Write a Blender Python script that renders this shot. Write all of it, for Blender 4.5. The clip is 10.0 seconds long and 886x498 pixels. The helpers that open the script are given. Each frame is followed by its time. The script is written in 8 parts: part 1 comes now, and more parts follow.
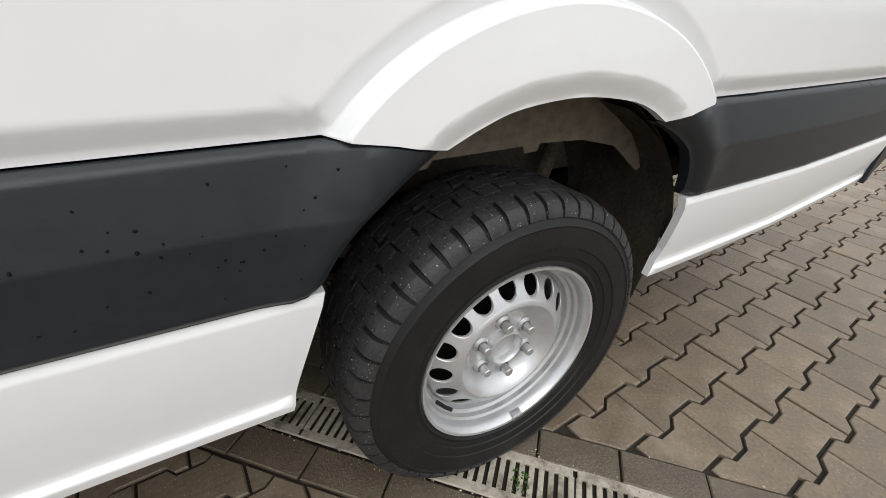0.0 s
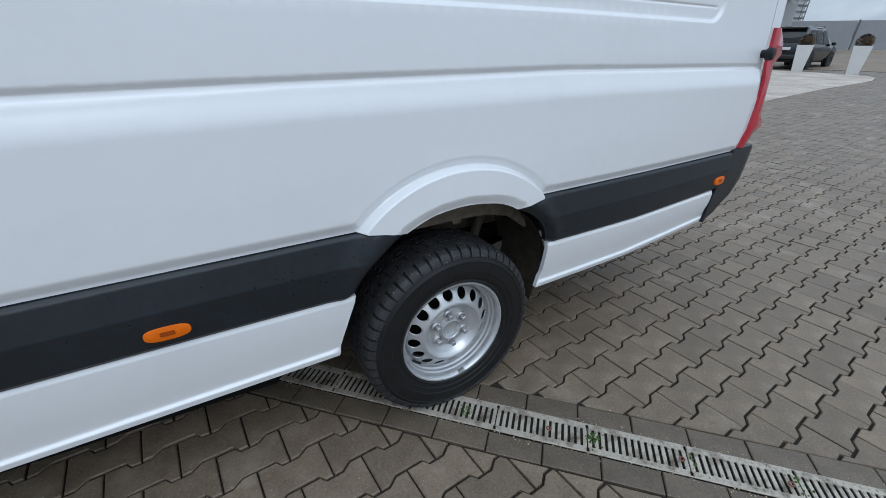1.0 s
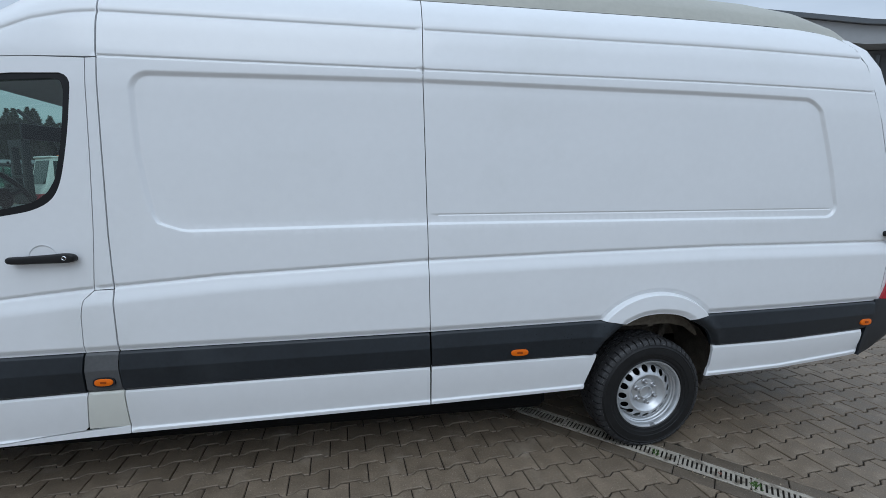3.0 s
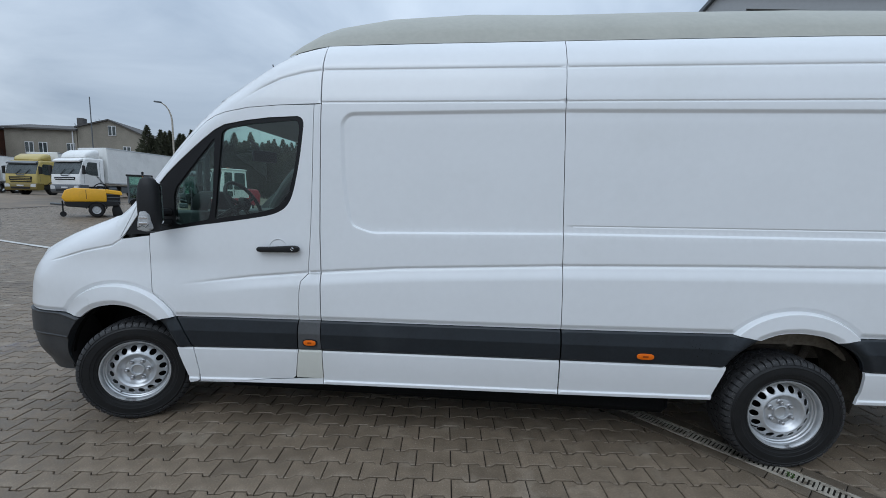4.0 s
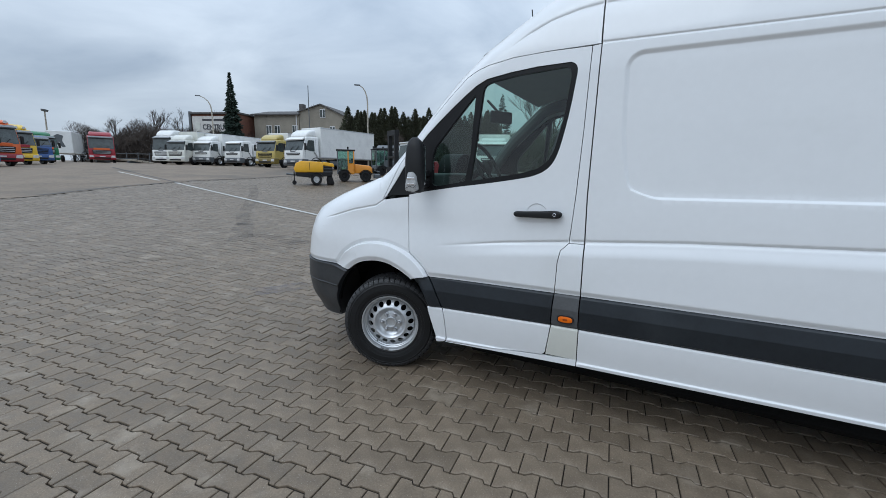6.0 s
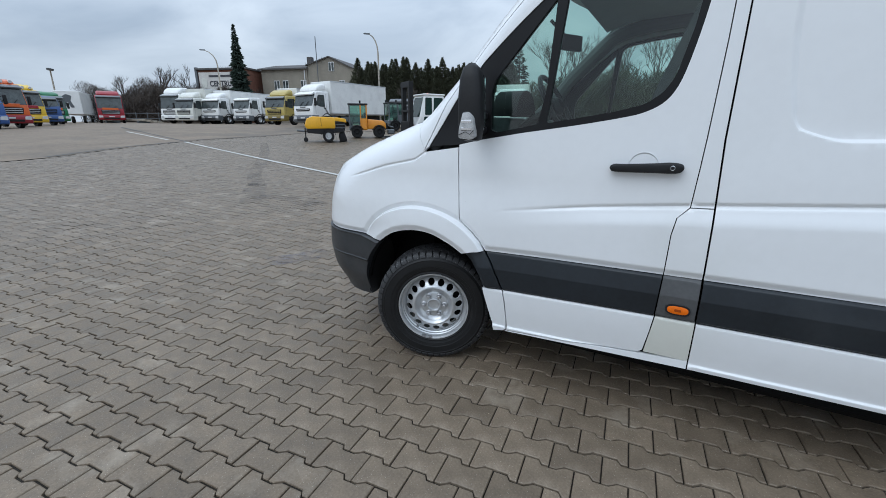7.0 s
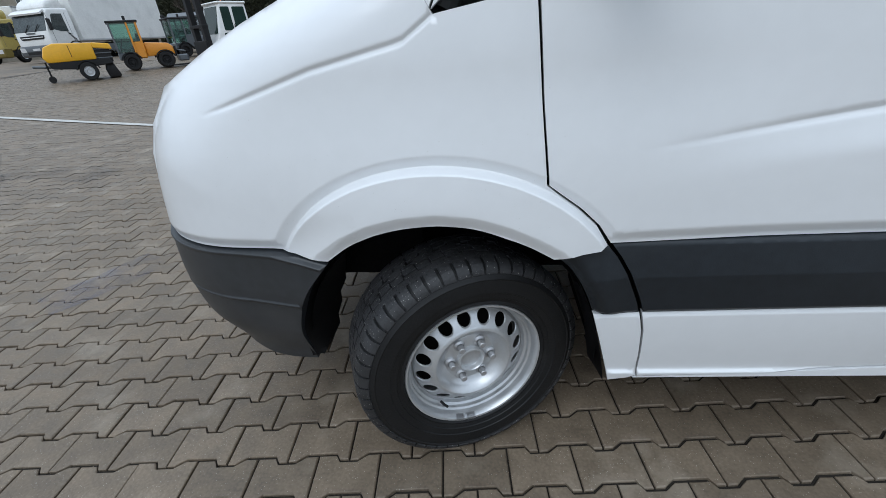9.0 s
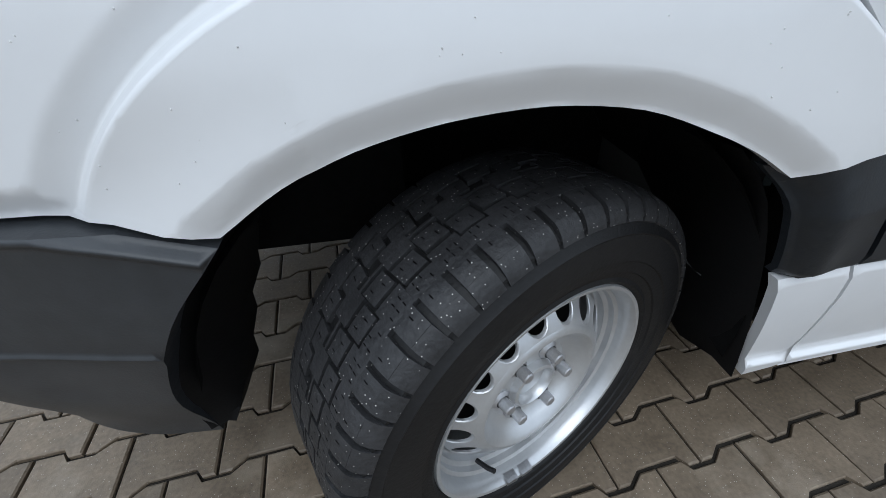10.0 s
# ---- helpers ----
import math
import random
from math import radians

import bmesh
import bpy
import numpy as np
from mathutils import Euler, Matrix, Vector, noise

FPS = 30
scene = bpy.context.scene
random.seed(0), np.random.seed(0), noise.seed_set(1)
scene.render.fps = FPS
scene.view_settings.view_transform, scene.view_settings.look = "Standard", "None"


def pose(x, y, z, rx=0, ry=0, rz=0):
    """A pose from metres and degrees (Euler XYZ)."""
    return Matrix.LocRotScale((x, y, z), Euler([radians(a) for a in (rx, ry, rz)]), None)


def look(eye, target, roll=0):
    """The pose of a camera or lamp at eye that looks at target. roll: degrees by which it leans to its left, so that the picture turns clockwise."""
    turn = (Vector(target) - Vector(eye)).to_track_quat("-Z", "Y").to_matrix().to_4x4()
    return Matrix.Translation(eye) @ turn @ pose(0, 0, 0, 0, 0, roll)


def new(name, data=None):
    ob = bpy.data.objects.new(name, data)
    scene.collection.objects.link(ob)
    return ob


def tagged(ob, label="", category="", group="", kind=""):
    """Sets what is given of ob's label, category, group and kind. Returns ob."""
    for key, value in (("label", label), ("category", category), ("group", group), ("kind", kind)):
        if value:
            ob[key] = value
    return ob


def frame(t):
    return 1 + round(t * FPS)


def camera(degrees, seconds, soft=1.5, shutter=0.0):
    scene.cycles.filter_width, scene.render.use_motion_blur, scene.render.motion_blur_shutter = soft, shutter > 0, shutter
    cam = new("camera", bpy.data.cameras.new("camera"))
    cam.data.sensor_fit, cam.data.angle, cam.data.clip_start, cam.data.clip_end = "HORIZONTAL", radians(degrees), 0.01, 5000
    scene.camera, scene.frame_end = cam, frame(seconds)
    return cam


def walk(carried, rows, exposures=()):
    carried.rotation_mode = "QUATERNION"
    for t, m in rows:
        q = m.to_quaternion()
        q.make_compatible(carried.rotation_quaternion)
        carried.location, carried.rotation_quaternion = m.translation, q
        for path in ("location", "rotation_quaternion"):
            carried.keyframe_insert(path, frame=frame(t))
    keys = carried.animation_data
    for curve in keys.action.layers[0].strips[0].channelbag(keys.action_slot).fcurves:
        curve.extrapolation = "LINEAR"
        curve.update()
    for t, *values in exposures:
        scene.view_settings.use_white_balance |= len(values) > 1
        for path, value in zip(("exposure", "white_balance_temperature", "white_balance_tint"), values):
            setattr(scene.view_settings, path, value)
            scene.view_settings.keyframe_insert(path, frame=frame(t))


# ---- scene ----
cam = camera(94.3, 10.0, soft=0.6)
PATH = [
    (0, (-0.458, -0.499, 0.962), (0.391, 1.013, -0.035), 2.7),
    (0.3, (-0.496, -0.683, 1.122), (0.362, 0.843, 0.155), 1.2),
    (0.5, (-0.519, -0.837, 1.181), (0.352, 0.688, 0.226), 0.9),
    (1, (-0.669, -1.095, 1.323), (0.211, 0.467, 0.437), 1.0),
    (1.5, (-0.951, -1.332, 1.385), (-0.131, 0.338, 0.65), 0.5),
    (2, (-1.21, -1.615, 1.447), (-0.519, 0.185, 0.915), -0.1),
    (2.5, (-1.456, -1.926, 1.541), (-0.944, -0.027, 1.177), -0.3),
    (4, (-1.876, -2.61, 1.598), (-2.071, -0.632, 1.372), 1.1),
    (4.5, (-2.043, -2.685, 1.595), (-2.471, -0.745, 1.36), 1.4),
    (5, (-2.236, -2.73, 1.588), (-2.878, -0.853, 1.332), 1.2),
    (5.5, (-2.395, -2.652, 1.552), (-3.215, -0.852, 1.256), 1.0),
    (7, (-3.1, -2.055, 1.441), (-4.043, -0.386, 0.87), 0.1),
    (7.5, (-3.437, -1.805, 1.395), (-4.267, -0.105, 0.744), -1.4),
    (8, (-3.754, -1.572, 1.352), (-4.418, 0.169, 0.624), -2.9),
    (8.5, (-4.056, -1.334, 1.341), (-4.524, 0.429, 0.521), -4.3),
    (9, (-4.251, -0.975, 1.267), (-4.499, 0.779, 0.339), -4.7),
    (9.5, (-4.403, -0.684, 1.159), (-4.412, 1.001, 0.083), -4.4),
    (10, (-4.538, -0.405, 0.958), (-4.295, 1.203, -0.206), -1.9),
]
# the clip's own exposure and white balance settle during the first half second
LIGHTING = [(0, 0.64, 6950, 10), (0.2, 0.54, 6750, 10), (0.5, 0.20, 5820, 7), (0.8, 0.09, 5720, 6), (1.5, 0.0, 5700, 6), (2.5, -0.07, 5680, 6), (4.0, -0.14, 5730, 6), (5.0, -0.18, 5770, 6), (5.5, -0.08, 5790, 6), (7.0, 0.15, 5780, 6), (8.0, 0.17, 5850, 6), (9.0, 0.12, 5880, 6), (9.5, 0.06, 5780, 6), (10.0, 0.28, 5950, 7)]
walk(cam, [(t, look(eye, target, roll)) for t, eye, target, roll in PATH], LIGHTING)

# ---- world and light: an overcast winter day ----
SUN_ELEV, SUN_TURN = 38.0, 200.0
world = bpy.data.worlds.new("overcast_sky")
scene.world = world
world.use_nodes = True
wn, wl = world.node_tree.nodes, world.node_tree.links
wn.clear()
w_out = wn.new("ShaderNodeOutputWorld")
w_bg = wn.new("ShaderNodeBackground")
w_sky = wn.new("ShaderNodeTexSky")
w_sky.sky_type, w_sky.sun_disc = "NISHITA", False
w_sky.sun_elevation, w_sky.sun_rotation = radians(SUN_ELEV), radians(SUN_TURN)
w_sky.air_density, w_sky.dust_density = 1.0, 2.0
w_co = wn.new("ShaderNodeTexCoord")
w_sep = wn.new("ShaderNodeSeparateXYZ")
wl.new(w_co.outputs["Generated"], w_sep.inputs[0])
# cloud layer: the direction projected on a flat ceiling of cloud
w_z = wn.new("ShaderNodeMath"); w_z.operation = "MAXIMUM"; w_z.inputs[1].default_value = 0.0
wl.new(w_sep.outputs["Z"], w_z.inputs[0])
w_za = wn.new("ShaderNodeMath"); w_za.operation = "ADD"; w_za.inputs[1].default_value = 0.26
wl.new(w_z.outputs[0], w_za.inputs[0])
w_dx = wn.new("ShaderNodeMath"); w_dx.operation = "DIVIDE"
w_dy = wn.new("ShaderNodeMath"); w_dy.operation = "DIVIDE"
for div, axis in ((w_dx, "X"), (w_dy, "Y")):
    wl.new(w_sep.outputs[axis], div.inputs[0]); wl.new(w_za.outputs[0], div.inputs[1])
w_vec = wn.new("ShaderNodeCombineXYZ")
wl.new(w_dx.outputs[0], w_vec.inputs[0]); wl.new(w_dy.outputs[0], w_vec.inputs[1])
w_no = wn.new("ShaderNodeTexNoise")
w_no.inputs["Scale"].default_value, w_no.inputs["Detail"].default_value = 1.25, 6.0
w_no.inputs["Roughness"].default_value = 0.52
w_no.inputs["Distortion"].default_value = 0.5
wl.new(w_vec.outputs[0], w_no.inputs["Vector"])
w_ra = wn.new("ShaderNodeValToRGB")
w_ra.color_ramp.elements[0].position, w_ra.color_ramp.elements[1].position = 0.33, 0.68
w_ra.color_ramp.elements[0].color = (3.65, 4.05, 4.62, 1)
w_ra.color_ramp.elements[1].color = (6.1, 6.38, 6.75, 1)
wl.new(w_no.outputs["Fac"], w_ra.inputs[0])
w_mix = wn.new("ShaderNodeMix"); w_mix.data_type = "RGBA"
w_mix.inputs["Factor"].default_value = 0.92
# an overcast sky is brightest overhead
w_up = wn.new("ShaderNodeMapRange"); w_up.inputs["From Min"].default_value, w_up.inputs["From Max"].default_value = 0.12, 0.85
w_up.inputs["To Min"].default_value, w_up.inputs["To Max"].default_value = 1.0, 2.3
wl.new(w_sep.outputs["Z"], w_up.inputs["Value"])
w_sc = wn.new("ShaderNodeVectorMath"); w_sc.operation = "SCALE"
wl.new(w_ra.outputs[0], w_sc.inputs[0]); wl.new(w_up.outputs[0], w_sc.inputs["Scale"])
wl.new(w_sky.outputs[0], w_mix.inputs["A"]); wl.new(w_sc.outputs[0], w_mix.inputs["B"])
w_bg.inputs["Strength"].default_value = 0.105
wl.new(w_mix.outputs["Result"], w_bg.inputs["Color"])
wl.new(w_bg.outputs[0], w_out.inputs["Surface"])

sun_data = bpy.data.lights.new("sun", "SUN")
sun_data.energy, sun_data.angle, sun_data.color = 0.6, radians(40), (1.0, 0.97, 0.93)
sun = new("sun", sun_data)
sun.matrix_world = look((0, 0, 60), (60 * math.sin(radians(SUN_TURN)) * -0.8, 60 * math.cos(radians(SUN_TURN)) * -0.8, 0))


# ---- materials ----
def material(name, colour, rough=0.5, metal=0.0, vary=0.0, scale=8.0, bump=0.0, bump_scale=60.0, coat=0.0, coat_rough=0.1,
             dark=None, spec=0.5, per_piece=0.0, stain=None, stain_scale=1.2, stain_at=(0.55, 0.75), rough_vary=0.0, speck=None, speck_scale=220.0, speck_size=0.16, speck_over=0.55):
    """A procedural surface: base colour, a tone that varies at two scales, stains, fine relief and gloss."""
    m = bpy.data.materials.new(name)
    m.use_nodes = True
    nt = m.node_tree
    n, l = nt.nodes, nt.links
    p = n["Principled BSDF"]
    p.inputs["Roughness"].default_value, p.inputs["Metallic"].default_value = rough, metal
    p.inputs["Coat Weight"].default_value, p.inputs["Coat Roughness"].default_value = coat, coat_rough
    p.inputs["Specular IOR Level"].default_value = spec
    co = n.new("ShaderNodeTexCoord")
    rgb = n.new("ShaderNodeRGB")
    rgb.outputs[0].default_value = (*colour, 1)
    last = rgb.outputs[0]
    if vary > 0:
        a = n.new("ShaderNodeTexNoise"); a.inputs["Scale"].default_value = scale; a.inputs["Detail"].default_value = 6
        b = n.new("ShaderNodeTexNoise"); b.inputs["Scale"].default_value = scale * 9; b.inputs["Detail"].default_value = 3
        l.new(co.outputs["Object"], a.inputs["Vector"]); l.new(co.outputs["Object"], b.inputs["Vector"])
        s = n.new("ShaderNodeMath"); s.operation = "ADD"
        l.new(a.outputs["Fac"], s.inputs[0]); l.new(b.outputs["Fac"], s.inputs[1])
        r = n.new("ShaderNodeMapRange")
        r.inputs["From Min"].default_value, r.inputs["From Max"].default_value = 0.7, 1.3
        r.inputs["To Min"].default_value, r.inputs["To Max"].default_value = 1 - vary, 1 + vary
        l.new(s.outputs[0], r.inputs["Value"])
        k = n.new("ShaderNodeVectorMath"); k.operation = "SCALE"
        l.new(last, k.inputs[0]); l.new(r.outputs[0], k.inputs["Scale"])
        last = k.outputs[0]
        if rough_vary:
            q = n.new("ShaderNodeMapRange")
            q.inputs["From Min"].default_value, q.inputs["From Max"].default_value = 0.3, 0.7
            q.inputs["To Min"].default_value, q.inputs["To Max"].default_value = rough - rough_vary, rough + rough_vary
            l.new(a.outputs["Fac"], q.inputs["Value"]); l.new(q.outputs[0], p.inputs["Roughness"])
    if stain:
        a = n.new("ShaderNodeTexNoise"); a.inputs["Scale"].default_value = stain_scale; a.inputs["Detail"].default_value = 8
        a.inputs["Roughness"].default_value = 0.65
        l.new(co.outputs["Object"], a.inputs["Vector"])
        r = n.new("ShaderNodeMapRange")
        r.inputs["From Min"].default_value, r.inputs["From Max"].default_value = stain_at
        l.new(a.outputs["Fac"], r.inputs["Value"])
        x = n.new("ShaderNodeMix"); x.data_type = "RGBA"
        l.new(r.outputs[0], x.inputs["Factor"]); l.new(last, x.inputs["A"])
        x.inputs["B"].default_value = (*stain, 1)
        last = x.outputs["Result"]
    if speck:
        a = n.new("ShaderNodeTexVoronoi"); a.inputs["Scale"].default_value = speck_scale
        g = n.new("ShaderNodeNewGeometry")
        l.new(g.outputs["Position"], a.inputs["Vector"])
        r = n.new("ShaderNodeMapRange")
        r.inputs["From Min"].default_value, r.inputs["From Max"].default_value = speck_size, speck_size * 0.6
        l.new(a.outputs["Distance"], r.inputs["Value"])
        c = n.new("ShaderNodeSeparateColor"); l.new(a.outputs["Color"], c.inputs[0])
        k = n.new("ShaderNodeMath"); k.operation = "GREATER_THAN"; k.inputs[1].default_value = speck_over
        l.new(c.outputs[0], k.inputs[0])
        k2 = n.new("ShaderNodeMath"); k2.operation = "MULTIPLY"; l.new(k.outputs[0], k2.inputs[0]); l.new(r.outputs[0], k2.inputs[1])
        x = n.new("ShaderNodeMix"); x.data_type = "RGBA"
        l.new(k2.outputs[0], x.inputs["Factor"]); l.new(last, x.inputs["A"])
        x.inputs["B"].default_value = (*speck, 1)
        last = x.outputs["Result"]
    if per_piece:
        o = n.new("ShaderNodeObjectInfo"); g = n.new("ShaderNodeNewGeometry")
        s = n.new("ShaderNodeMath"); s.operation = "ADD"
        l.new(o.outputs["Random"], s.inputs[0]); l.new(g.outputs["Random Per Island"], s.inputs[1])
        f = n.new("ShaderNodeMath"); f.operation = "FRACT"; l.new(s.outputs[0], f.inputs[0])
        r = n.new("ShaderNodeMapRange")
        r.inputs["To Min"].default_value, r.inputs["To Max"].default_value = 1 - per_piece, 1 + per_piece
        l.new(f.outputs[0], r.inputs["Value"])
        k = n.new("ShaderNodeVectorMath"); k.operation = "SCALE"
        l.new(last, k.inputs[0]); l.new(r.outputs[0], k.inputs["Scale"])
        last = k.outputs[0]
    l.new(last, p.inputs["Base Color"])
    if bump:
        a = n.new("ShaderNodeTexNoise"); a.inputs["Scale"].default_value = bump_scale; a.inputs["Detail"].default_value = 8
        l.new(co.outputs["Object"], a.inputs["Vector"])
        b = n.new("ShaderNodeBump"); b.inputs["Strength"].default_value = bump; b.inputs["Distance"].default_value = 0.01
        l.new(a.outputs["Fac"], b.inputs["Height"]); l.new(b.outputs[0], p.inputs["Normal"])
    return m


def glass_material(name, colour, rough=0.0, clear=0.6):
    """Tinted glass: partly see-through, with a real mirror coat."""
    m = bpy.data.materials.new(name)
    m.use_nodes = True
    n, l = m.node_tree.nodes, m.node_tree.links
    n.clear()
    o = n.new("ShaderNodeOutputMaterial")
    t = n.new("ShaderNodeBsdfTransparent"); t.inputs["Color"].default_value = (*colour, 1)
    g = n.new("ShaderNodeBsdfGlossy"); g.inputs["Roughness"].default_value = rough
    lw = n.new("ShaderNodeLayerWeight"); lw.inputs["Blend"].default_value = 0.5
    pw = n.new("ShaderNodeMath"); pw.operation = "POWER"; pw.inputs[1].default_value = 4.0
    l.new(lw.outputs["Facing"], pw.inputs[0])
    f = n.new("ShaderNodeMath"); f.operation = "MULTIPLY_ADD"; f.inputs[1].default_value, f.inputs[2].default_value = 0.9, 0.06
    l.new(pw.outputs[0], f.inputs[0])
    x = n.new("ShaderNodeMixShader")
    l.new(f.outputs[0], x.inputs[0]); l.new(t.outputs[0], x.inputs[1]); l.new(g.outputs[0], x.inputs[2])
    l.new(x.outputs[0], o.inputs["Surface"])
    return m


WHITE = material("white_car_paint", (0.78, 0.79, 0.80), 0.34, vary=0.015, scale=2.5, coat=0.55, coat_rough=0.07, stain=(0.70, 0.71, 0.70), stain_scale=0.9, stain_at=(0.55, 0.85))
CREAM = material("aged_white_paint", (0.66, 0.66, 0.60), 0.4, vary=0.02, scale=3, coat=0.3)
ROOF = material("beige_fibreglass", (0.385, 0.38, 0.33), 0.55, vary=0.06, scale=3, bump=0.05)
CLAD = material("dark_grey_plastic", (0.0150, 0.0190, 0.0240), 0.44, spec=0.42, vary=0.18, scale=5, bump=0.06, bump_scale=300, stain=(0.034, 0.039, 0.044), stain_scale=2.2, stain_at=(0.58, 0.92))
BUMPER = material("scuffed_bumper_plastic", (0.031, 0.034, 0.038), 0.42, spec=0.5, vary=0.2, scale=4, bump=0.06, bump_scale=300, stain=(0.055, 0.056, 0.058), stain_scale=3.2, stain_at=(0.55, 0.90))
CLAD_PALE = material("faded_grey_plastic", (0.085, 0.087, 0.09), 0.55, vary=0.12, scale=7, bump=0.06, bump_scale=300)
BLACK = material("black_plastic", (0.014, 0.014, 0.015), 0.5, spec=0.3, vary=0.15, scale=9, bump=0.05, bump_scale=200)
GLOSS_BLACK = material("black_window_border", (0.008, 0.008, 0.009), 0.35, vary=0.05, spec=0.25)
DARK = material("dark_underbody", (0.008, 0.008, 0.008), 0.9, spec=0.1, vary=0.3, scale=6)
DROP = material("dried_drop", (0.62, 0.62, 0.61), 0.35, vary=0.2, scale=40)
LINER = material("dirty_wheel_housing", (0.14, 0.118, 0.088), 0.85, vary=0.3, scale=6, bump=0.2, bump_scale=40, stain=(0.10, 0.085, 0.065), stain_scale=6, stain_at=(0.55, 0.8))
GRIME = material("brown_road_grime", (0.095, 0.080, 0.061), 0.9, vary=0.4, scale=14, bump=0.4, bump_scale=60, stain=(0.14, 0.115, 0.085), stain_scale=11, stain_at=(0.62, 0.8))
TREAD = material("tread_rubber_with_grit", (0.027, 0.027, 0.0285), 0.55, spec=0.44, speck_over=0.72, speck=(0.62, 0.60, 0.56), speck_scale=200, speck_size=0.18, vary=0.35, scale=16, bump=0.2, bump_scale=170, stain=(0.03, 0.029, 0.027), stain_scale=9, stain_at=(0.6, 0.95))
RUBBER = material("tyre_rubber", (0.0105, 0.0105, 0.011), 0.52, spec=0.30, vary=0.22, scale=14, bump=0.12, bump_scale=160, stain=(0.03, 0.029, 0.027), stain_scale=7, stain_at=(0.6, 0.95))
STEEL = material("silver_painted_steel", (0.58, 0.59, 0.60), 0.31, metal=0.6, vary=0.05, scale=9, bump=0.03, bump_scale=220)
BOLT = material("wheel_bolt_steel", (0.50, 0.50, 0.51), 0.4, metal=0.7, vary=0.1, scale=30)
ORANGE = material("amber_lens", (0.74, 0.145, 0.002), 0.38, vary=0.1, scale=60, spec=0.25)
ORANGE_DARK = material("amber_lens_core", (0.30, 0.055, 0.004), 0.3, spec=0.25, vary=0.1, scale=60)
RED = material("red_lens", (0.45, 0.012, 0.03), 0.2, vary=0.08, scale=20, coat=0.8, coat_rough=0.04)
CLEAR = material("clear_lens", (0.38, 0.38, 0.38), 0.15, vary=0.25, scale=40, bump=0.3, bump_scale=90, coat=1.0)
CHROME = material("chrome", (0.75, 0.75, 0.76), 0.15, metal=1.0, vary=0.02)
GLASS = glass_material("green_tinted_glass", (0.70, 0.84, 0.78))
MIRROR = material("mirror_glass", (0.8, 0.82, 0.82), 0.03, metal=1.0)
SEAT = material("grey_seat_fabric", (0.11, 0.115, 0.12), 0.9, vary=0.2, scale=30, bump=0.2, bump_scale=400)
DASH = material("dashboard_plastic", (0.07, 0.073, 0.075), 0.7, vary=0.1, scale=20)
TRIM = material("grey_cab_trim", (0.10, 0.105, 0.105), 0.8, vary=0.08, scale=12)
LINING = material("cab_lining", (0.42, 0.42, 0.40), 0.9, vary=0.06, scale=6)


from mathutils.geometry import delaunay_2d_cdt


# ---- building blocks ----
def link(name, mesh, parent=None, label=""):
    ob = new(name, mesh)
    if parent is not None:
        ob.parent = parent
    if label:
        ob["label"] = label
    return ob


def part(name, bm, mat, parent=None, label="", smooth=30.0):
    """Links a bmesh as one mesh object under a thing or a part."""
    me = bpy.data.meshes.new(name)
    bmesh.ops.recalc_face_normals(bm, faces=bm.faces)
    if smooth:
        lim = radians(smooth)
        for f in bm.faces:
            f.smooth = True
        for e in bm.edges:
            if len(e.link_faces) == 2 and e.calc_face_angle(0) > lim:
                e.smooth = False
    bm.to_mesh(me)
    bm.free()
    me.materials.append(mat)
    return link(name, me, parent, label)


def thing(name, label, category, m=None, group="", kind=""):
    """An empty at a thing's base, to hold its parts."""
    ob = new(name)
    ob.empty_display_size = 0.2
    if m is not None:
        ob.matrix_world = m
    return tagged(ob, label, category, group, kind)


def box(bm, lo, hi, bevel=0.0, m=None, segments=1):
    r = bmesh.ops.create_cube(bm, size=1.0)
    c = [(a + b) / 2 for a, b in zip(lo, hi)]
    s = [abs(b - a) for a, b in zip(lo, hi)]
    for v in r["verts"]:
        v.co = Vector((v.co.x * s[0] + c[0], v.co.y * s[1] + c[1], v.co.z * s[2] + c[2]))
    vs = r["verts"]
    if bevel:
        es = list({e for v in vs for e in v.link_edges})
        b = bmesh.ops.bevel(bm, geom=es, offset=bevel, segments=segments, affect="EDGES", profile=0.5)
        vs = b["verts"]
    if m is not None:
        bmesh.ops.transform(bm, matrix=m, verts=list(set(vs)))
    return vs


def prism(bm, outline, axis, lo, hi, bevel=0.0, segments=1):
    """A straight solid over an outline of (a, b) pairs: axis 0 runs along x (y, z), 1 along y (x, z), 2 along z (x, y)."""
    put = {0: lambda a, b, d: (d, a, b), 1: lambda a, b, d: (a, d, b), 2: lambda a, b, d: (a, b, d)}[axis]
    va = [bm.verts.new(put(a, b, lo)) for a, b in outline]
    vb = [bm.verts.new(put(a, b, hi)) for a, b in outline]
    n = len(outline)
    fs = [bm.faces.new(va), bm.faces.new(vb[::-1])]
    for i in range(n):
        fs.append(bm.faces.new((va[i], vb[i], vb[(i + 1) % n], va[(i + 1) % n])))
    bmesh.ops.recalc_face_normals(bm, faces=fs)
    if bevel:
        es = [e for e in {e for f in fs for e in f.edges} if e.calc_face_angle(0) > 0.5]
        bmesh.ops.bevel(bm, geom=es, offset=bevel, segments=segments, affect="EDGES", profile=0.5)


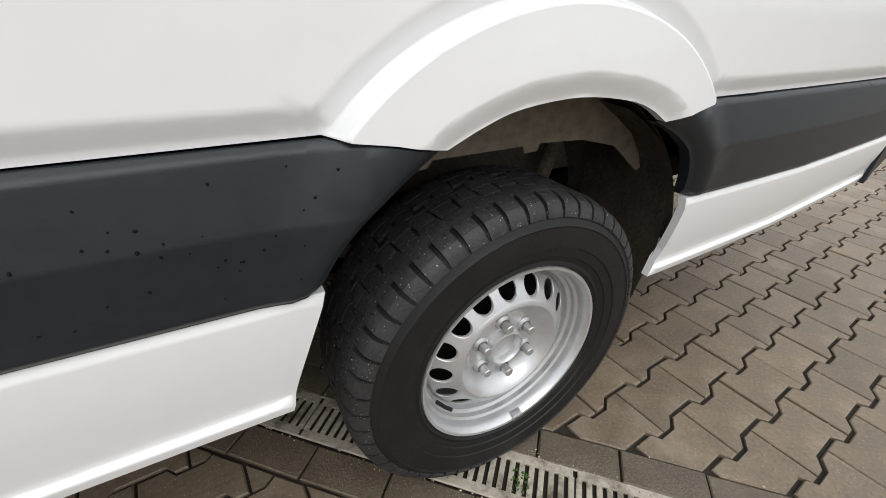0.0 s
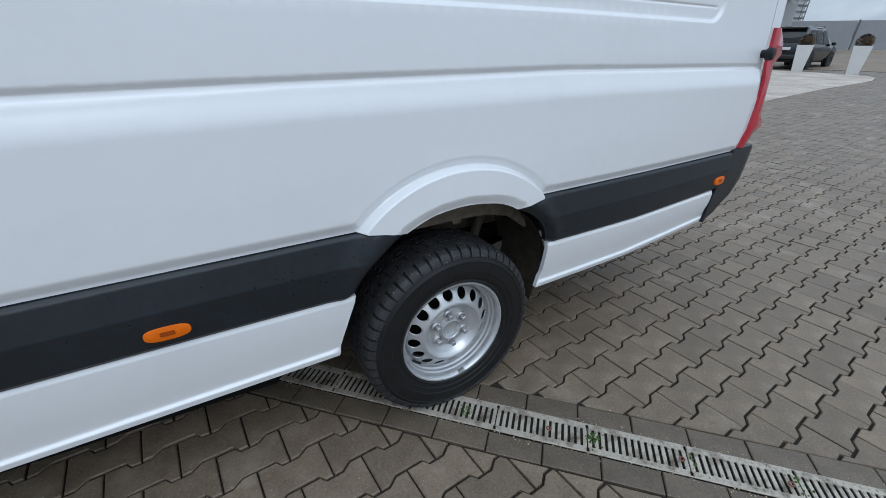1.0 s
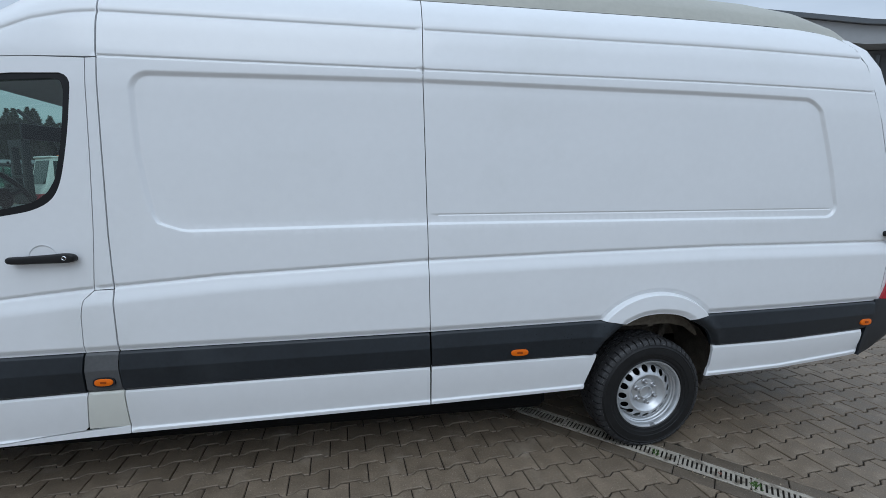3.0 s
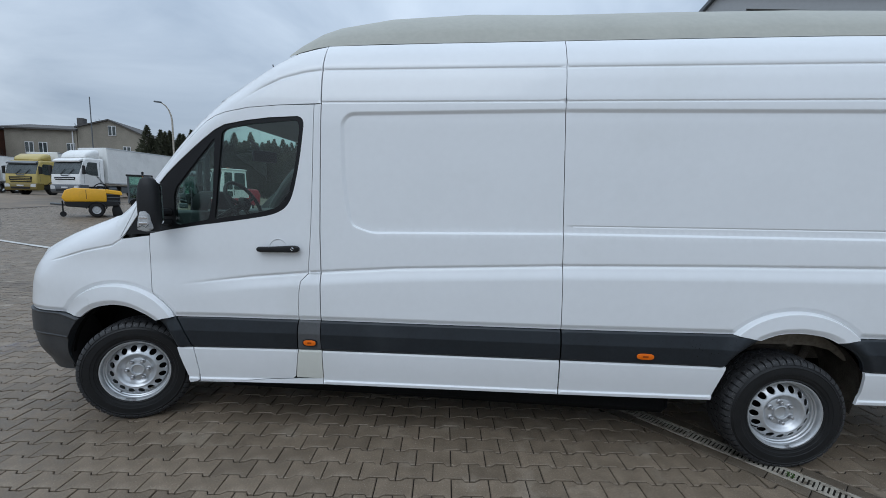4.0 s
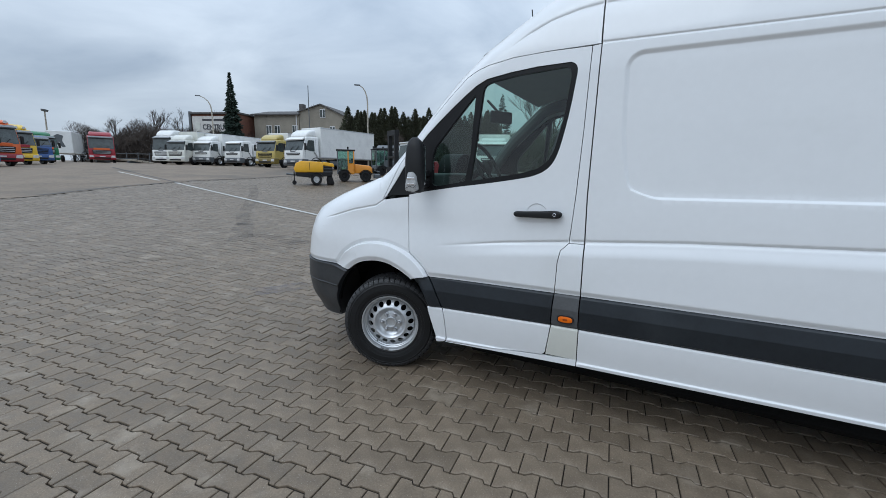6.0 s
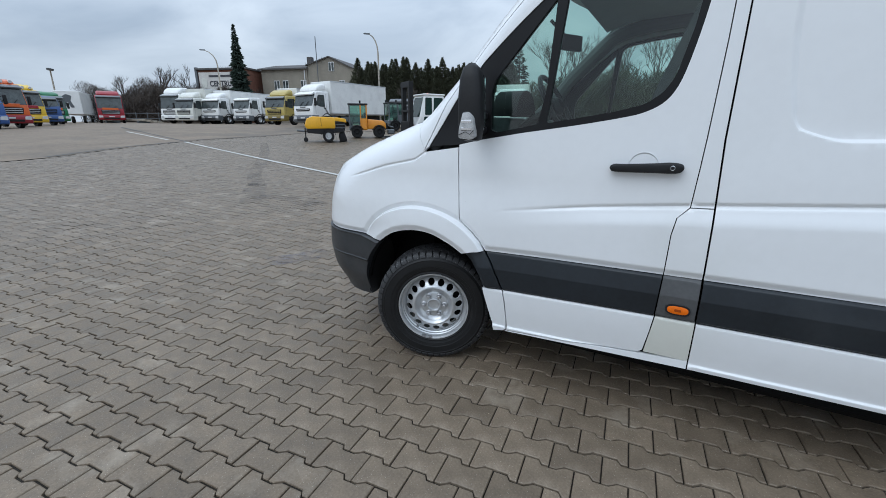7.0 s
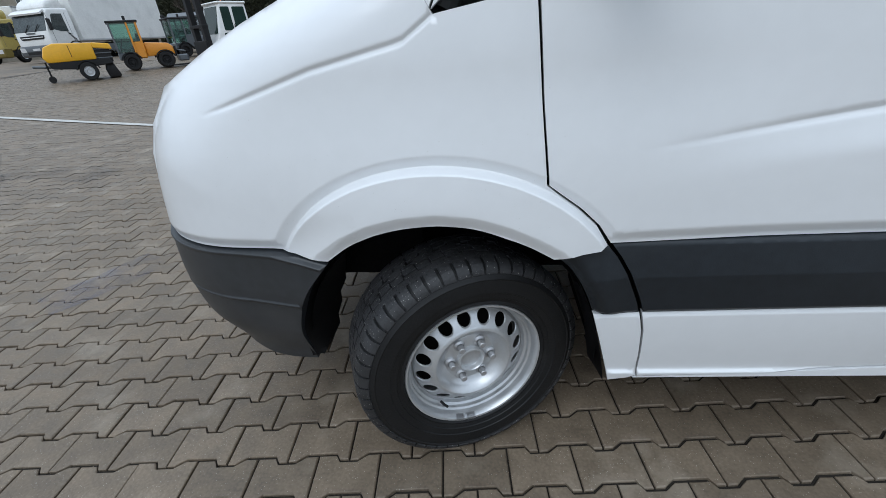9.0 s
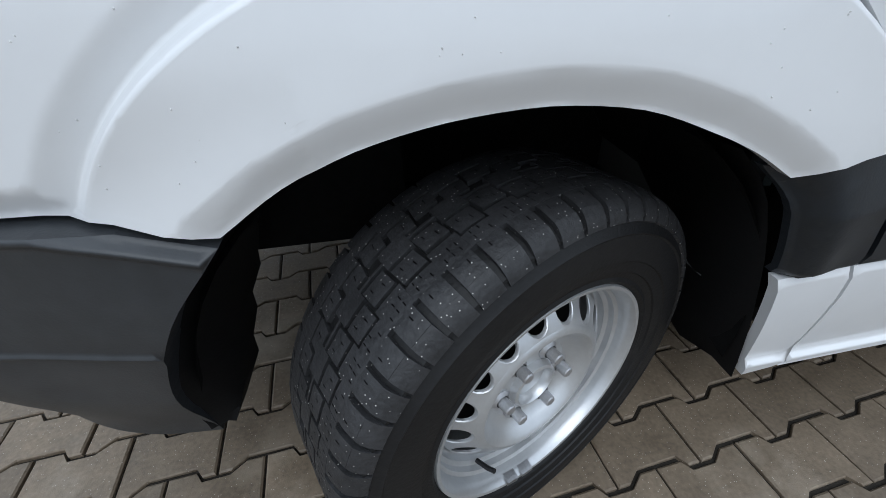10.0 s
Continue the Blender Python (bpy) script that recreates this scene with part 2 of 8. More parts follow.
def tube(bm, points, radius, sides=8, taper=None):
    """A round bar along a row of points."""
    pts = [Vector(p) for p in points]
    rings = []
    for i, p in enumerate(pts):
        d = (pts[min(i + 1, len(pts) - 1)] - pts[max(i - 1, 0)]).normalized()
        u = d.orthogonal().normalized()
        if i and rings:
            u = (rings[-1][1] - d * rings[-1][1].dot(d)).normalized()
        w = d.cross(u)
        r = radius if taper is None else radius + (taper - radius) * i / (len(pts) - 1)
        rings.append(([bm.verts.new(p + (u * math.cos(a) + w * math.sin(a)) * r) for a in (2 * math.pi * k / sides for k in range(sides))], u))
    for (a, _), (b, _) in zip(rings, rings[1:]):
        for k in range(sides):
            bm.faces.new((a[k], a[(k + 1) % sides], b[(k + 1) % sides], b[k]))
    bm.faces.new(rings[0][0][::-1])
    bm.faces.new(rings[-1][0])


def revolve(bm, profile, sides=48, closed=False, m=None):
    """Turns a row of (radius, y) about the y axis."""
    rings = []
    for r, y in profile:
        rings.append([bm.verts.new((r * math.cos(a), y, r * math.sin(a))) for a in (2 * math.pi * k / sides for k in range(sides))] if r > 1e-6 else [bm.verts.new((0, y, 0))])
    pairs = list(zip(rings, rings[1:])) + ([(rings[-1], rings[0])] if closed else [])
    for a, b in pairs:
        for k in range(sides):
            q = [a[k % len(a)], a[(k + 1) % len(a)], b[(k + 1) % len(b)], b[k % len(b)]]
            q = [v for i, v in enumerate(q) if v not in q[:i]]
            if len(q) > 2:
                bm.faces.new(q)
    if m is not None:
        bmesh.ops.transform(bm, matrix=m, verts=[v for g in rings for v in g])


def sheet(bm, rows):
    """A skin over rows of points, all of one length."""
    vs = [[bm.verts.new(p) for p in r] for r in rows]
    for a, b in zip(vs, vs[1:]):
        for i in range(len(a) - 1):
            bm.faces.new((a[i], a[i + 1], b[i + 1], b[i]))
    return vs


def ease(a, b, t):
    t = min(1.0, max(0.0, (t - a) / (b - a)))
    return t * t * (3 - 2 * t)


def along(table, x):
    return float(np.interp(x, [p[0] for p in table], [p[1] for p in table]))


def rounded(points, r, n=4):
    """An outline with its corners rounded by a radius r."""
    out = []
    for i, p in enumerate(points):
        p, a, b = Vector(p), Vector(points[i - 1]), Vector(points[(i + 1) % len(points)])
        da, db = (a - p), (b - p)
        k = min(r, da.length * 0.45, db.length * 0.45)
        s, e = p + da.normalized() * k, p + db.normalized() * k
        for j in range(n + 1):
            t = j / n
            out.append(tuple(s * (1 - t) ** 2 + p * 2 * t * (1 - t) + e * t * t))
    return out


# ---- the van's skin: how far in each point (x, z) of its near side stands ----
MID = 0.965
BASE = [(0.25, 0.03), (0.40, 0.012), (0.50, 0.0), (0.62, -0.014), (0.80, -0.018), (1.0, -0.016), (1.2, -0.009), (1.3, -0.004), (1.43, 0.003), (1.8, 0.016),
        (2.1, 0.030), (2.25, 0.048), (2.38, 0.080), (2.48, 0.118), (2.56, 0.165), (2.61, 0.205), (2.645, 0.243), (2.70, 0.31)]
_zs = np.arange(0.2, 2.75, 0.005)
_ys = np.interp(_zs, [b[0] for b in BASE], [b[1] for b in BASE])
_k = np.exp(-0.5 * (np.arange(-10, 11) / 4.0) ** 2)
_ys = np.convolve(np.pad(_ys, 10, mode="edge"), _k / _k.sum(), mode="valid")
CREASE = [(-3.95, 1.0), (-3.9, 1.010), (-3.44, 1.070), (-3.04, 1.112), (-2.44, 1.160), (-1.38, 1.213), (-0.5, 1.238), (0.4, 1.257), (1.8, 1.256)]
CLAD_TOP = [(-5.4, 0.765), (-4.86, 0.772), (-3.97, 0.790), (-3.0, 0.801), (-1.38, 0.820), (-0.35, 0.842), (0.35, 0.851), (1.75, 0.864)]
CLAD_LOW = [(-4.0, 0.560), (-3.86, 0.567), (-3.1, 0.590), (-1.37, 0.615), (-0.37, 0.628), (0.4, 0.638), (0.93, 0.640), (1.6, 0.668)]
SKIRT_LOW = [(-3.95, 0.305), (-3.5, 0.322), (-2.93, 0.344), (-1.37, 0.377), (-0.44, 0.403), (0.40, 0.428), (0.93, 0.440), (1.6, 0.490)]
RECESS_L = [(1.38, -2.66), (1.435, -2.745), (1.585, -2.785), (1.77, -2.81), (2.2, -2.825)]
RECESS_R = [(1.38, 1.31), (1.45, 1.30), (1.68, 1.25), (1.91, 1.18), (2.09, 1.12), (2.2, 1.06)]
RECESS_LOW = [(-2.9, 1.380), (-2.6, 1.384), (-1.38, 1.408), (0.4, 1.420), (1.4, 1.422)]
RECESS_TOP = [(-2.9, 2.166), (-1.4, 2.184), (1.4, 2.170)]
BONNET_LINE = [(-4.97, 1.128), (-4.90, 1.145), (-4.66, 1.213), (-4.44, 1.257), (-4.37, 1.303)]
ROOF_STEP = [(-3.6, 2.17), (-3.486, 2.253), (-3.375, 2.322), (-3.235, 2.388), (-3.08, 2.427), (-2.95, 2.443)]
# outer edge of the near side from the bumper over bonnet, pillar and cab roof: x, z, width of the rounding, depth of the rounding
EDGE = [(-5.24, 0.30, 0.32, 0.22), (-5.33, 0.40, 0.34, 0.25), (-5.37, 0.55, 0.36, 0.27), (-5.365, 0.70, 0.36, 0.27), (-5.34, 0.85, 0.36, 0.26), (-5.305, 1.0, 0.34, 0.25),
        (-5.26, 1.09, 0.30, 0.23), (-5.17, 1.19, 0.26, 0.22), (-5.02, 1.262, 0.22, 0.21), (-4.87, 1.325, 0.19, 0.20), (-4.73, 1.375, 0.17, 0.19), (-4.50, 1.455, 0.15, 0.18),
        (-4.39, 1.51, 0.11, 0.16), (-4.19, 1.70, 0.09, 0.14), (-3.97, 1.95, 0.09, 0.12), (-3.825, 2.10, 0.10, 0.11), (-3.64, 2.265, 0.14, 0.10), (-3.455, 2.39, 0.20, 0.08),
        (-3.275, 2.51, 0.24, 0.05), (-3.15, 2.58, 0.22, 0.03), (-2.96, 2.632, 0.2, 0.0), (-2.3, 2.645, 0.2, 0.0)]
_e = np.array(EDGE)
for _ in range(3):   # corner cutting gives a smooth line
    _a, _b = _e[:-1], _e[1:]
    _e = np.concatenate((_e[:1], np.stack((_a * 0.75 + _b * 0.25, _a * 0.25 + _b * 0.75), 1).reshape(-1, 4), _e[-1:]))


def _round_grid():
    """The rounding of the van's corners on a fine grid, softened so that its slope runs smoothly."""
    gx, gz = np.arange(-5.55, -2.2, 0.01), np.arange(0.15, 2.8, 0.01)
    px, pz = [g.ravel() for g in np.meshgrid(gx, gz, indexing="ij")]
    best, w, deep = np.full(len(px), 9.0), np.ones(len(px)), np.zeros(len(px))
    for a, b in zip(_e[:-1], _e[1:]):
        d = b[:2] - a[:2]
        t = np.clip(((px - a[0]) * d[0] + (pz - a[1]) * d[1]) / max(1e-9, float(d @ d)), 0, 1)
        dist = np.hypot(a[0] + d[0] * t - px, a[1] + d[1] * t - pz)
        near = dist < best
        best = np.where(near, dist, best)
        w, deep = np.where(near, a[2] + (b[2] - a[2]) * t, w), np.where(near, a[3] + (b[3] - a[3]) * t, deep)
    s = 0.965 * np.clip(1 - best / w, 0, 1)
    v = (deep * (1 - np.sqrt(1 - s * s))).reshape(len(gx), len(gz))
    k = np.exp(-0.5 * (np.arange(-4, 5) / 1.4) ** 2)
    k /= k.sum()
    for axis in (0, 1):
        pad = [(4, 4) if a == axis else (0, 0) for a in (0, 1)]
        v = np.apply_along_axis(lambda r: np.convolve(r, k, mode="valid"), axis, np.pad(v, pad, mode="edge"))
    return v


ROUND = _round_grid()


def rounding(x, z):
    if x > -2.4:
        return 0.0
    u, v = (x + 5.55) / 0.01, (z - 0.15) / 0.01
    i, j = int(min(max(u, 0), ROUND.shape[0] - 2)), int(min(max(v, 0), ROUND.shape[1] - 2))
    u, v = min(max(u - i, 0.0), 1.0), min(max(v - j, 0.0), 1.0)
    q = ROUND[i:i + 2, j:j + 2]
    return float((q[0, 0] * (1 - v) + q[0, 1] * v) * (1 - u) + (q[1, 0] * (1 - v) + q[1, 1] * v) * u)


ARCHES = [(-4.397, 0.62, 0.470, 0.371), (0.002, 0.62, 0.432, 0.372)]


def arch_reach(x, z):
    """Metres outside (+) or inside (-) the upper edge of the nearest wheel flare."""
    best = 9.0
    for cx, cz, ax, az in ARCHES:
        u, v = (x - cx) / ax, (z - cz) / az
        r = math.hypot(u, v)
        if z > 0.5:
            best = min(best, (r - 1) * min(ax, az) * 1.03)
    return best


LIPS = [np.array(line) for line in (
    [(-4.04, 0.68), (-4.105, 0.752), (-4.16, 0.785), (-4.22, 0.814), (-4.30, 0.840), (-4.39, 0.850), (-4.48, 0.842), (-4.56, 0.822), (-4.63, 0.790), (-4.70, 0.742), (-4.76, 0.66)],
    [(0.30, 0.72), (0.218, 0.816), (0.17, 0.840), (0.11, 0.856), (0.01, 0.866), (-0.09, 0.856), (-0.15, 0.837), (-0.205, 0.810), (-0.30, 0.72)])]


def lip_reach(x, z):
    """Metres from the rim of the nearer wheel opening."""
    p, line = np.array((x, z)), LIPS[0 if x < -2 else 1]
    a, d = line[:-1], line[1:] - line[:-1]
    t = np.clip(((p - a) * d).sum(1) / (d * d).sum(1), 0, 1)
    return float(np.hypot(*(a + d * t[:, None] - p).T).min())


def ramp(a, b, t):
    """From nought at a to one at b, straight, its two corners barely rounded."""
    t = min(1.0, max(0.0, (t - a) / (b - a)))
    return 0.75 * t + 0.25 * t * t * (3 - 2 * t)


def skin(x, z, flares=True):
    y = float(np.interp(z, _zs, _ys)) + rounding(x, z)
    if x > 0.2:
        y += 0.07 * max(0.0, (x - 0.2) / 1.5) ** 1.5
    if x < -3.55:   # the front wing swells over the wheel, then sweeps in towards the nose
        y -= 0.020 * ease(-3.55, -4.05, x) * ease(1.48, 1.2, z)
        y += 0.10 * max(0.0, -4.35 - x) ** 1.6
    # crease along the waist: a small undercut, then a flare that runs out below
    zc = along(CREASE, x)
    s = z - zc
    a = ease(-3.98, -3.2, x)
    if a > 0 and z < 1.5:
        y += a * 0.011 * math.exp(-((s - 0.002) / 0.008) ** 2)
        y -= a * 0.020 * ease(0.004, -0.085, s)
    if a < 1:
        y -= (1 - a) * 0.020 * ease(1.2, 0.9, z)
    # recessed upper panel
    if x > -2.96 and 1.33 < z < 2.24:
        dx = min(x - along(RECESS_L, z), along(RECESS_R, z) - x)
        dz = min(z - along(RECESS_LOW, x), along(RECESS_TOP, x) - z)
        r = 0.10
        d = r - math.hypot(r - dx, r - dz) if dx < r and dz < r else min(dx, dz)
        wide = 0.016 + 0.014 * ease(0.06, 0.22, z - along(RECESS_LOW, x))
        y += 0.014 * ease(0, wide, d)
        if -1.335 < x < 1.25:
            y += 0.004 * math.exp(-((z - along([(-1.34, 1.464), (1.25, 1.482)], x)) / 0.0035) ** 2)
    # drip rail and the roof side's step
    if x > -2.96:
        y += 0.006 * math.exp(-((z - 2.226) / 0.005) ** 2)
        y += 0.005 * math.exp(-((z - 2.443) / 0.007) ** 2) - 0.006 * ease(2.435, 2.475, z)
    if -3.6 < x <= -2.96:
        zr = along(ROOF_STEP, x)
        k = ease(-3.55, -3.3, x)
        y += k * (0.005 * math.exp(-((z - zr) / 0.008) ** 2) - 0.006 * ease(-0.008, 0.03, z - zr))
    # panel line between bonnet and wing
    if x < -4.36:
        zb = along(BONNET_LINE, x)
        y += 0.007 * ease(-5.0, -4.85, x) * math.exp(-((z - zb) / 0.006) ** 2)
    # the skin tucks in above the plastic band and around the flares, which then step out
    up = z - along(CLAD_TOP, x)
    reach = arch_reach(x, z)
    if not flares:
        return y + 0.012
    y += 0.012 * ramp(0.029, 0.001, min(max(0.0, up), max(0.0, reach)))
    if reach < 0.005 and z > 0.66:
        foot = ease(0.90, 0.765, z) if x < -4.6 else 0.0   # the front flare's step runs out above the bumper
        y -= (0.034 - 0.022 * foot) * ramp(0.001, -0.010, reach) + (0.006 + 0.018 * foot) * ramp(-0.010, -0.10, reach)
        y += 0.017 * ramp(0.036, 0.0, lip_reach(x, z))
    return y


BAND_MID = [(x, along(CLAD_LOW, x) + 0.55 * (along(CLAD_TOP, x) - along(CLAD_LOW, x))) for x in (-4.0, -3.86, -3.1, -1.37, -0.37, 0.4, 0.93, 1.64)]


ROLL = 0.045
BAND_ENDS = []   # where the band meets the wheel openings


def band(x, z):
    """The plastic band: proud, with a ridge along its middle."""
    t, b = along(CLAD_TOP, x), along(CLAD_LOW, x)
    mid = b + 0.55 * (t - b)
    k = abs(z - mid) / (t - b)
    y = -0.036 - 0.020 * (1 - k * 1.5) + 0.014 * ease(0.018, 0.0, t - z) + 0.008 * ease(0.014, 0.0, z - b)
    if x > 0.2:
        y += 0.07 * max(0.0, (x - 0.2) / 1.5) ** 1.5
    if x < -4.2:
        y += 0.045 * ((-4.2 - x) / 0.65)
    r = arch_reach(x, max(z, 0.62))
    y -= 0.016 * ease(0.03, -0.06, r)
    for curve in BAND_ENDS:
        if abs(x - curve[2][0]) < 0.25:
            d = min(math.hypot(x - cx, z - cz) for cx, cz in curve)
            if d < ROLL:
                y += 0.034 * (1 - d / ROLL) ** 2.2
    return y


def skirt(x, z):
    """The painted sill below the band: rounded top edge, a flange along the bottom."""
    t, b = along(CLAD_LOW, x), along(SKIRT_LOW, x)
    y = -0.034 + 0.034 * max(0.0, (t - z) / (t - b)) ** 1.6 + 0.007 * ease(0.016, 0.0, t - z)
    y -= 0.012 * ease(0.030, 0.020, z - b)
    if x > 0.2:
        y += 0.06 * max(0.0, (x - 0.2) / 1.5) ** 1.5
    return y


BUMPER_TOP = [(-5.4, 0.766), (-5.1, 0.765), (-4.86, 0.769), (-4.79, 0.756), (-4.708, 0.733)]


def bumper_skin(x, z):
    """The front bumper: a rolled bead under its top edge, another along the side, a swelling where the flare meets it."""
    d = along(BUMPER_TOP, x) - z
    y = skin(x, min(z, 0.74), False) - 0.017 - 0.018 * ease(-5.02, -4.78, x) * ease(0.30, 0.60, z)
    y += 0.012 * ramp(0.009, 0.0, d) - 0.005 * math.exp(-((d - 0.012) / 0.0055) ** 2)
    k = ease(-5.34, -5.2, x)
    y += 0.026 * ease(0.48, 0.31, z) + k * (0.006 * ramp(0.592, 0.576, z) - 0.005 * math.exp(-((z - 0.590) / 0.005) ** 2))
    return y


def refined(x, z):
    """Where the skin needs a finer net: the sides of the recess."""
    return (-2.86 < x < -2.6 or 0.95 < x < 1.34) and 1.36 < z < 2.2


def feature_rows(surf):
    """Rows of points that run along the folds of a skin, so that its net follows them."""
    rows = []

    def run(table, offsets, x0, x1, step, clear=False):
        n = max(2, int((x1 - x0) / step))
        for off in offsets:
            row = []
            for i in range(n + 1):
                x = x0 + (x1 - x0) * i / n
                z = along(table, x) + off
                row.append(None if clear and arch_reach(x, z) < 0.05 else (x, z))
            rows.append(row)

    if surf is skin:
        for cx, cz, ax, az in ARCHES:
            for off in (-0.09, -0.07, -0.05, -0.032, -0.02, -0.014, -0.0105, -0.008, -0.005, -0.002, 0.0015, 0.004, 0.008, 0.014, 0.02, 0.025, 0.029, 0.033, 0.045):
                k = 1 + off / (min(ax, az) * 1.03)
                rows.append([(cx + ax * k * math.cos(radians(a)), cz + az * k * math.sin(radians(a))) for a in np.arange(8, 173, 1.5)])
        for line in LIPS:   # the fold where the flare's lip turns in
            cx, cz = (-4.395, 0.60) if line[0][0] < -2 else (0.005, 0.60)
            for off in (0.006, 0.014, 0.024, 0.033, 0.038, 0.041, 0.045):
                rows.append([(px + (px - cx) / math.hypot(px - cx, pz - cz) * off, pz + (pz - cz) / math.hypot(px - cx, pz - cz) * off) for px, pz in flow(line, 6)])
        run(CLAD_TOP, (-0.005, 0.001, 0.005, 0.011, 0.018, 0.024, 0.029, 0.034, 0.047), -5.38, 1.7, 0.03, True)
        run(CREASE, (-0.092, -0.075, -0.06, -0.046, -0.033, -0.022, -0.013, -0.006, 0.0, 0.006, 0.013, 0.022), -3.97, 1.7, 0.04)
        run(RECESS_LOW, (0.0, 0.004, 0.008, 0.012, 0.016), -2.7, 1.25, 0.05)
        run(RECESS_TOP, (0.0, -0.008, -0.016, -0.024, -0.03), -2.75, 1.1, 0.05)
        for side_, way in ((RECESS_L, 1), (RECESS_R, -1)):   # round the recess: upper corner, side, lower corner
            for d in (0.0, 0.004, 0.008, 0.012, 0.016, 0.020, 0.025, 0.030):
                r = 0.10
                for edge_, sign in ((RECESS_TOP, -1), (RECESS_LOW, 1)):
                    row = []
                    for k in range(19):
                        f = radians(5 * k)
                        dx, dz, x, z = r - (r - d) * math.cos(f), r - (r - d) * math.sin(f), along(side_, 1.6), 1.6
                        for _ in range(4):
                            z = along(edge_, x) + sign * dz
                            x = along(side_, z) + way * dx
                        row.append((x, z))
                    rows.append(row)
                rows.append([(along(side_, z) + way * d, z) for z in np.arange(1.52, 2.05, 0.04)])
        run([(-1.34, 1.464), (1.25, 1.482)], (-0.009, -0.005, -0.0025, 0.0, 0.0025, 0.005, 0.009), -1.32, 1.24, 0.05)
        run([(-2.96, 2.226), (1.6, 2.226)], (-0.012, -0.006, -0.003, 0.0, 0.003, 0.006, 0.012), -2.94, 1.5, 0.06)
        run([(-2.96, 2.443), (1.6, 2.443)], (-0.014, -0.008, -0.004, 0.0, 0.004, 0.008, 0.014, 0.022, 0.032), -2.94, 1.45, 0.06)
        run(ROOF_STEP, (-0.014, -0.008, -0.004, 0.0, 0.004, 0.008, 0.014, 0.022, 0.032), -3.56, -2.97, 0.03)
        run(BONNET_LINE, (-0.016, -0.011, -0.007, -0.0035, 0.0, 0.0035, 0.007, 0.011, 0.016), -4.99, -4.375, 0.02)
    elif surf is band:
        run(CLAD_TOP, (-0.002, -0.006, -0.011, -0.019, -0.03), -4.1, 1.66, 0.03)
        run(CLAD_LOW, (0.002, 0.005, 0.010, 0.016), -4.0, 1.6, 0.03)
        run(BAND_MID, (-0.004, 0.0, 0.004), -4.0, 1.64, 0.03)
        for curve, way in zip(BAND_ENDS, (1, -1, 1)):
            for off in (0.006, 0.013, 0.021, 0.030, 0.040):
                rows.append([(x + way * off * 0.9, z + off * 0.44) for x, z in curve])
    elif surf is skirt:
        run(CLAD_LOW, (-0.003, -0.007, -0.012, -0.018, -0.024, -0.035), -4.0, 1.57, 0.04)
        run(SKIRT_LOW, (0.003, 0.010, 0.016, 0.020, 0.023, 0.026, 0.030, 0.036), -3.95, 1.57, 0.04)
    elif surf is bumper_skin:
        run([(-5.4, 0.590), (-4.7, 0.590)], (-0.025, -0.018, -0.014, -0.010, -0.0075, -0.005, -0.0025, 0.0, 0.0025, 0.005, 0.0075, 0.010, 0.016), -5.36, -4.8, 0.02)
        run(BUMPER_TOP, (-0.034, -0.027, -0.022, -0.019, -0.0165, -0.014, -0.012, -0.010, -0.008, -0.006, -0.004, -0.002), -5.36, -4.70, 0.02)
    return rows


def within(px, pz, loop):
    """Which points lie inside a loop, and how far each is from its edge."""
    a = np.array(loop)
    b = np.roll(a, -1, 0)
    inside_, dist = np.zeros(len(px), bool), np.full(len(px), 9.0)
    for (ax, az), (bx, bz) in zip(a, b):
        if az != bz:
            inside_ ^= ((az > pz) != (bz > pz)) & (px < (bx - ax) * (pz - az) / (bz - az) + ax)
        t = np.clip(((px - ax) * (bx - ax) + (pz - az) * (bz - az)) / max(1e-9, (bx - ax) ** 2 + (bz - az) ** 2), 0, 1)
        dist = np.minimum(dist, np.hypot(ax + t * (bx - ax) - px, az + t * (bz - az) - pz))
    return inside_, dist


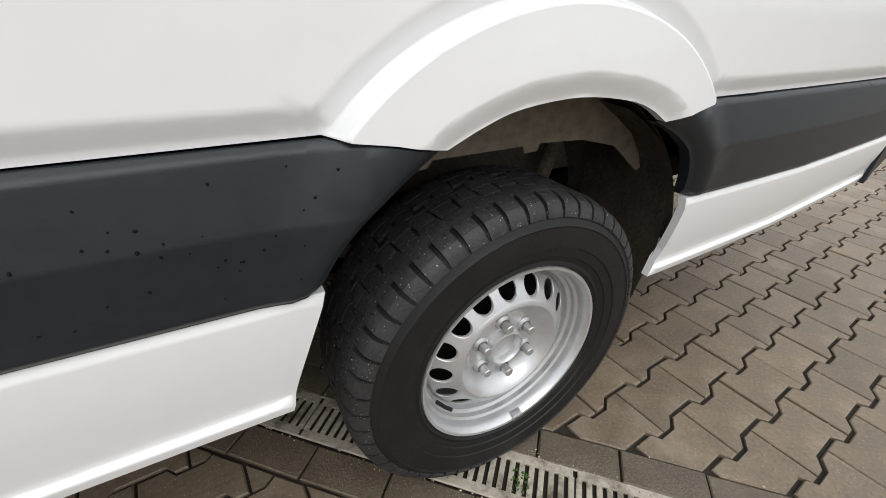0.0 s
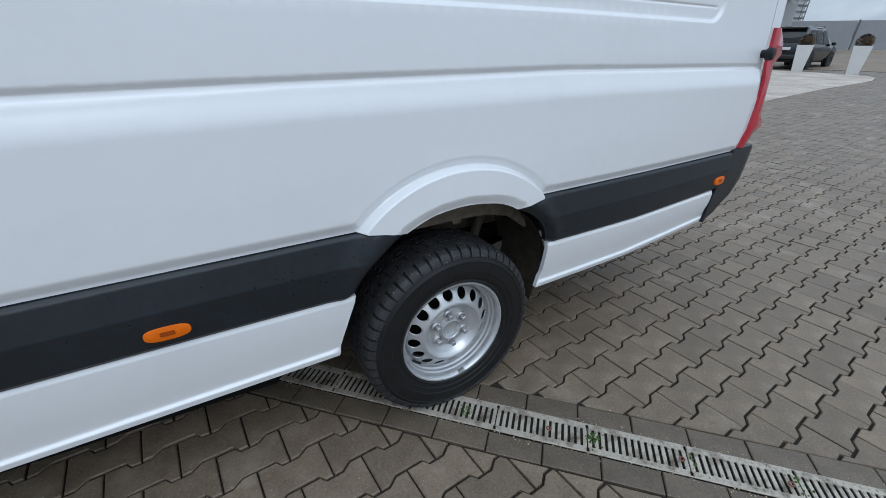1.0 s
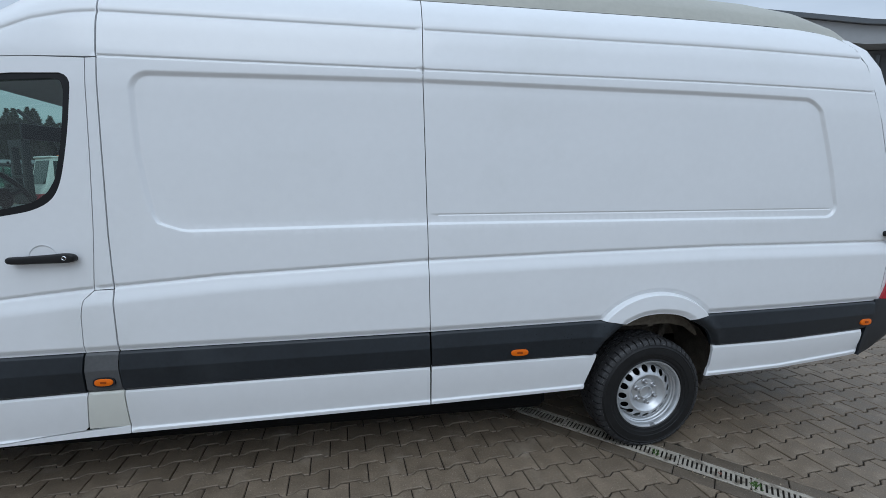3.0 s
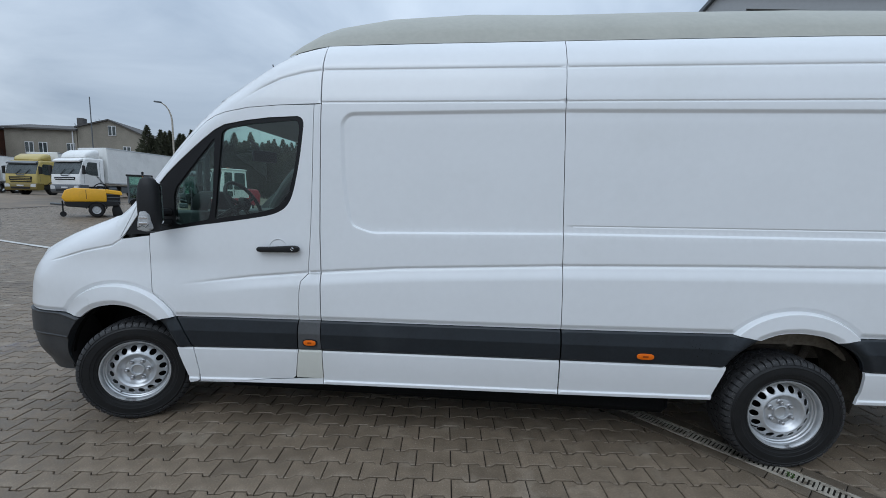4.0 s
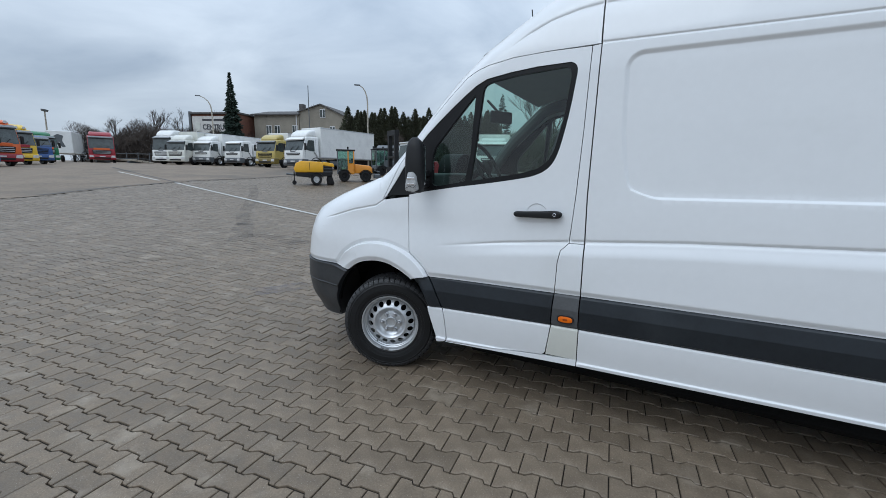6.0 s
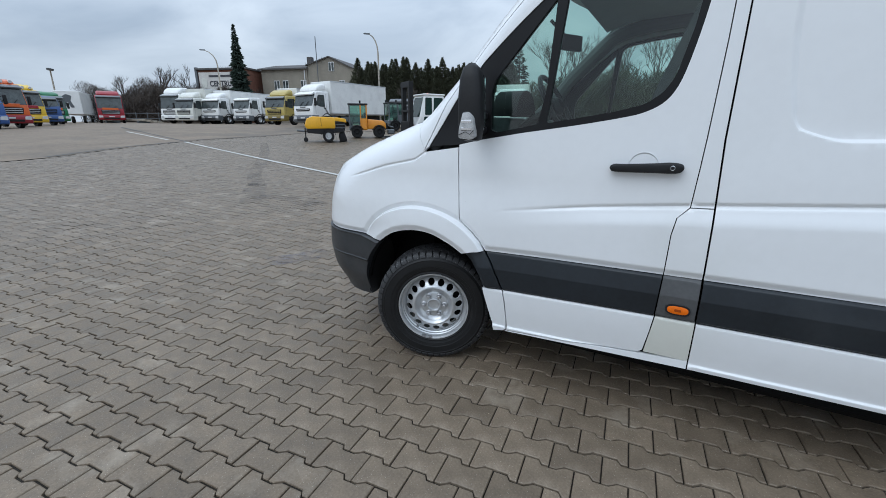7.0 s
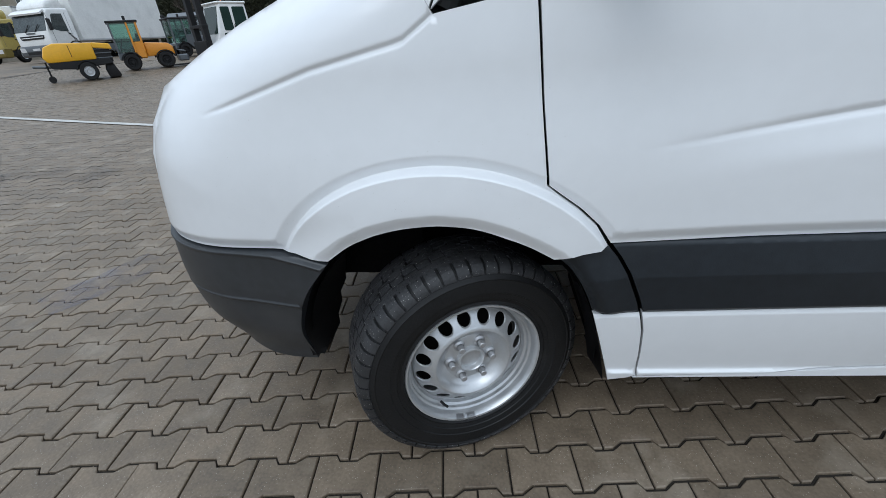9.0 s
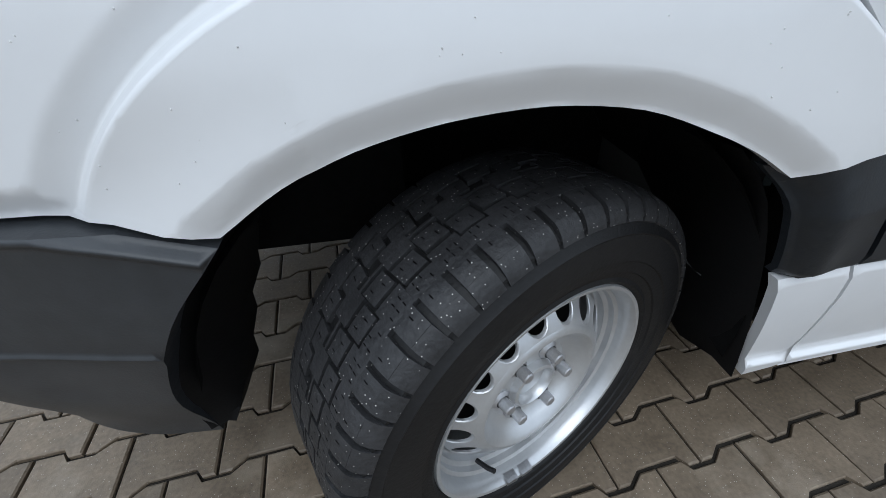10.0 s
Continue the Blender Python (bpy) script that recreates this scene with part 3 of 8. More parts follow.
def net(outline, holes, sx, sz, fine, rows=()):
    """Points and triangles over an outline with holes."""
    loops = []
    for loop in (outline, *holes):
        pts = []
        for i, p in enumerate(loop):
            q = loop[(i + 1) % len(loop)]
            n = max(1, int(math.hypot(q[0] - p[0], q[1] - p[1]) / (0.02 if rows else 0.05))) if fine or rows else 1
            pts += [(p[0] + (q[0] - p[0]) * k / n, p[1] + (q[1] - p[1]) * k / n) for k in range(n)]
        loops.append(pts)
    x0, x1 = min(p[0] for p in outline), max(p[0] for p in outline)
    z0, z1 = min(p[1] for p in outline), max(p[1] for p in outline)
    gx, gz_ = np.meshgrid(np.arange(x0 + sx / 2, x1, sx), np.arange(z0 + sz / 2, z1, sz))
    px, pz = gx.ravel(), gz_.ravel()
    step = np.full(len(px), min(sx, sz))
    if fine:
        hx, hz = np.meshgrid(np.arange(x0 + 0.004, x1, 0.009), np.arange(z0 + 0.004, z1, 0.009))
        hx, hz = hx.ravel(), hz.ravel()
        keep = np.array([refined(x, z) for x, z in zip(hx, hz)], bool)
        drop = np.array([refined(x, z) for x, z in zip(px, pz)], bool)
        px, pz = np.concatenate((px[~drop], hx[keep])), np.concatenate((pz[~drop], hz[keep]))
    ok = np.ones(len(px), bool)
    for k, loop in enumerate(loops):
        ins, dist = within(px, pz, loop)
        ok &= (ins if k == 0 else ~ins) & (dist > 0.004)
    pts = [p for loop in loops for p in loop] + list(zip(px[ok], pz[ok]))
    folds = []
    flat = [(i, j, p) for i, row in enumerate(rows) for j, p in enumerate(row) if p is not None and x0 < p[0] < x1 and z0 < p[1] < z1]
    if flat:
        rx, rz = np.array([f[2][0] for f in flat]), np.array([f[2][1] for f in flat])
        ok = np.ones(len(flat), bool)
        for k, loop in enumerate(loops):
            ins, dist = within(rx, rz, loop)
            ok &= (ins if k == 0 else ~ins) & (dist > 0.003)
        last = None
        for (i, j, p), good in zip(flat, ok):
            if not good:
                continue
            pts.append(p)
            if last == (i, j - 1):
                folds.append((len(pts) - 2, len(pts) - 1))
            last = (i, j)
    edges, n = folds, 0
    for loop in loops:
        edges += [(n + i, n + (i + 1) % len(loop)) for i in range(len(loop))]
        n += len(loop)
    co, _, faces, *_ = delaunay_2d_cdt([Vector(p) for p in pts], edges, [], 0, 1e-6)
    c = np.array([[sum(co[i][k] for i in f) / 3 for k in (0, 1)] for f in faces])
    ok = np.ones(len(faces), bool)
    for k, loop in enumerate(loops):
        ins, _ = within(c[:, 0], c[:, 1], loop)
        ok &= ins if k == 0 else ~ins
    return co, [f for f, good in zip(faces, ok) if good]


def panel(name, outline, mat, parent, surf=skin, holes=(), xs=0.05, zs=0.014, more_x=(), thick=0.018, label="", out=0.0, both=True):
    """A pressed panel over an outline in (x, z), on a skin; its edges turn in. A twin stands on the far side."""
    outline = [(x, z - 0.008 if abs(z - along(CLAD_TOP, x)) < 0.007 and arch_reach(x, z) > -0.03 else z) for x, z in outline]
    for far in ((False, True) if both else (False,)):
        bm = bmesh.new()
        co, faces = net(outline, holes, *((xs, zs) if not far else (0.15, 0.10)), fine=surf is skin and not far, rows=feature_rows(surf) if not far else ())
        vs = [bm.verts.new((p[0], 0, p[1])) for p in co]
        for f in faces:
            bm.faces.new([vs[i] for i in f])
        for v in [v for v in bm.verts if not v.link_faces]:
            bm.verts.remove(v)
        bm.normal_update()
        for f in bm.faces:
            if f.normal.y > 0:
                f.normal_flip()
        rim = [e for e in bm.edges if len(e.link_faces) == 1]
        for v in bm.verts:
            v.co.y = surf(v.co.x, v.co.z) + out
        main = set(bm.faces)
        r = bmesh.ops.extrude_edge_only(bm, edges=rim)
        for v in r["geom"]:
            if isinstance(v, bmesh.types.BMVert):
                v.co.y += thick
        bm.normal_update()
        if far:
            for v in bm.verts:
                v.co.y = 2 * MID - v.co.y
            bmesh.ops.reverse_faces(bm, faces=bm.faces[:])
        me = bpy.data.meshes.new(name)
        bm.faces.index_update()
        bm.verts.index_update()
        normals = []
        memo = {}
        bm.normal_update()
        for f in bm.faces:
            f.smooth = True
            for l in f.loops:
                if f in main and not far:
                    v = l.vert
                    if v.index not in memo:
                        x, z, h = v.co.x, v.co.z, 0.002
                        dx = (surf(x + h, z) - surf(x - h, z)) / (2 * h)
                        dz = (surf(x, z + h) - surf(x, z - h)) / (2 * h)
                        memo[v.index] = Vector((dx, -1, dz)).normalized()
                    normals.append(memo[v.index])
                else:
                    normals.append(f.normal.copy())
        bm.to_mesh(me)
        bm.free()
        me.materials.append(mat)
        me.normals_split_custom_set(normals)
        ob = link(name, me, parent, label)
    return ob


# ---- the van ----
van = thing("delivery_van", "white panel van with dark grey side bands and beige high roof", "van")
G = 0.0022   # half the gap between panels

# opening over each wheel, from the rear foot to the front foot
def flow(points, n=4):
    """A smooth line through points."""
    p = [np.array(q, float) for q in points]
    p = [2 * p[0] - p[1]] + p + [2 * p[-1] - p[-2]]
    out = []
    for i in range(1, len(p) - 2):
        for k in range(n):
            t = k / n
            q = 0.5 * (2 * p[i] + (p[i + 1] - p[i - 1]) * t + (2 * p[i - 1] - 5 * p[i] + 4 * p[i + 1] - p[i + 2]) * t * t + (3 * p[i] - p[i - 1] - 3 * p[i + 1] + p[i + 2]) * t ** 3)
            out.append((float(q[0]), float(q[1])))
    return out + [tuple(map(float, points[-1]))]


FRONT_HOLE = flow([(-4.105, 0.752), (-4.16, 0.785), (-4.22, 0.812), (-4.30, 0.840), (-4.39, 0.850), (-4.48, 0.842), (-4.56, 0.822), (-4.63, 0.790), (-4.70, 0.742)])
REAR_HOLE = flow([(0.218, 0.816), (0.17, 0.840), (0.11, 0.856), (0.01, 0.865), (-0.09, 0.855), (-0.15, 0.836), (-0.205, 0.810)])
edge_line = [(e[0], e[1]) for e in EDGE]

BAND_ENDS += [flow([(-3.985, 0.560), (-4.01, 0.626), (-4.05, 0.70), (-4.105, 0.750)], 8), flow([(-0.205, 0.806), (-0.25, 0.775), (-0.30, 0.735), (-0.345, 0.685), (-0.378, 0.628)], 8),
              flow([(0.404, 0.640), (0.377, 0.70), (0.333, 0.752), (0.28, 0.787), (0.218, 0.812)], 8)]
# wing and bonnet side in one pressing
wing = [(-3.975 - G, 0.790)] + [(-4.006, 0.832), (-4.052, 0.877), (-4.098, 0.912), (-4.128, 0.938), (-4.144, 1.12), (-4.157 - G, 1.333), (-4.37, 1.303), (-4.452, 1.462)]
wing += [p for p in edge_line[::-1] if p[0] < -4.46 and p[1] > 0.80] + [(-5.352, 0.772), (-5.1, 0.771), (-4.86, 0.776), (-4.79, 0.763)] + FRONT_HOLE[::-1]
wing += [(-4.04, 0.772)]
panel("front_wing", wing, WHITE, van, xs=0.013, zs=0.014, label="white painted front wing and bonnet side")

# front pillar and side of the cab roof
DOOR_TOP = [(-4.372, 1.312), (-4.25, 1.555), (-4.12, 1.728), (-4.03, 1.835), (-3.93, 1.935), (-3.84, 2.022), (-3.75, 2.106), (-3.68, 2.142), (-3.61, 2.164), (-3.44, 2.194), (-3.23, 2.208), (-2.992, 2.215)]
pillar = [(x - 0.004, z + 0.004) for x, z in DOOR_TOP] + [(-2.950 - G, 2.222), (-2.958 - G, 2.42), (-2.962 - G, 2.631)]
pillar += [p for p in edge_line[::-1] if -4.45 < p[0] < -2.97] + [(-4.452, 1.468)]
panel("cab_pillar", pillar, WHITE, van, xs=0.03, zs=0.016, label="white windscreen pillar and cab roof side")

# cab door with the window opening
WINDOW = [(-4.155, 1.347), (-4.03, 1.374), (-3.80, 1.412), (-3.55, 1.447), (-3.34, 1.482), (-3.26, 1.503), (-3.20, 1.535), (-3.16, 1.582), (-3.13, 1.66), (-3.10, 1.80), (-3.08, 1.925), (-3.063, 2.07),
          (-3.063, 2.096), (-3.070, 2.116), (-3.084, 2.130), (-3.105, 2.138), (-3.30, 2.130), (-3.46, 2.112), (-3.61, 2.085), (-3.68, 2.050), (-3.76, 1.990), (-3.84, 1.925), (-3.94, 1.838), (-4.03, 1.755), (-4.18, 1.585), (-4.345, 1.335)]
WINDOW = WINDOW[:2] + flow(WINDOW[2:11], 3) + WINDOW[11:]
SEAM_0 = [(-4.153, 1.338), (-4.139, 1.12), (-4.122, 0.938), (-4.092, 0.914), (-4.046, 0.879), (-4.000, 0.834), (-3.968, 0.792)]
DOOR_REAR = [(-2.995, 2.211), (-3.002, 1.77), (-3.015, 1.40), (-3.022, 1.267), (-3.032, 1.108), (-3.076, 1.060), (-3.088, 0.985), (-3.092, 0.804)]
door_outline = DOOR_TOP[:-1] + [(x - G, z) for x, z in DOOR_REAR] + [(-3.5, 0.797)] + SEAM_0[::-1]
door_outline = door_outline + [p for p in WINDOW]
panel("front_door", door_outline, WHITE, van, xs=0.04, zs=0.014, label="white cab door with a black window border")
panel("door_sill", [(-3.859, 0.563), (-3.5, 0.575), (-3.104, 0.587), (-3.115, 0.50), (-3.132, 0.392), (-3.15, 0.376), (-3.5, 0.342), (-3.834, 0.318), (-3.837, 0.40), (-3.846, 0.50)], WHITE, van, surf=skirt, xs=0.06, label="white lower door panel")
panel("sill_strip", [(-3.83, 0.313), (-3.5, 0.337), (-3.155, 0.369), (-3.0, 0.381), (-2.938, 0.386), (-2.938, 0.345), (-3.5, 0.323), (-3.845, 0.308)], WHITE, van, surf=lambda x, z: -0.011, xs=0.1)
panel("pillar_sill", [(-3.098, 0.587), (-2.938, 0.590), (-2.938, 0.386), (-3.126, 0.384), (-3.110, 0.50)], CREAM, van, surf=skirt, label="cream lower pillar panel")
panel("middle_pillar", [(x + G, z) for x, z in DOOR_REAR if z > 1.10] + [(-2.944 - G, 1.112), (-2.953 - G, 1.39), (-2.948 - G, 2.216)], WHITE, van, xs=0.03)
panel("lower_pillar", [(-3.034 + G, 1.104)] + [(x + G, z) for x, z in DOOR_REAR if z < 1.10] + [(-2.940 - G, 0.806), (-2.944 - G, 1.107)], WHITE, van, xs=0.03)

SEAM_1 = [(-2.962, 2.636), (-2.954, 2.42), (-2.946, 2.22), (-2.950, 1.39), (-2.941, 1.112), (-2.937, 0.806)]
SEAM_2 = [(-1.391, 2.645), (-1.399, 2.19), (-1.382, 1.41), (-1.374, 0.824)]
side_1 = [(x + G, z) for x, z in SEAM_1] + [(-2.2, 0.814)] + [(x - G, z) for x, z in SEAM_2[::-1]] + [(-2.2, 2.645)]
panel("side_panel", side_1, WHITE, van, xs=0.06, zs=0.010, label="white pressed side panel with a recessed field")
REAR_SEAM = [(1.05, 2.637), (1.20, 2.622), (1.33, 2.590), (1.43, 2.520), (1.497, 2.40), (1.535, 2.22), (1.60, 2.03), (1.675, 1.78), (1.72, 1.58), (1.738, 1.42), (1.738, 1.27), (1.722, 1.10), (1.70, 0.96), (1.675, 0.868)]
side_2 = [(x + G, z) for x, z in SEAM_2] + [(-0.9, 0.833), (-0.357, 0.845)] + [(-0.28, 0.826)] + REAR_HOLE[::-1] + [(0.285, 0.832), (0.348, 0.853), (1.0, 0.860)] + REAR_SEAM[::-1] + [(0.0, 2.645)]
panel("rear_side_panel", side_2, WHITE, van, xs=0.05, zs=0.010, label="white pressed rear side panel")

# painted sills
panel("sill_panel", [(-2.932, 0.588), (-2.2, 0.600), (-1.376, 0.611), (-1.373, 0.379), (-2.2, 0.361), (-2.932, 0.346)], WHITE, van, surf=skirt, xs=0.12, zs=0.008)
panel("sill_panel", [(-1.367, 0.612), (-0.9, 0.619), *flow([(-0.374, 0.626), (-0.40, 0.55), (-0.425, 0.47), (-0.441, 0.405)]), (-0.9, 0.391), (-1.366, 0.379)], WHITE, van, surf=skirt, xs=0.08, zs=0.008)
panel("sill_panel", [(0.404, 0.636), (0.93, 0.638), (1.25, 0.652), (1.572, 0.666), (1.578, 0.60), (1.566, 0.487), (1.25, 0.463), (0.93, 0.442), (0.386, 0.429), (0.405, 0.50)], WHITE, van, surf=skirt, xs=0.06, zs=0.008)
panel("wing_foot", [(-3.985, 0.556), (-3.866, 0.563), (-3.853, 0.50), (-3.843, 0.40), (-3.840, 0.322), (-3.86, 0.309), (-3.915, 0.296), (-3.925, 0.34), (-3.955, 0.45)], WHITE, van, surf=skirt, xs=0.02, zs=0.008)

# plastic band
panel("side_band", [(-4.105, 0.750), (-4.04, 0.768), (-3.975, 0.787), (-3.948, 0.745), (-3.922, 0.70), (-3.888, 0.62), (-3.869, 0.567), *flow([(-3.985, 0.560), (-4.01, 0.626), (-4.05, 0.70), (-4.105, 0.750)])[:-1]], CLAD, van, surf=band, xs=0.02, zs=0.008, thick=0.012)
panel("side_band", [(-3.963, 0.789), (-3.5, 0.795), (-3.096, 0.801), (-3.106, 0.592), (-3.5, 0.580), (-3.858, 0.568), (-3.877, 0.62), (-3.911, 0.70), (-3.937, 0.745)], CLAD, van, surf=band, xs=0.05, zs=0.008)
panel("pillar_band", [(-3.090, 0.801), (-2.943, 0.803), (-2.941, 0.593), (-3.100, 0.591)], CLAD_PALE, van, surf=band, xs=0.04, zs=0.008, out=0.006, label="faded grey plastic cover")
panel("side_band", [(-2.934, 0.803), (-2.2, 0.812), (-1.380, 0.820), (-1.374, 0.615), (-2.2, 0.604), (-2.934, 0.592)], CLAD, van, surf=band, xs=0.12, zs=0.008)
panel("side_band", [(-1.370, 0.821), (-0.9, 0.831), (-0.352, 0.842), (-0.28, 0.823), *flow([(-0.205, 0.806), (-0.25, 0.775), (-0.30, 0.735), (-0.345, 0.685), (-0.378, 0.628)]), (-0.9, 0.623), (-1.366, 0.616)], CLAD, van, surf=band, xs=0.06, zs=0.008, thick=0.012)
panel("side_band", [(0.345, 0.850), (1.0, 0.857), (1.662, 0.863), (1.64, 0.78), (1.60, 0.675), (1.25, 0.656), (0.93, 0.643), *flow([(0.404, 0.640), (0.377, 0.70), (0.333, 0.752), (0.28, 0.787), (0.218, 0.812)]), (0.285, 0.829)], CLAD, van, surf=band, xs=0.06, zs=0.008, thick=0.022)

# front bumper
bumper_line = flow([(-4.855, 0.316), (-4.856, 0.45), (-4.832, 0.54), (-4.782, 0.64), (-4.704, 0.733)]) + [ (-4.79, 0.756), (-4.86, 0.769), (-5.1, 0.765), (-5.352, 0.766)]
bumper_line += [p for p in edge_line[::-1] if 0.38 < p[1] < 0.76] + [(-5.205, 0.338), (-5.13, 0.318), (-5.04, 0.308), (-4.95, 0.309)]
panel("front_bumper", bumper_line, BUMPER, van, surf=bumper_skin, xs=0.02, zs=0.012, thick=0.055, label="scuffed dark grey plastic front bumper")


def crown(name, edge, mid, mat, n=12, lift=1.0, label=""):
    """Closes the skin from its near edge over the middle to the far edge."""
    bm = bmesh.new()
    rows = []
    for (x, y, z), (cx, cz) in zip(edge, mid):
        row = []
        for i in range(2 * n + 1):
            v = i / n if i <= n else 2 - i / n
            s = math.sin(v * math.pi / 2) ** lift
            yy = y + (MID - y) * v
            row.append((x + (cx - x) * s, yy if i <= n else 2 * MID - yy, z + (cz - z) * s))
        rows.append(row)
    sheet(bm, rows)
    return part(name, bm, mat, van, label, smooth=40)


def on_skin(x, z, surf=skin, inset=0.0):
    return (x, surf(x, z) + inset, z)


nose = [(-5.352, 0.772), (-5.34, 0.85), (-5.305, 1.0), (-5.26, 1.09), (-5.17, 1.19), (-5.02, 1.262), (-4.87, 1.325), (-4.73, 1.375), (-4.50, 1.455), (-4.452, 1.465)]
crown("bonnet", [on_skin(*p) for p in nose], [(-5.42, 0.772), (-5.41, 0.87), (-5.38, 1.02), (-5.33, 1.12), (-5.24, 1.23), (-5.12, 1.31), (-4.99, 1.37), (-4.88, 1.41), (-4.76, 1.45), (-4.72, 1.46)], WHITE, label="white bonnet and nose")
low = [(-5.205, 0.338), (-5.33, 0.40), (-5.37, 0.55), (-5.365, 0.70), (-5.352, 0.766)]
crown("bumper_front", [on_skin(*p, surf=bumper_skin) for p in low], [(-5.30, 0.34), (-5.40, 0.40), (-5.44, 0.55), (-5.44, 0.70), (-5.42, 0.767)], BUMPER)
glass_edge = [(-4.43, 1.472), (-4.39, 1.51), (-4.19, 1.70), (-3.97, 1.95), (-3.825, 2.10), (-3.668, 2.245)]
crown("windscreen", [on_skin(*p, inset=0.01) for p in glass_edge], [(-4.70, 1.465), (-4.65, 1.51), (-4.43, 1.72), (-4.20, 1.97), (-4.06, 2.12), (-3.92, 2.27)], GLASS, label="tinted windscreen")
cap = [(-3.668, 2.245), (-3.64, 2.265), (-3.455, 2.39), (-3.275, 2.51), (-3.15, 2.58), (-2.962, 2.632)]
crown("cab_roof", [on_skin(*p) for p in cap], [(-3.92, 2.272), (-3.88, 2.31), (-3.71, 2.46), (-3.52, 2.62), (-3.36, 2.71), (-3.22, 2.79)], WHITE, label="white cab roof")
# fibreglass roof: a dome that starts behind the cab and stops above the rear doors
roof_edge, roof_mid = [], []
for x, z, cx, cz in ((-3.22, 2.553, -3.30, 2.62), (-3.15, 2.588, -3.22, 2.74), (-3.05, 2.62, -3.10, 2.84), (-2.962, 2.640, -2.97, 2.89), (-2.6, 2.650, -2.60, 2.955), (-2.0, 2.652, -2.0, 2.98), (-1.39, 2.652, -1.39, 2.96), (-0.6, 2.652, -0.6, 2.96),
                     (0.2, 2.652, 0.2, 2.95), (0.9, 2.648, 0.9, 2.93), (1.2, 2.628, 1.25, 2.89), (1.36, 2.58, 1.45, 2.80), (1.45, 2.50, 1.58, 2.65), (1.5, 2.41, 1.62, 2.50)):
    roof_edge.append((x, skin(x, z) + 0.002, z))
    roof_mid.append((cx, cz + 0.085))
crown("high_roof", roof_edge, roof_mid, ROOF, n=16, lift=0.68, label="beige fibreglass high roof")

# tail: corner posts, doors, lamps
rows = []
for x, z in REAR_SEAM[2:]:
    y = skin(x, z) + 0.004
    g = 0.012 if z < 2.45 else 0.004
    row = [(x + g, y + 0.022, z), (x + g, y, z), (x + G + 0.07, y + 0.008, z), (x + G + 0.13, y + 0.026, z)]
    for a in (15, 35, 55, 75, 90):
        row.append((x + G + 0.13 + 0.075 * math.sin(radians(a)), y + 0.026 + 0.09 * (1 - math.cos(radians(a))), z))
    row += [(x + 0.22, MID, z)]
    row += [(p[0], 2 * MID - p[1], p[2]) for p in row[-2::-1]]
    rows.append(row)
bm = bmesh.new()
sheet(bm, rows)
part("tail_shell", bm, WHITE, van, "white rear corner posts and doors")
# black tube laid in the rear corner's seam to draw the gap's shade
for s in (1, -1):
    bm = bmesh.new()
    tube(bm, [(x + 0.006, (skin(x, z) + 0.015) if s > 0 else 2 * MID - skin(x, z) - 0.015, z) for x, z in REAR_SEAM], 0.009, 8)
    part("seam_shade_strip", bm, BLACK, van, "black strip for the shade in the rear corner's seam")
for s in (1, -1):
    bm = bmesh.new()
    rows = []
    for x, z, w in ((1.738, 1.425, 0.035), (1.742, 1.36, 0.075), (1.742, 1.31, 0.085), (1.738, 1.27, 0.052), (1.732, 1.20, 0.034), (1.722, 1.10, 0.040), (1.716, 1.03, 0.048), (1.709, 0.998, 0.080), (1.704, 0.972, 0.084), (1.698, 0.948, 0.052), (1.68, 0.872, 0.040)):
        y = skin(x, z)
        row = [(x + 0.040, y + 0.01, z), (x + 0.042, y - 0.004, z), (x + 0.06, y - 0.010, z), (x + w * 1.3 + 0.045, y - 0.002, z), (x + w * 1.3 + 0.10, y + 0.045, z), (x + w * 1.3 + 0.11, y + 0.14, z)]
        rows.append([(p[0], p[1] if s > 0 else 2 * MID - p[1], p[2]) for p in row])
    sheet(bm, rows)
    part("tail_lamp", bm, RED, van, "tall red tail lamp", smooth=50)
    bm = bmesh.new()
    rows = []
    for x, z, e in ((1.668, 0.868, 0.255), (1.666, 0.852, 0.275), (1.645, 0.77, 0.285), (1.612, 0.68, 0.30), (1.588, 0.60, 0.265), (1.578, 0.52, 0.15), (1.572, 0.486, 0.06)):
        y = -0.05 + 0.07 * max(0.0, (x - 0.2) / 1.5) ** 1.5 + 0.012
        row = [(x, y + 0.02, z), (x, y, z), (x + e * 0.20, y + 0.002, z), (x + e * 0.24, y + 0.009, z), (x + e * 0.70, y + 0.018, z), (x + e * 0.92, y + 0.034, z), (x + e, y + 0.064, z), (x + e + 0.025, y + 0.14, z), (x + e + 0.03, MID, z)]
        if not rows:   # the top closes in to the body
            rows.append([(p[0] - 0.01, (p[1] + 0.12 if s > 0 else 2 * MID - p[1] - 0.12), p[2] + 0.004) for p in row])
        rows.append([(p[0], p[1] if s > 0 else 2 * MID - p[1], p[2]) for p in row])
    sheet(bm, rows)
    part("rear_bumper", bm, CLAD, van, "dark grey plastic rear bumper corner", smooth=40)
bm = bmesh.new()
revolve(bm, [(0, -0.050), (0.022, -0.050), (0.028, -0.044), (0.028, -0.022), (0.018, -0.012), (0.018, 0.02)], 20)
knob = part("door_buffer", bm, BLACK, van, "black rubber door buffer")
knob.location = (1.715, skin(1.715, 1.313), 1.313)
knob.rotation_euler = (0, 0, radians(12))


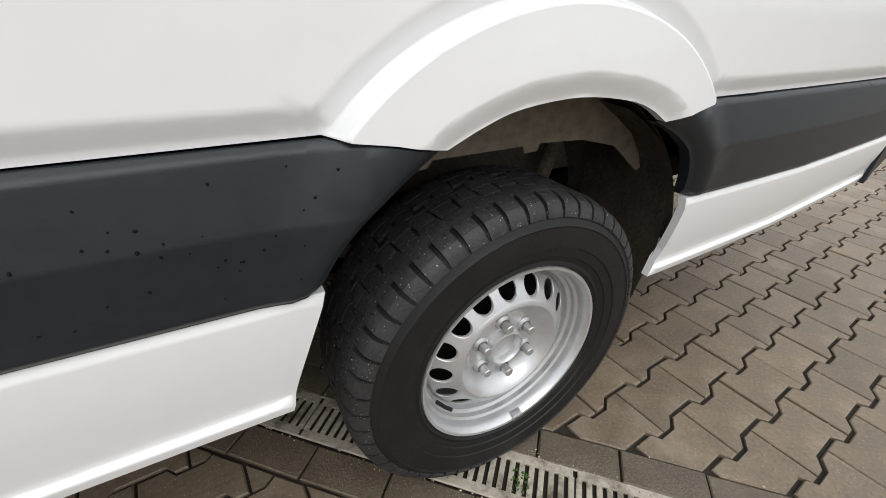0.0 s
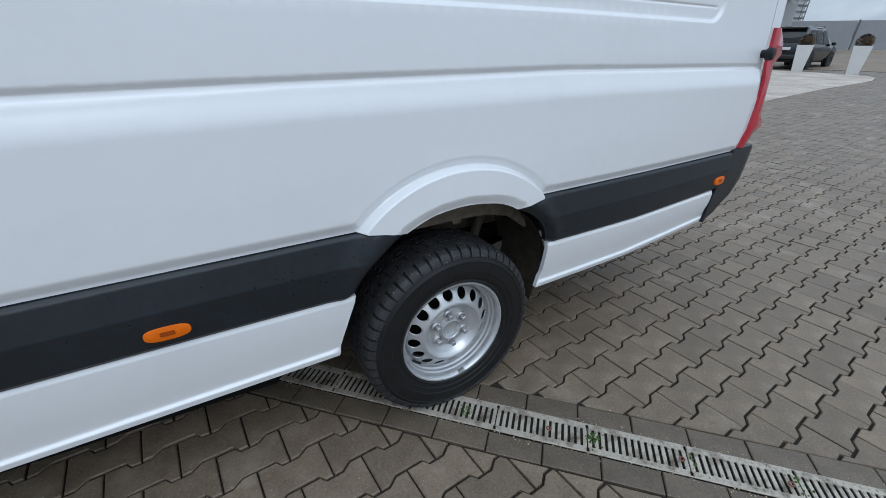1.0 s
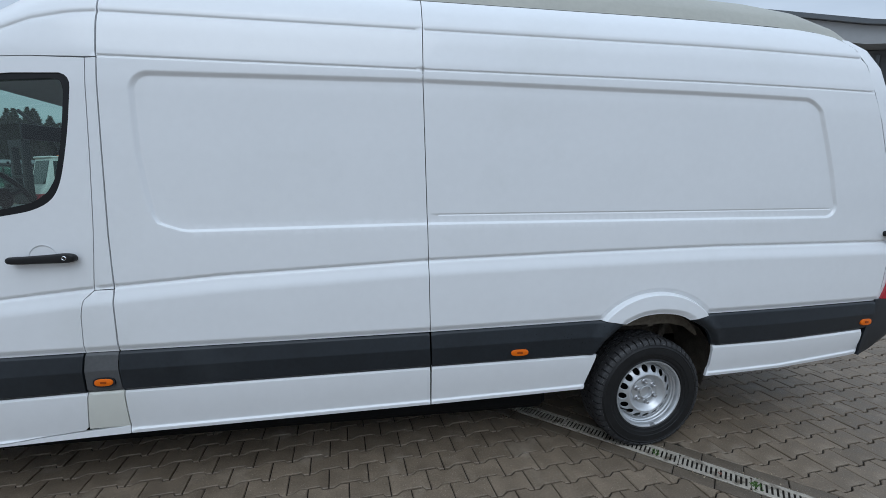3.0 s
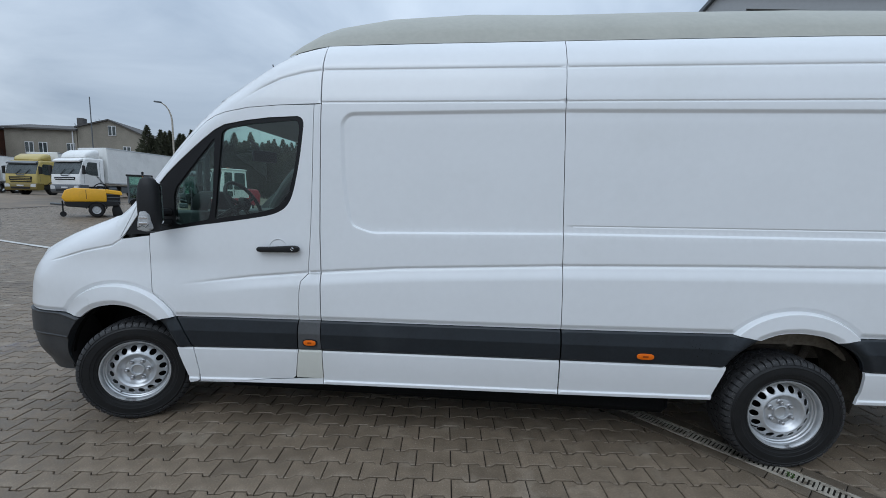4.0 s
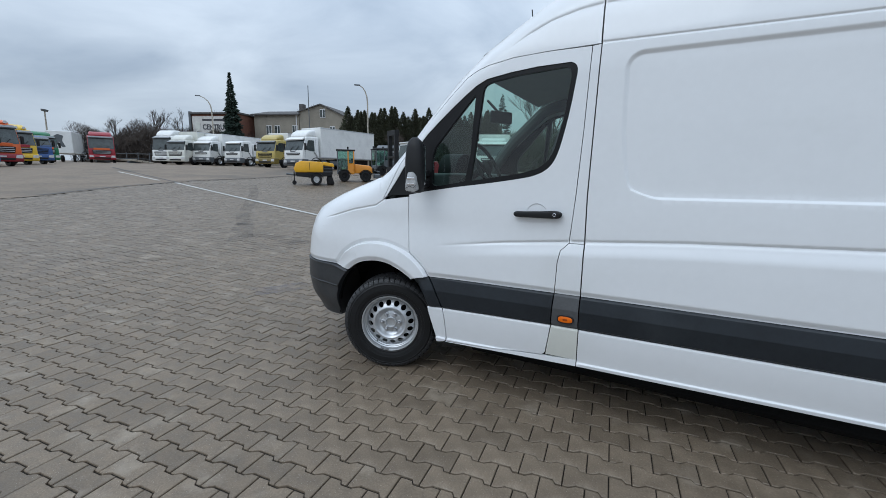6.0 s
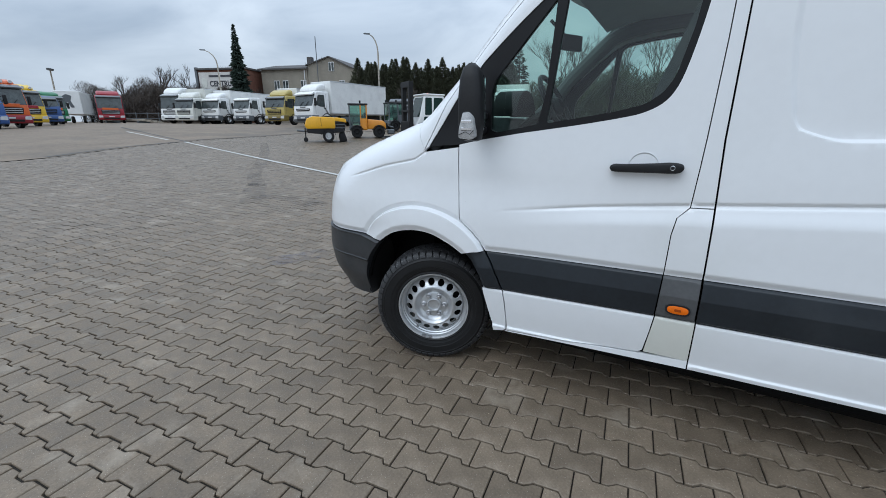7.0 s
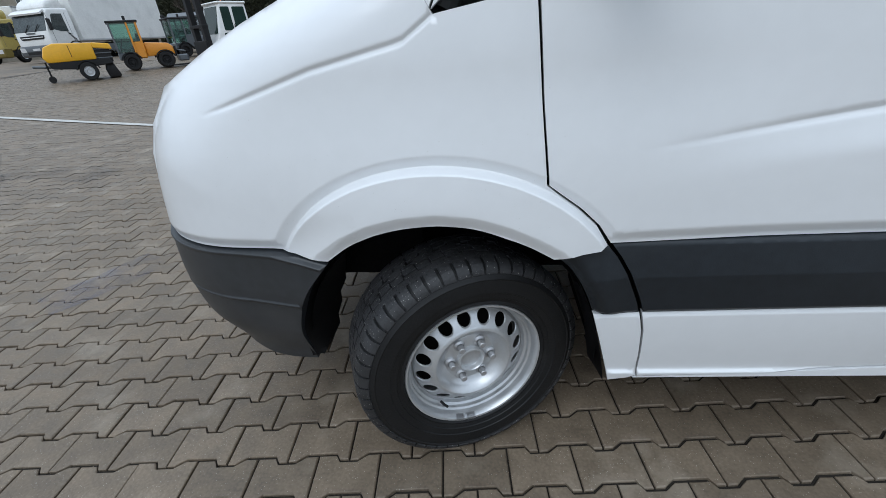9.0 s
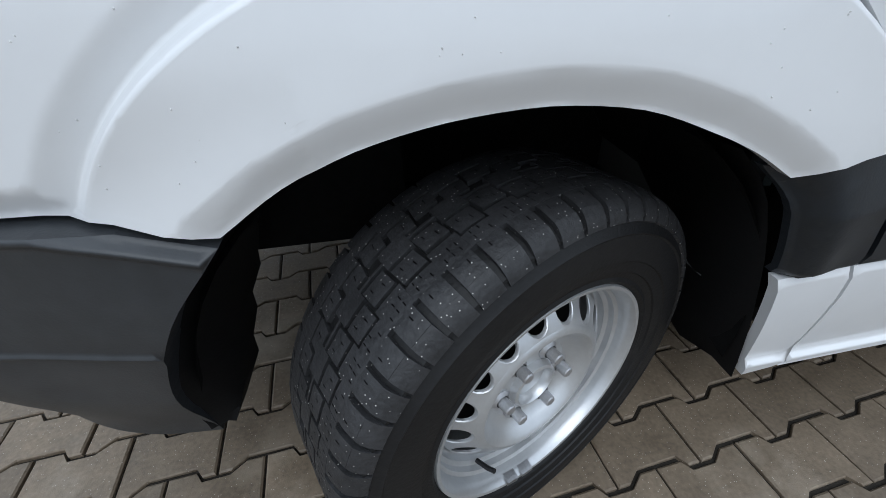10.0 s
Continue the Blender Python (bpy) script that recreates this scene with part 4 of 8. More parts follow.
# marker lamps
def marker(x, z, long, high, bezel=True):
    y = band(x, z)
    bm = bmesh.new()
    turns = [radians(10 * k + 5) for k in range(36)]
    out = [(math.copysign(long * abs(math.cos(a)) ** 0.72, math.cos(a)), math.copysign(high * abs(math.sin(a)) ** 0.72, math.sin(a))) for a in turns]
    prism(bm, out, 1, -0.009, 0.02, bevel=0.005, segments=2)
    lamp = part("marker_lamp", bm, ORANGE, van, "amber side marker lamp")
    lamp.location = (x, y + 0.002, z)
    lamp.rotation_euler = (radians(-4), 0, radians(0 if x < 0.3 else 6))
    bm = bmesh.new()
    prism(bm, rounded([(-long * 0.32, -high * 0.3), (long * 0.32, -high * 0.3), (long * 0.32, high * 0.3), (-long * 0.32, high * 0.3)], 0.004, 3), 1, -0.0105, -0.008)
    part("lens_core", bm, ORANGE_DARK, lamp)
    if bezel:
        bm = bmesh.new()
        big = [(u * (long + 0.007) / long, v * (high + 0.006) / high) for u, v in out]
        prism(bm, big, 1, -0.0055, 0.012)
        part("bezel", bm, BLACK, lamp)


marker(-3.013, 0.645, 0.043, 0.019)
marker(-0.860, 0.674, 0.052, 0.020)
marker(1.585, 0.722, 0.050, 0.023, False)

# window: black border, two panes, mirror foot
GLASS_F = rounded([(-3.682, 2.000), (-3.785, 1.881), (-3.963, 1.671), (-3.985, 1.61), (-3.98, 1.424), (-3.945, 1.412), (-3.735, 1.452), (-3.702, 1.612)], 0.015, 3)
GLASS_R = rounded([(-3.632, 2.028), (-3.612, 2.052), (-3.571, 2.066), (-3.414, 2.090), (-3.135, 2.113), (-3.104, 2.105), (-3.094, 2.06), (-3.121, 1.83), (-3.163, 1.645), (-3.200, 1.583), (-3.262, 1.537), (-3.375, 1.508), (-3.692, 1.456)], 0.02, 3)
panel("window_border", [(x, z) for x, z in WINDOW], GLOSS_BLACK, van, holes=(GLASS_F, GLASS_R), xs=0.06, zs=0.05, out=0.006, thick=0.03, label="black window border and mirror foot")
for far in (0, 1):
    for name, loop in (("quarter_pane", GLASS_F), ("door_pane", GLASS_R)):
        bm = bmesh.new()
        big = [(x + (0.004 if x > sum(q[0] for q in loop) / len(loop) else -0.004), z + (0.004 if z > 1.75 else -0.004)) for x, z in loop]
        vs = [bm.verts.new((x, (skin(x, z) + 0.014) if not far else 2 * MID - skin(x, z) - 0.014, z)) for x, z in big]
        bm.faces.new(vs)
        pane = part(name, bm, GLASS, van, "green tinted window pane", smooth=0)
        pane.visible_shadow = False

# door handle in its dished grip
bm = bmesh.new()
out = flow([(-3.374, 1.268), (-3.366, 1.252), (-3.33, 1.247), (-3.20, 1.249), (-3.11, 1.251), (-3.084, 1.262), (-3.080, 1.281), (-3.096, 1.293), (-3.135, 1.296), (-3.20, 1.290), (-3.31, 1.283), (-3.36, 1.281), (-3.374, 1.268)], 3)[:-1]
prism(bm, out, 1, -0.050, -0.018, bevel=0.010, segments=3)
for a, b in ((-3.360, -3.325), (-3.145, -3.090)):
    box(bm, (a, -0.03, 1.256), (b, 0.02, 1.280), 0.006)
handle = part("door_handle", bm, BLACK, van, "black plastic door handle")
bm = bmesh.new()
revolve(bm, [(0, 0.002), (0.006, 0.0), (0.0085, -0.003), (0.011, 0.0), (0.011, 0.012)], 16, m=pose(-3.122, -0.050, 1.274))
part("key_lock", bm, CHROME, handle, "bright key lock")
bm = bmesh.new()
cup = []
for i in range(9):
    r = i / 8
    cup.append([(-3.238 + 0.062 * r * math.cos(a), skin(-3.238, 1.272) - 0.0015 + 0.024 * (1 - r ** 2.2), 1.272 + 0.062 * r * math.sin(a)) for a in (2 * math.pi * k / 32 for k in range(33))])
sheet(bm, cup)
bmesh.ops.remove_doubles(bm, verts=bm.verts, dist=0.0001)
part("grip_dish", bm, WHITE, van, "white dished finger grip")

# wing mirror, folded in along the door
bm = bmesh.new()
rows = []
for z, x0, x1, y0, y1 in ((1.372, -4.035, -3.965, -0.195, -0.145), (1.380, -4.060, -3.945, -0.218, -0.125), (1.45, -4.076, -3.934, -0.226, -0.118), (1.58, -4.080, -3.936, -0.224, -0.116), (1.66, -4.076, -3.945, -0.216, -0.118), (1.705, -4.062, -3.962, -0.205, -0.128), (1.726, -4.035, -3.985, -0.185, -0.148)):
    x0, x1 = x0 + 0.012, x1 - 0.014
    rows.append([(x, y, z) for x, y in rounded([(x0, y0), (x1, y0 + 0.012), (x1, y1), (x0, y1)], 0.042, 5)])
rows = [r + [r[0]] for r in rows]
vs = sheet(bm, rows)
bmesh.ops.remove_doubles(bm, verts=bm.verts, dist=0.0002)
bmesh.ops.holes_fill(bm, edges=[e for e in bm.edges if len(e.link_faces) == 1])
mirror = part("wing_mirror", bm, BLACK, van, "black plastic wing mirror housing, folded in", smooth=50)
bm = bmesh.new()
prism(bm, rounded([(-4.05, 1.42), (-3.962, 1.42), (-3.967, 1.69), (-4.045, 1.69)], 0.03), 1, -0.120, -0.108)
part("mirror_glass", bm, MIRROR, mirror, "mirror glass")
bm = bmesh.new()
prism(bm, [(-4.050, 1.388), (-3.985, 1.380), (-3.964, 1.394), (-3.963, 1.42), (-3.972, 1.485), (-3.995, 1.508), (-4.028, 1.506), (-4.048, 1.43)], 1, -0.232, -0.19, bevel=0.008, segments=2)
signal = part("turn_signal", bm, CLEAR, mirror, "cracked clear turn signal lens")
for za in (1.42, 1.455):
    bm = bmesh.new(); box(bm, (-4.035, -0.2345, za), (-3.975, -0.228, za + 0.018), 0.004); part("reflector", bm, CHROME, signal)
bm = bmesh.new()
tube(bm, [(-4.05, -0.2335, 1.40), (-4.01, -0.2335, 1.418), (-3.985, -0.2335, 1.405), (-3.966, -0.2335, 1.425)], 0.0016, 5)
part("crack", bm, BLACK, signal)
for z in (1.40, 1.47):
    bm = bmesh.new()
    box(bm, (-4.06, -0.14, z), (-4.0, 0.06, z + 0.05), 0.015)
    part("mirror_arm", bm, BLACK, mirror)
bm = bmesh.new()
tube(bm, [(-3.44, 0.42, 2.42), (-3.465, 0.42, 2.585)], 0.004, 6)
part("aerial", bm, BLACK, van)


# wheels
def wheel(centre, turn, side, front):
    """A steel wheel: the rim is the part; tyre, bolts, hub and valve sit on it."""
    m = Matrix.Translation(centre) @ Matrix.Rotation(radians(turn), 4, "Z") @ Matrix.Rotation(radians(17 if front else 40), 4, "Y") @ Matrix.Scale(1.012 if front else 1.0, 4)
    if side < 0:
        m = Matrix.Translation(centre) @ Matrix.Rotation(radians(180 + turn), 4, "Z")
    bm = bmesh.new()
    # barrel, flange and disc around the ring of holes
    revolve(bm, [(0.190, 0.20), (0.205, 0.20), (0.196, 0.17), (0.186, 0.12), (0.181, 0.075), (0.182, 0.052), (0.188, 0.044), (0.189, 0.034), (0.1955, 0.029), (0.1965, 0.018), (0.202, 0.014), (0.2035, 0.004), (0.2045, -0.006), (0.211, -0.016), (0.2165, -0.017), (0.2185, -0.012), (0.2165, 0.0), (0.208, 0.010)], 72)
    revolve(bm, [(0.184, 0.062), (0.182, 0.052), (0.177, 0.038)], 72)

    def slope(r):   # the ring of holes falls away towards the barrel
        return 0.004 + 0.034 * max(0.0, (r - 0.132) / 0.045) ** 1.15

    n, k = 16, 16
    for s in range(n):
        t0 = 2 * math.pi * s / n
        dt = 2 * math.pi / n
        outer, collar, hole, well = [], [], [], []
        for i in range(k):
            a = 2 * math.pi * i / k
            q = max(abs(math.cos(a)), abs(math.sin(a)))
            u, v = math.cos(a) / q, math.sin(a) / q
            th, r = t0 + u * dt / 2, 0.1545 + v * 0.0225
            outer.append((r * math.cos(th), slope(r), r * math.sin(th)))
            r2, th2 = 0.1555 + 0.0198 * math.sin(a), t0 + 0.0198 * math.cos(a) / 0.1555
            y = slope(r2)
            r3, th3 = 0.1555 + 0.0213 * math.sin(a), t0 + 0.0213 * math.cos(a) / 0.1555
            collar.append((r3 * math.cos(th3), slope(r3) - 0.0003, r3 * math.sin(th3)))
            hole.append((r2 * math.cos(th2), y + 0.0015, r2 * math.sin(th2)))
            well.append((r2 * math.cos(th2), y + 0.006, r2 * math.sin(th2)))
        sheet(bm, [outer + outer[:1], collar + collar[:1], hole + hole[:1], well + well[:1]])
    revolve(bm, [(0.132, 0.004), (0.127, 0.0), (0.120, -0.001), (0.112, 0.004), (0.104, 0.017), (0.094, 0.029), (0.082, 0.034), (0.072, 0.030), (0.055, 0.029), (0.047, 0.027), (0.044, 0.014), (0.039, 0.012), (0.036, 0.016), (0.034, 0.030), (0.0, 0.032)], 72)
    bmesh.ops.remove_doubles(bm, verts=bm.verts, dist=0.0008)
    rim = part("wheel", bm, STEEL, van, "silver painted steel wheel with round holes", smooth=35)
    rim.matrix_basis = m
    bm = bmesh.new()
    revolve(bm, [(0.0, 0.090), (0.10, 0.088), (0.176, 0.092), (0.178, 0.12), (0.0, 0.125)], 40)
    part("brake_disc", bm, DARK, rim, "black brake disc behind the wheel")
    # tyre: carcass with ribs on the wall, and lugs
    bm = bmesh.new()
    wall = [(0.206, 0.185), (0.24, 0.205), (0.28, 0.212), (0.312, 0.205), (0.331, 0.190), (0.337, 0.165), (0.338, 0.09), (0.337, 0.020), (0.331, -0.004), (0.3235, -0.015), (0.322, -0.0195), (0.3185, -0.0205), (0.317, -0.018),
            (0.303, -0.0265), (0.300, -0.0295), (0.297, -0.0275), (0.272, -0.030), (0.262, -0.0295), (0.2605, -0.027), (0.244, -0.024), (0.2425, -0.021), (0.232, -0.0175), (0.2255, -0.020), (0.221, -0.0165), (0.214, -0.006)]
    wall = [(r if r < 0.235 else 0.235 + (r - 0.235) * 1.125, y) for r, y in wall]
    revolve(bm, wall, 96)
    def settle(bm):   # flattened where it bears on the ground
        for v in bm.verts:
            w = m @ v.co
            if w.z < 0.004:
                w.z = 0.004
                v.co = m.inverted() @ w

    settle(bm)
    tyre = part("tyre", bm, RUBBER, rim, "black all-terrain tyre with blocky tread", smooth=24)
    bm = bmesh.new()
    rnd = random.Random(5)
    count = 52
    da = 2 * math.pi / count

    def crown_r(y):   # the tread's face, falling away at both shoulders
        return 0.3580 - 0.0075 * max(0.0, (0.030 - y) / 0.036, (y - 0.158) / 0.036) ** 2

    def slab(ang, gs, ys, slots=(), shear=0.0):
        """A piece of tread between angles gs (in pitches) and across ys, with slots left out of its face."""
        worn = rnd.uniform(-0.0005, 0.0005)
        grid = []
        for y in ys:
            row = []
            for g in gs:
                t = ang + (g + shear * (y - ys[0]) / (ys[-1] - ys[0])) * da
                r = crown_r(y) + worn - (0.0007 if g in (gs[0], gs[-1]) or y in (ys[0], ys[-1]) else 0.0)
                row.append(bm.verts.new((r * math.cos(t), y, r * math.sin(t))))
            grid.append(row)
        for j in range(len(ys) - 1):
            for k in range(len(gs) - 1):
                if (j, k) not in slots:
                    bm.faces.new((grid[j][k], grid[j][k + 1], grid[j + 1][k + 1], grid[j + 1][k]))
        loop = grid[0] + [row[-1] for row in grid[1:-1]] + grid[-1][::-1] + [row[0] for row in grid[-2:0:-1]]
        foot = []
        for v in loop:
            f = 0.3475 / 0.358 if 0.0 < v.co.y < 0.187 else 0.975
            foot.append(bm.verts.new((v.co.x * f, v.co.y, v.co.z * f)))
        for k in range(len(loop)):
            bm.faces.new((loop[k - 1], loop[k], foot[k], foot[k - 1]))

    for i in range(count):
        a0 = da * i
        s1 = 0.0065 if i % 2 else -0.0065
        h = 0.006
        # shoulder rib with its sipes, then its lugs
        slab(a0, (-0.5, -0.27, -0.235, -0.02, 0.015, 0.24, 0.275, 0.5), (0.025, 0.030, 0.037, 0.041, 0.048, 0.054 + s1), ((1, 1), (1, 5), (3, 1), (3, 3), (1, 3)) if i % 2 else ((1, 1), (1, 5), (3, 3), (3, 5)))
        slab(a0, (-0.39, -0.15, -0.115, 0.13, 0.165, 0.39), (-0.006, 0.001, 0.010, 0.017, 0.025), ((2, 1),) if i % 2 else ((2, 3),))
        # staggered blocks, the middle rib, blocks again and the inner shoulder
        slab(a0, (-0.43, -0.20, -0.165, 0.16, 0.195, 0.43), (0.0600 + s1, 0.067 + s1, 0.075 + s1, 0.082 + s1, 0.0895 + s1), ((1, 1), (2, 3)), 0.05)
        slab(a0, (-0.5, 0.0, 0.5), (0.0955 + s1, 0.104, 0.1125 - s1))
        slab(a0 + 0.5 * da, (-0.43, -0.1, -0.065, 0.43), (0.1185 - s1, 0.126 - s1, 0.136 - s1, 0.1435 - s1), ((1, 1),), -0.10)
        slab(a0 + 0.5 * da, (-0.5, 0.0, 0.5), (0.1475 - s1, 0.158, 0.170))
        slab(a0 + 0.5 * da, (-0.43, 0.0, 0.43), (0.170, 0.181, 0.192))
        # the lug runs over the shoulder into the wall
        rows = []
        for r, y, w in ((0.3500, -0.0065, 0.39), (0.3455, -0.0125, 0.40), (0.3385, -0.0180, 0.41), (0.3300, -0.0222, 0.42), (0.3235, -0.0240, 0.43), (0.3200, -0.0205, 0.43)):
            rows.append([(r * math.cos(a0 + g * da), y, r * math.sin(a0 + g * da)) for g in (-w, 0.0, w)])
        rows = [[(x * 0.985, y + 0.008, z * 0.985) for x, y, z in row[:1]] + row + [(x * 0.985, y + 0.008, z * 0.985) for x, y, z in row[2:]] for row in rows]
        sheet(bm, rows)
    settle(bm)
    tread = part("tread", bm, TREAD, tyre, smooth=24)
    tread["kind"] = "stuff"
    for b in range(6):
        a = 2 * math.pi * b / 6 + 0.3
        c = (0.065 * math.cos(a), 0.0, 0.065 * math.sin(a))
        bm = bmesh.new()
        revolve(bm, [(0.0185, 0.033), (0.0185, 0.026), (0.014, 0.022), (0.0125, 0.021)], 16, m=pose(*c))
        r = 0.0112
        prism(bm, [(c[0] + r * math.cos(math.pi * j / 3), c[2] + r * math.sin(math.pi * j / 3)) for j in range(6)], 1, 0.0, 0.024, bevel=0.002)
        part("wheel_bolt", bm, BOLT, rim)
    bm = bmesh.new()
    tube(bm, [(0.187 * math.cos(4.4), 0.03, 0.187 * math.sin(4.4)), (0.178 * math.cos(4.4), 0.006, 0.178 * math.sin(4.4)), (0.170 * math.cos(4.4), -0.008, 0.170 * math.sin(4.4))], 0.0045, 8)
    part("valve", bm, BLACK, rim)
    for a in ((4.72, 4.90) if front else (5.6,)):
        bm = bmesh.new()
        sheet(bm, [[(r * math.cos(a + d), y, r * math.sin(a + d)) for d in (-0.065, -0.035, 0.0, 0.035, 0.065)] for r, y in ((0.2155, -0.0195), (0.208, -0.019), (0.204, -0.012), (0.203, -0.002))])
        bmesh.ops.solidify(bm, geom=bm.faces[:], thickness=0.0035)
        part("balance_weight", bm, BOLT, rim, "small grey balance weight clipped to the rim")
    return rim


STEER = 23.6
wheel((-0.005, -0.006, 0.341), 1.0, 1, False)
wheel((-4.3205, -0.015, 0.358), STEER, 1, True)
wheel((0.0, 2 * MID, 0.341), 0, -1, False)
wheel((-4.322, 2 * MID, 0.358), STEER, -1, True)

# wheel housings, floor, chassis and axles
for cx, cz, r, mat, a0, a1, deep in ((-4.395, 0.40, 0.45, DARK, -8, 172, 0.52), (0.012, 0.44, 0.45, GRIME, 8, 172, 0.36)):
    low_wall = 0.47 if cx < -1 else 0.58
    for s in (1, -1):
        bm = bmesh.new()
        rows = []
        for i in range(25):
            a = radians(a0 + (a1 - a0) * i / 24)
            row = []
            for y in (0.0, 0.05, 0.15, 0.30, deep):
                rr = r + (0.0 if y > 0.02 else -0.012)
                row.append((cx + rr * math.cos(a), (y + 0.005) if s > 0 else 2 * MID - y - 0.005, cz + rr * math.sin(a)))
            rows.append(row)
        sheet(bm, rows)
        # inner wall above the axle
        fan = [bm.verts.new((cx + r * math.cos(radians(a)), (deep + 0.005) if s > 0 else 2 * MID - deep - 0.005, max(low_wall, cz + r * math.sin(radians(a))))) for a in range(0, 181, 12)]
        bm.faces.new(fan)
        part("wheel_housing", bm, mat, van)
        if cx > -1:   # pale plate behind the lip, its lower edge notched
            top = [(cx + 0.40 * math.cos(radians(a)), 0.60 + 0.33 * math.sin(radians(a))) for a in range(12, 169, 12)]
            low_ = [(-0.375, 0.66), (-0.30, 0.725), (-0.21, 0.743), (-0.20, 0.730), (-0.16, 0.732), (-0.15, 0.746), (0.04, 0.751), (0.045, 0.737), (0.075, 0.738), (0.08, 0.753), (0.19, 0.750), (0.29, 0.728), (0.385, 0.66)]
            bm = bmesh.new()
            ya = 0.10 if s > 0 else 2 * MID - 0.106
            prism(bm, top + low_, 1, ya, ya + 0.006)
            part("housing_plate", bm, LINER, van, "dirty beige wheel housing plate")
bm = bmesh.new()
box(bm, (-3.90, 0.10, 0.35), (-0.50, 2 * MID - 0.10, 0.50))
box(bm, (-0.44, 0.43, 0.70), (1.66, 2 * MID - 0.43, 0.75))
box(bm, (0.46, 0.12, 0.70), (1.66, 0.43, 0.74))
box(bm, (0.46, 2 * MID - 0.43, 0.70), (1.66, 2 * MID - 0.12, 0.74))
box(bm, (-4.7, 0.62, 0.50), (-0.5, 2 * MID - 0.62, 0.56))
part("underbody", bm, DARK, van)
for s in (1, -1):   # shock absorbers behind the rear wheels
    bm = bmesh.new()
    ya = 0.30 if s > 0 else 2 * MID - 0.30
    tube(bm, [(0.20, ya, 0.34), (0.27, ya, 0.56)], 0.034, 10)
    tube(bm, [(0.27, ya, 0.56), (0.33, ya, 0.76)], 0.022, 10)
    part("shock_absorber", bm, GRIME, van, "dusty rear shock absorber")
# dark box added to block daylight behind the rear wheels
bm = bmesh.new()
box(bm, (-0.35, 0.62, 0.30), (1.45, 2 * MID - 0.45, 0.56), 0.04)
part("rear_light_block", bm, DARK, van)
# unseen box added to keep light from the ground under the van
bm = bmesh.new()
box(bm, (-3.75, 0.15, 0.20), (-0.60, 2 * MID - 0.15, 0.36), 0.04)
part("floor_light_block", bm, DARK, van)
bm = bmesh.new()
revolve(bm, [(0, -0.10), (0.20, -0.10), (0.34, -0.08), (0.36, 0.0), (0.34, 0.08), (0.20, 0.10), (0, 0.10)], 28, m=pose(1.05, MID, 0.45, 90))
part("spare_wheel", bm, RUBBER, van)
bm = bmesh.new()
for y in (0.50, 2 * MID - 0.58):
    box(bm, (-4.5, y, 0.40), (1.6, y + 0.08, 0.50), 0.01)
part("chassis_rail", bm, DARK, van)
for x in (0.0, -4.322):
    bm = bmesh.new()
    tube(bm, [(x, 0.19, 0.35), (x, 2 * MID - 0.19, 0.35)], 0.045, 12)
    if x == 0.0:
        revolve(bm, [(0, -0.14), (0.10, -0.11), (0.145, 0), (0.10, 0.11), (0, 0.14)], 20, m=pose(0, MID, 0.35))
    part("axle", bm, DARK, van)
